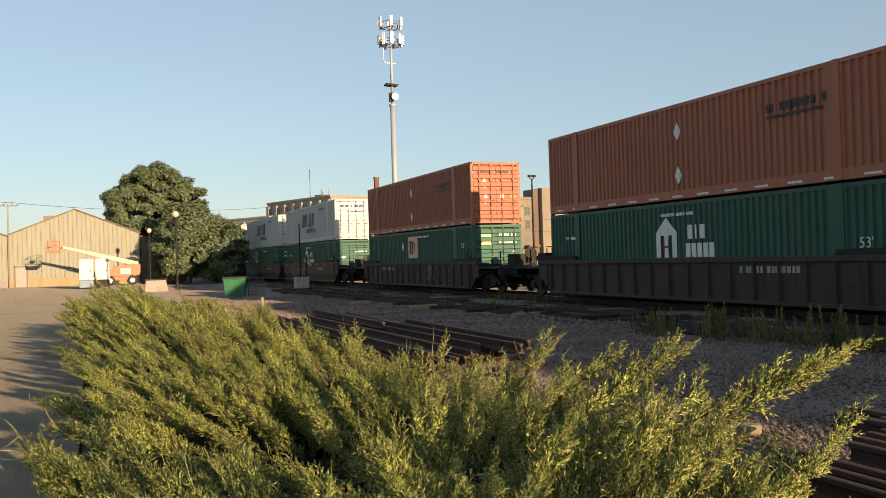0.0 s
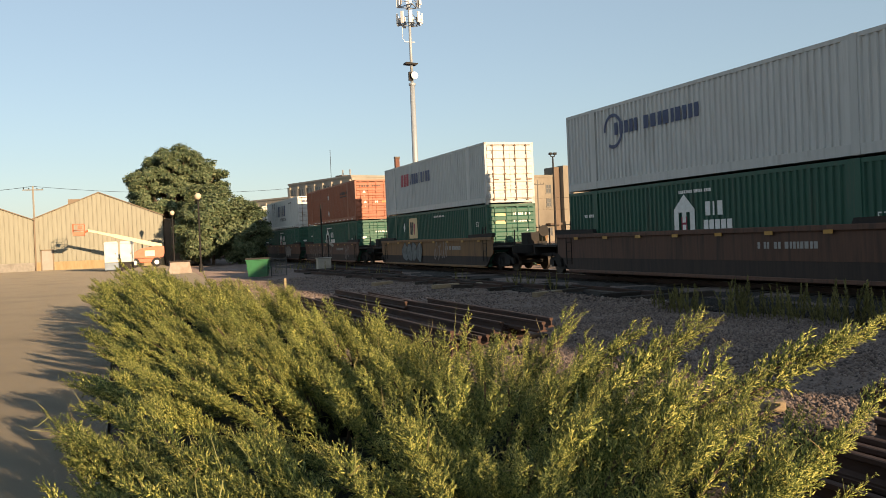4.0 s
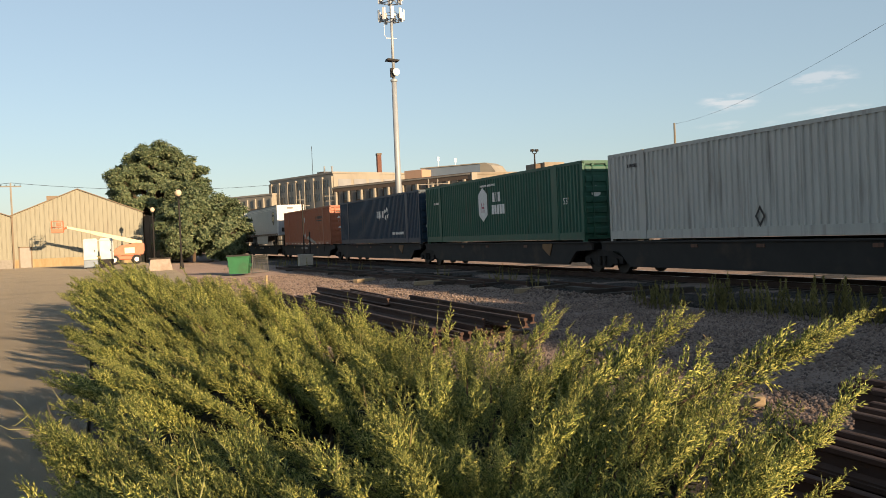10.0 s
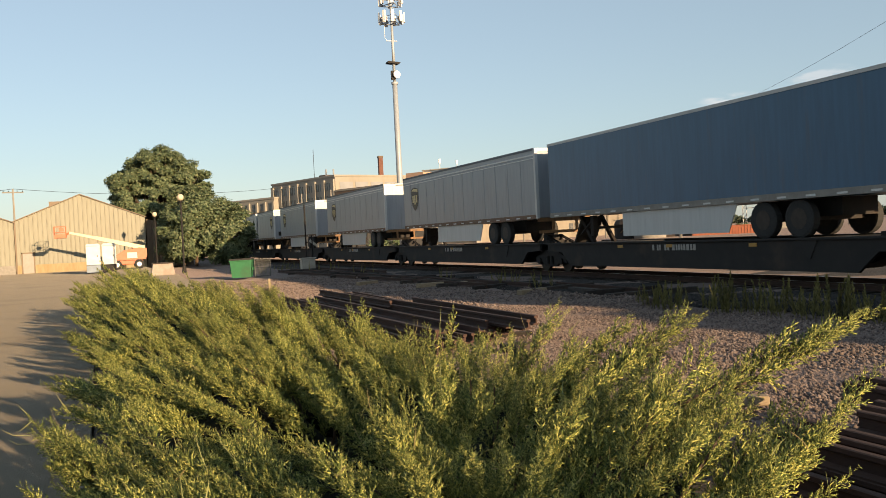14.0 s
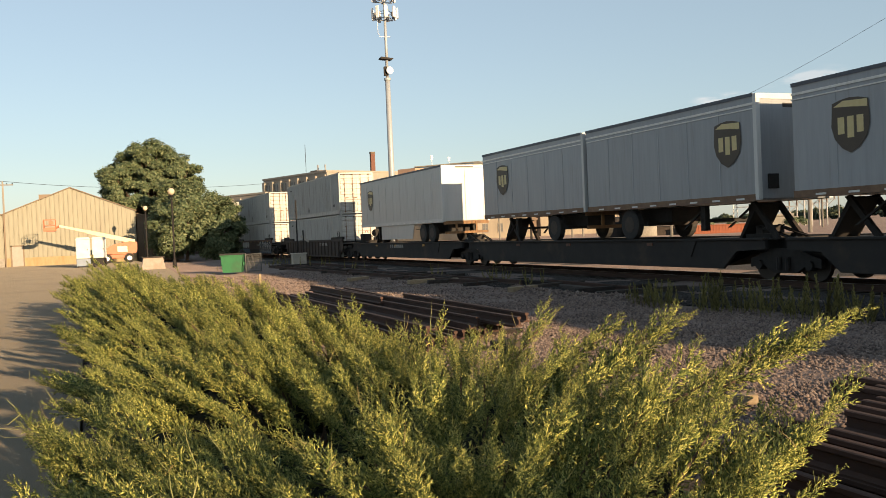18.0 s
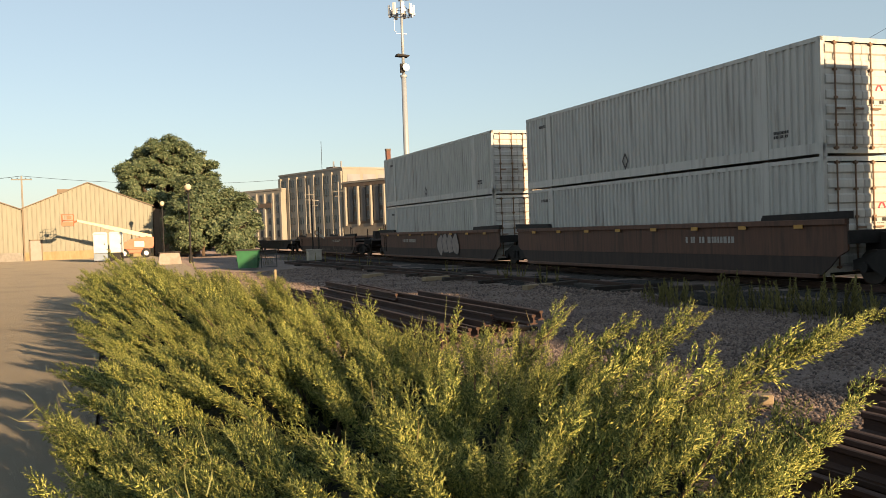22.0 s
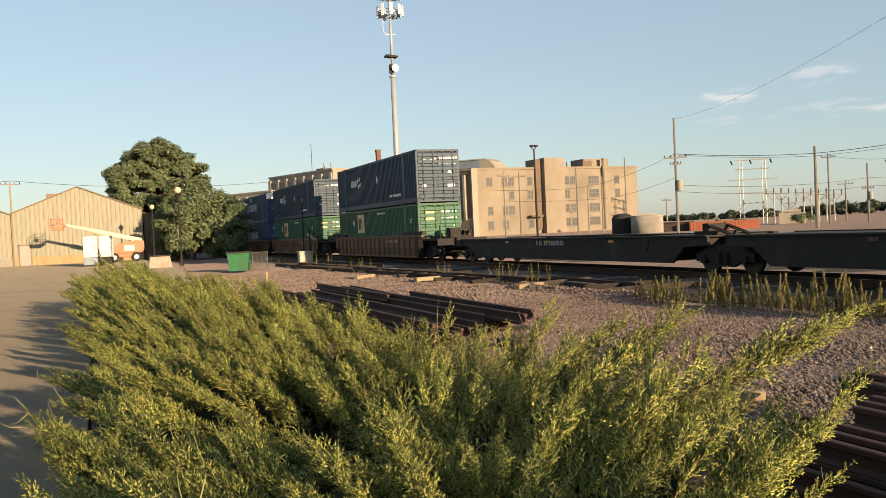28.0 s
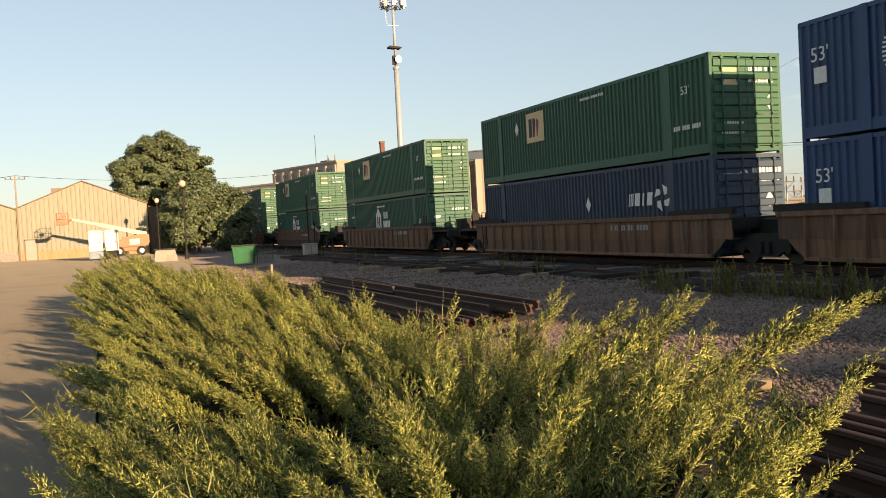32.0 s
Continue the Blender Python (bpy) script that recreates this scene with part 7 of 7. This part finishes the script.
# ---- mast, poles, wires and the substation ----
def comms_tower():
    t = thing("mobile_phone_mast", (34.6, 100.6, -0.2), "tall grey steel monopole mast with white antenna panels", "mast")
    st = mat("galvanised_mast", (0.33, 0.355, 0.38), (0.28, 0.30, 0.325), 0.5, 0.15, scale=1.5, stretch=(2, 2, 0.3))
    part("pole", MB().tube([(0, 0, 0), (0, 0, 10), (0, 0, 20.6)], [0.42, 0.36, 0.30], 16), st, t, "", True)
    part("upper_pole", MB().tube([(0, 0, 20.6), (0, 0, 29.8)], [0.19, 0.15], 14), st, t, "", True)
    part("flange", MB().tube([(0, 0, 20.5), (0, 0, 20.75)], 0.42, 16), st, t)
    part("lower_platform", MB().prism([(-0.9, 23.0), (0.55, 22.9), (0.75, 23.1), (-0.8, 23.25)], 1, -0.5, 0.5), M["iron"], t)
    part("dish", MB().tube([(0.12, -0.35, 21.6), (0.16, -0.5, 21.6), (0.18, -0.62, 21.6)], [0.2, 0.48, 0.44], 18), M["white"], t, "round white microwave dish")
    part("dish_bracket", MB().box(-0.45, -0.3, 21.0, 0.0, 0.0, 22.1), M["iron"], t)
    part("side_aerial", MB().tube([(-0.75, 0, 25.9), (-0.95, 0, 26.1), (-0.95, 0, 28.4)], 0.03, 6), M["white"], t)
    part("side_arm", MB().box(-0.8, -0.04, 25.7, 0.6, 0.04, 25.8), st, t)
    for z, r, n, h in ((30.75, 1.35, 6, 1.35), (28.6, 1.4, 9, 1.5)):
        rng = random.Random(int(z))
        for k in range(3):
            a, b = 2 * math.pi * k / 3 + 0.5, 2 * math.pi * (k + 1) / 3 + 0.5
            part("platform_beam", MB().tube([(r * math.cos(a), r * math.sin(a), z - 0.7), (r * math.cos(b), r * math.sin(b), z - 0.7)], 0.06, 6), st, t)
            part("platform_rail", MB().tube([(r * math.cos(a), r * math.sin(a), z + 0.1), (r * math.cos(b), r * math.sin(b), z + 0.1)], 0.04, 6), st, t)
            part("platform_arm", MB().tube([(0, 0, z - 0.9), (r * math.cos(a), r * math.sin(a), z - 0.7)], 0.07, 6), st, t)
        for k in range(n):
            a = 2 * math.pi * k / n + 0.3
            x, y = (r + 0.15) * math.cos(a), (r + 0.15) * math.sin(a)
            hh = h * rng.uniform(0.8, 1.05)
            ob = part("antenna_panel", shared("panel_%.1f" % hh, lambda: MB().cbox(-0.19, -0.09, -hh / 2, 0.19, 0.09, hh / 2, 0.02)), M["white"], t, "white antenna panel")
            ob.matrix_basis = pose(x, y, z - 0.1, 0, 0, math.degrees(a) + 90)
            part("radio_unit", shared("radio_unit", lambda: MB().cbox(-0.14, -0.1, -0.25, 0.14, 0.1, 0.25, 0.02)), GREY, t).matrix_basis = pose(x * 0.8, y * 0.8, z - 0.35, 0, 0, math.degrees(a) + 90)
    part("top_pole", MB().tube([(0, 0, 29.6), (0, 0, 31.0)], 0.13, 12), st, t)


def place(az, d):
    return d * math.sin(radians(az)), d * math.cos(radians(az))


WOOD = mat("grey_pole_wood", (0.27, 0.245, 0.21), (0.21, 0.19, 0.165), 0.9, scale=2, stretch=(4, 4, 0.4), vary=0.15)


def utility_pole(az, d, h, arms, label="weathered wooden utility pole with crossarms", box=0.0, r=0.16):
    x, y = place(az, d)
    t = thing("utility_pole", (x, y, -0.3), label, "utility pole", "utility poles across the track", turn=-az)
    part("pole", MB().tube([(0, 0, 0), (0, 0, h + 0.3)], [r, r * 0.65], 8), WOOD, t)
    for z, w in arms:
        part("crossarm", MB().box(-w / 2, -0.12, z - 0.07, w / 2, 0.0, z + 0.07), WOOD, t)
        for k in (-0.45, -0.2, 0.2, 0.45):
            part("insulator", shared("insulator", lambda: MB().tube([(0, 0, 0), (0, 0, 0.12), (0, 0, 0.2)], [0.03, 0.07, 0.03], 6)), M["iron"], t, at=(k * w, -0.06, z + 0.07))
    if box:
        part("transformer", MB().tube([(0.35, -0.1, box), (0.35, -0.1, box + 1.1)], 0.32, 10), CREAM, t)
    return t


def wire(points, label="thin sagging overhead wire", r=0.018):
    """Points given as (azimuth, distance, height); the wire sags a little between them."""
    mb = MB()
    pts = [(*place(a, d), z) for a, d, z in points]
    path = []
    for p, q in zip(pts, pts[1:]):
        for k in range(9):
            u = k / 8
            path.append((p[0] + (q[0] - p[0]) * u, p[1] + (q[1] - p[1]) * u, p[2] + (q[2] - p[2]) * u - 4 * 0.012 * (Vector(q) - Vector(p)).length * u * (1 - u)))
    mb.tube(path, r, 4, False)
    solid("overhead_wire", mb, M["iron"], label, "wire", "overhead wires")


def far_things():
    comms_tower()
    utility_pole(36.85, 96, 12.3, [(8.4, 2.4), (7.7, 1.2)], box=4.9)
    utility_pole(45.0, 108, 9.1, [], "stout weathered wooden pole", r=0.22)
    utility_pole(45.7, 150, 10.7, [(10.4, 2.0)])
    utility_pole(47.8, 140, 8.3, [(5.0, 1.6)], box=3.4)
    utility_pole(49.2, 125, 8.6, [(7.9, 2.0)])
    utility_pole(46.6, 170, 6.8, [(6.6, 2.6)])
    utility_pole(-4.46, 132, 11.0, [(10.8, 2.6)], "wooden utility pole behind the sheds")
    for az, h in ((25.9, 11.0), (26.9, 10.8), (30.6, 11.0), (31.3, 7.4), (32.2, 9.3), (33.7, 12.4)):
        utility_pole(az, 150, h, [(h - 0.5, 2.2)] if az < 27 else [])
    for az in (20.95, 21.55):
        utility_pole(az, 140, 10.4, [(9.9, 3.4), (8.8, 2.6), (6.4, 2.2), (5.2, 2.2)], "wooden double-pole structure with crossarms")
    for az, h in ((12.55, 10.5), (12.85, 9.4), (14.45, 11.0)):
        utility_pole(az, 160, h, [(h - 1.4, 1.8), (h - 2.3, 1.4)])
    utility_pole(36.2, 170, 5.6, [(5.4, 1.8)])
    # flood lamp
    x, y = place(27.95, 118)
    t = thing("flood_lamp", (x, y, -0.2), "tall dark post with a twin flood lamp", "flood lamp")
    part("pole", MB().tube([(0, 0, 0), (0, 0, 12.1)], [0.16, 0.1], 8), M["iron"], t)
    for s in (-1, 1):
        part("lamp_head", MB().cbox(s * 0.32 - 0.22, -0.2, 12.3, s * 0.32 + 0.22, 0.2, 12.6, 0.03), M["iron"], t)
        part("bracket", MB().tube([(0, 0, 12.0), (s * 0.28, 0, 12.1), (s * 0.32, 0, 12.32)], 0.06, 6), M["iron"], t)
    # tank and sheds beside it
    x, y = place(34.95, 125)
    t = thing("storage_tank", (x, y, -0.3), "round off-white storage tank with a shallow cone top", "tank")
    part("shell", MB().tube([(0, 0, 0), (0, 0, 2.55)], 2.2, 32), M["concrete"], t, "", True)
    part("roof", MB().tube([(0, 0, 2.55), (0, 0, 2.95)], [2.26, 0.25], 32), M["concrete"], t)
    x, y = place(33.4, 128)
    t = thing("dark_silo", (x, y, -0.3), "dark rounded metal tank beside a building", "tank")
    part("shell", MB().tube([(0, 0, 0), (0, 0, 2.3), (0, 0, 2.8), (0, 0, 3.0)], [1.5, 1.5, 1.2, 0.4], 20), M["spine"], t)
    x, y = place(39.75, 128)
    t = thing("red_freight_box", (x, y, -0.6), "faded red corrugated steel box beyond the track", "container", turn=-38)
    part("body", MB().box(-4.9, -1.2, 0, 4.3, 1.2, 1.55), P["red"], t)
    for k in range(23):
        part("rib", shared("red_rib", lambda: MB().box(-0.06, -1.25, 0.1, 0.06, -1.2, 1.5)), P["red"], t, at=(-4.7 + k * 0.4, 0, 0))
    part("top_rail", MB().box(-4.95, -1.28, 1.5, 4.35, 1.25, 1.62), P["red"], t)
    x, y = place(36.6, 130)
    t = thing("dark_shed", (x, y, -0.6), "low dark brown shed beyond the track", "shed", turn=-36)
    part("wall", MB().box(-2.6, -1.5, 0, 2.6, 1.5, 1.6), M["welldark"], t)
    part("roof", MB().box(-2.75, -1.65, 1.6, 2.75, 1.65, 1.72), M["spine"], t)
    # substation: two lattice towers, a gantry and bus structures
    st = mat("galvanised_lattice", (0.36, 0.35, 0.33), (0.3, 0.29, 0.28), 0.5, 0.3, scale=2)
    x, y = place(41.4, 180)
    t = thing("substation_gantry", (x, y, -0.3), "grey steel lattice gantry of a substation", "gantry", turn=-41)
    for s in (-1, 1):
        for k in (-0.35, 0.35):
            part("leg", MB().tube([(s * 2.1 + k, 0, 0), (s * 2.1 + k * 0.8, 0, 12.8)], 0.08, 5), st, t)
        for z in range(1, 12):
            part("brace", MB().tube([(s * 2.1 - 0.35, 0, z), (s * 2.1 + 0.35, 0, z + 1)], 0.05, 4), st, t)
    for z, w in ((8.8, 4.6), (10.8, 3.2), (12.6, 3.2), (6.2, 3.6), (4.2, 2.2)):
        part("crossbeam", MB().box(-w, -0.1, z - 0.09, w, 0.1, z + 0.09), st, t)
    for k in (-3.9, -0.4, 3.3):
        part("insulator_string", MB().tube([(k, 0, 12.6), (k + 0.3, 0, 11.8)], 0.16, 6), M["iron"], t)
    rng = random.Random(2)
    for k in range(9):
        x, y = place(42.6 + 0.42 * k, 172 + 3 * (k % 3))
        t = thing("bus_structure", (x, y, -0.3), "grey steel bus support with insulators", "substation gear", "bus supports of the substation", turn=-44)
        h = rng.uniform(3.6, 5.6)
        part("column", MB().tube([(0, 0, 0), (0, 0, h)], 0.13, 6), st, t)
        part("beam", MB().box(-1.6, -0.08, h, 1.6, 0.08, h + 0.16), st, t)
        for q in (-1.3, 0, 1.3):
            part("insulator", MB().tube([(q, 0, h + 0.16), (q, 0, h + 1.1)], 0.12, 6), BRICK, t)
        part("strut", MB().tube([(0, 0, h - 1.2), (1.2, 0, h)], 0.07, 5), st, t)
        part("strut", MB().tube([(0, 0, h - 1.2), (-1.2, 0, h)], 0.07, 5), st, t)
    x, y = place(43.6, 165)
    t = thing("transformer", (x, y, -0.3), "cream substation transformer housing", "substation gear", turn=-44)
    part("tank", MB().cbox(-2.2, -1.2, 0, 2.2, 1.2, 2.0, 0.08), CREAM, t)
    part("conservator", MB().tube([(-1.5, 0, 2.3), (1.5, 0, 2.3)], 0.3, 10), CREAM, t)
    # wires
    wire([(24.9, 150, 8.0), (30.8, 140, 7.2), (36.85, 96, 8.5)])
    wire([(25.9, 150, 6.0), (31.3, 145, 5.4), (36.85, 96, 6.0)])
    wire([(36.85, 96, 8.5), (45.0, 108, 8.3), (55.0, 90, 8.6)], r=0.03)
    wire([(36.85, 96, 8.4), (45.0, 108, 8.0), (55.0, 90, 8.3)])
    wire([(36.85, 96, 5.2), (47.8, 140, 6.2), (55.0, 140, 6.4)])
    wire([(36.85, 96, 4.5), (47.8, 140, 5.0), (55.0, 140, 5.2)])
    wire([(36.85, 96, 12.2), (49.5, 40, 9.6)], r=0.008)
    wire([(-4.46, 132, 11.0), (4.0, 140, 10.2), (12.5, 160, 12.0)], r=0.025)
    wire([(-9.0, 140, 10.6), (-4.46, 132, 11.0)], r=0.03)
    wire([(45.7, 150, 10.4), (49.2, 125, 8.0)])
    # far woods
    for k, (az, d, w, h) in enumerate(((47.8, 420, 60, 6.6), (44.0, 520, 80, 5.5), (40.0, 560, 70, 5.0), (52.0, 400, 60, 7), (36.5, 600, 50, 5))):
        x, y = place(az, d)
        rng2 = np.random.default_rng(70 + k)
        cs = [(rng2.uniform(-w / 2, w / 2), rng2.uniform(-6, 6), h * rng2.uniform(0.25, 0.6)) for _ in range(36)]
        ob = solid("far_woods", leaf_cloud(cs, [h * rng2.uniform(0.25, 0.45) for _ in cs], 7000, 0.9, 80 + k), M["leaf_far_haze"], "distant line of green trees", "trees", kind="stuff", at=(x, y, -0.5), turn=-az)
    for k, (az, d, r) in enumerate(((39.4, 150, 1.0), (40.6, 155, 0.9), (17.4, 118, 1.5), (18.1, 118, 1.3), (44.2, 158, 1.3))):
        x, y = place(az, d)
        rng2 = np.random.default_rng(90 + k)
        cs = [(rng2.uniform(-1, 1) * r, rng2.uniform(-1, 1) * r, rng2.uniform(0.3, 1.2) * r) for _ in range(9)]
        b = thing("bush", (x, y, -0.2), "small green bush beyond the track", "bush", "bushes across the track")
        part("crown", leaf_cloud(cs, [0.5 * r] * 9, 1500, 0.16, 95 + k), M["leaf"], b)["kind"] = "stuff"
        part("stem", MB().tube([(0, 0, -0.1), (0, 0, r)], 0.06, 6), M["bark"], b)


far_things()


# ---- what moves ----
def motions():
    for ob, middle, z in MOVING:
        rows = []
        for k in range(33):
            y = middle - SPEED * k
            if k in (0, 32) or -40 < y < 190:
                slope = (bend(y + 1) - bend(y - 1)) / 2
                rows.append((float(k), pose(XC + bend(y), y, z, 0, 0, -math.degrees(math.atan(slope)))))
        walk(ob, rows)


motions()
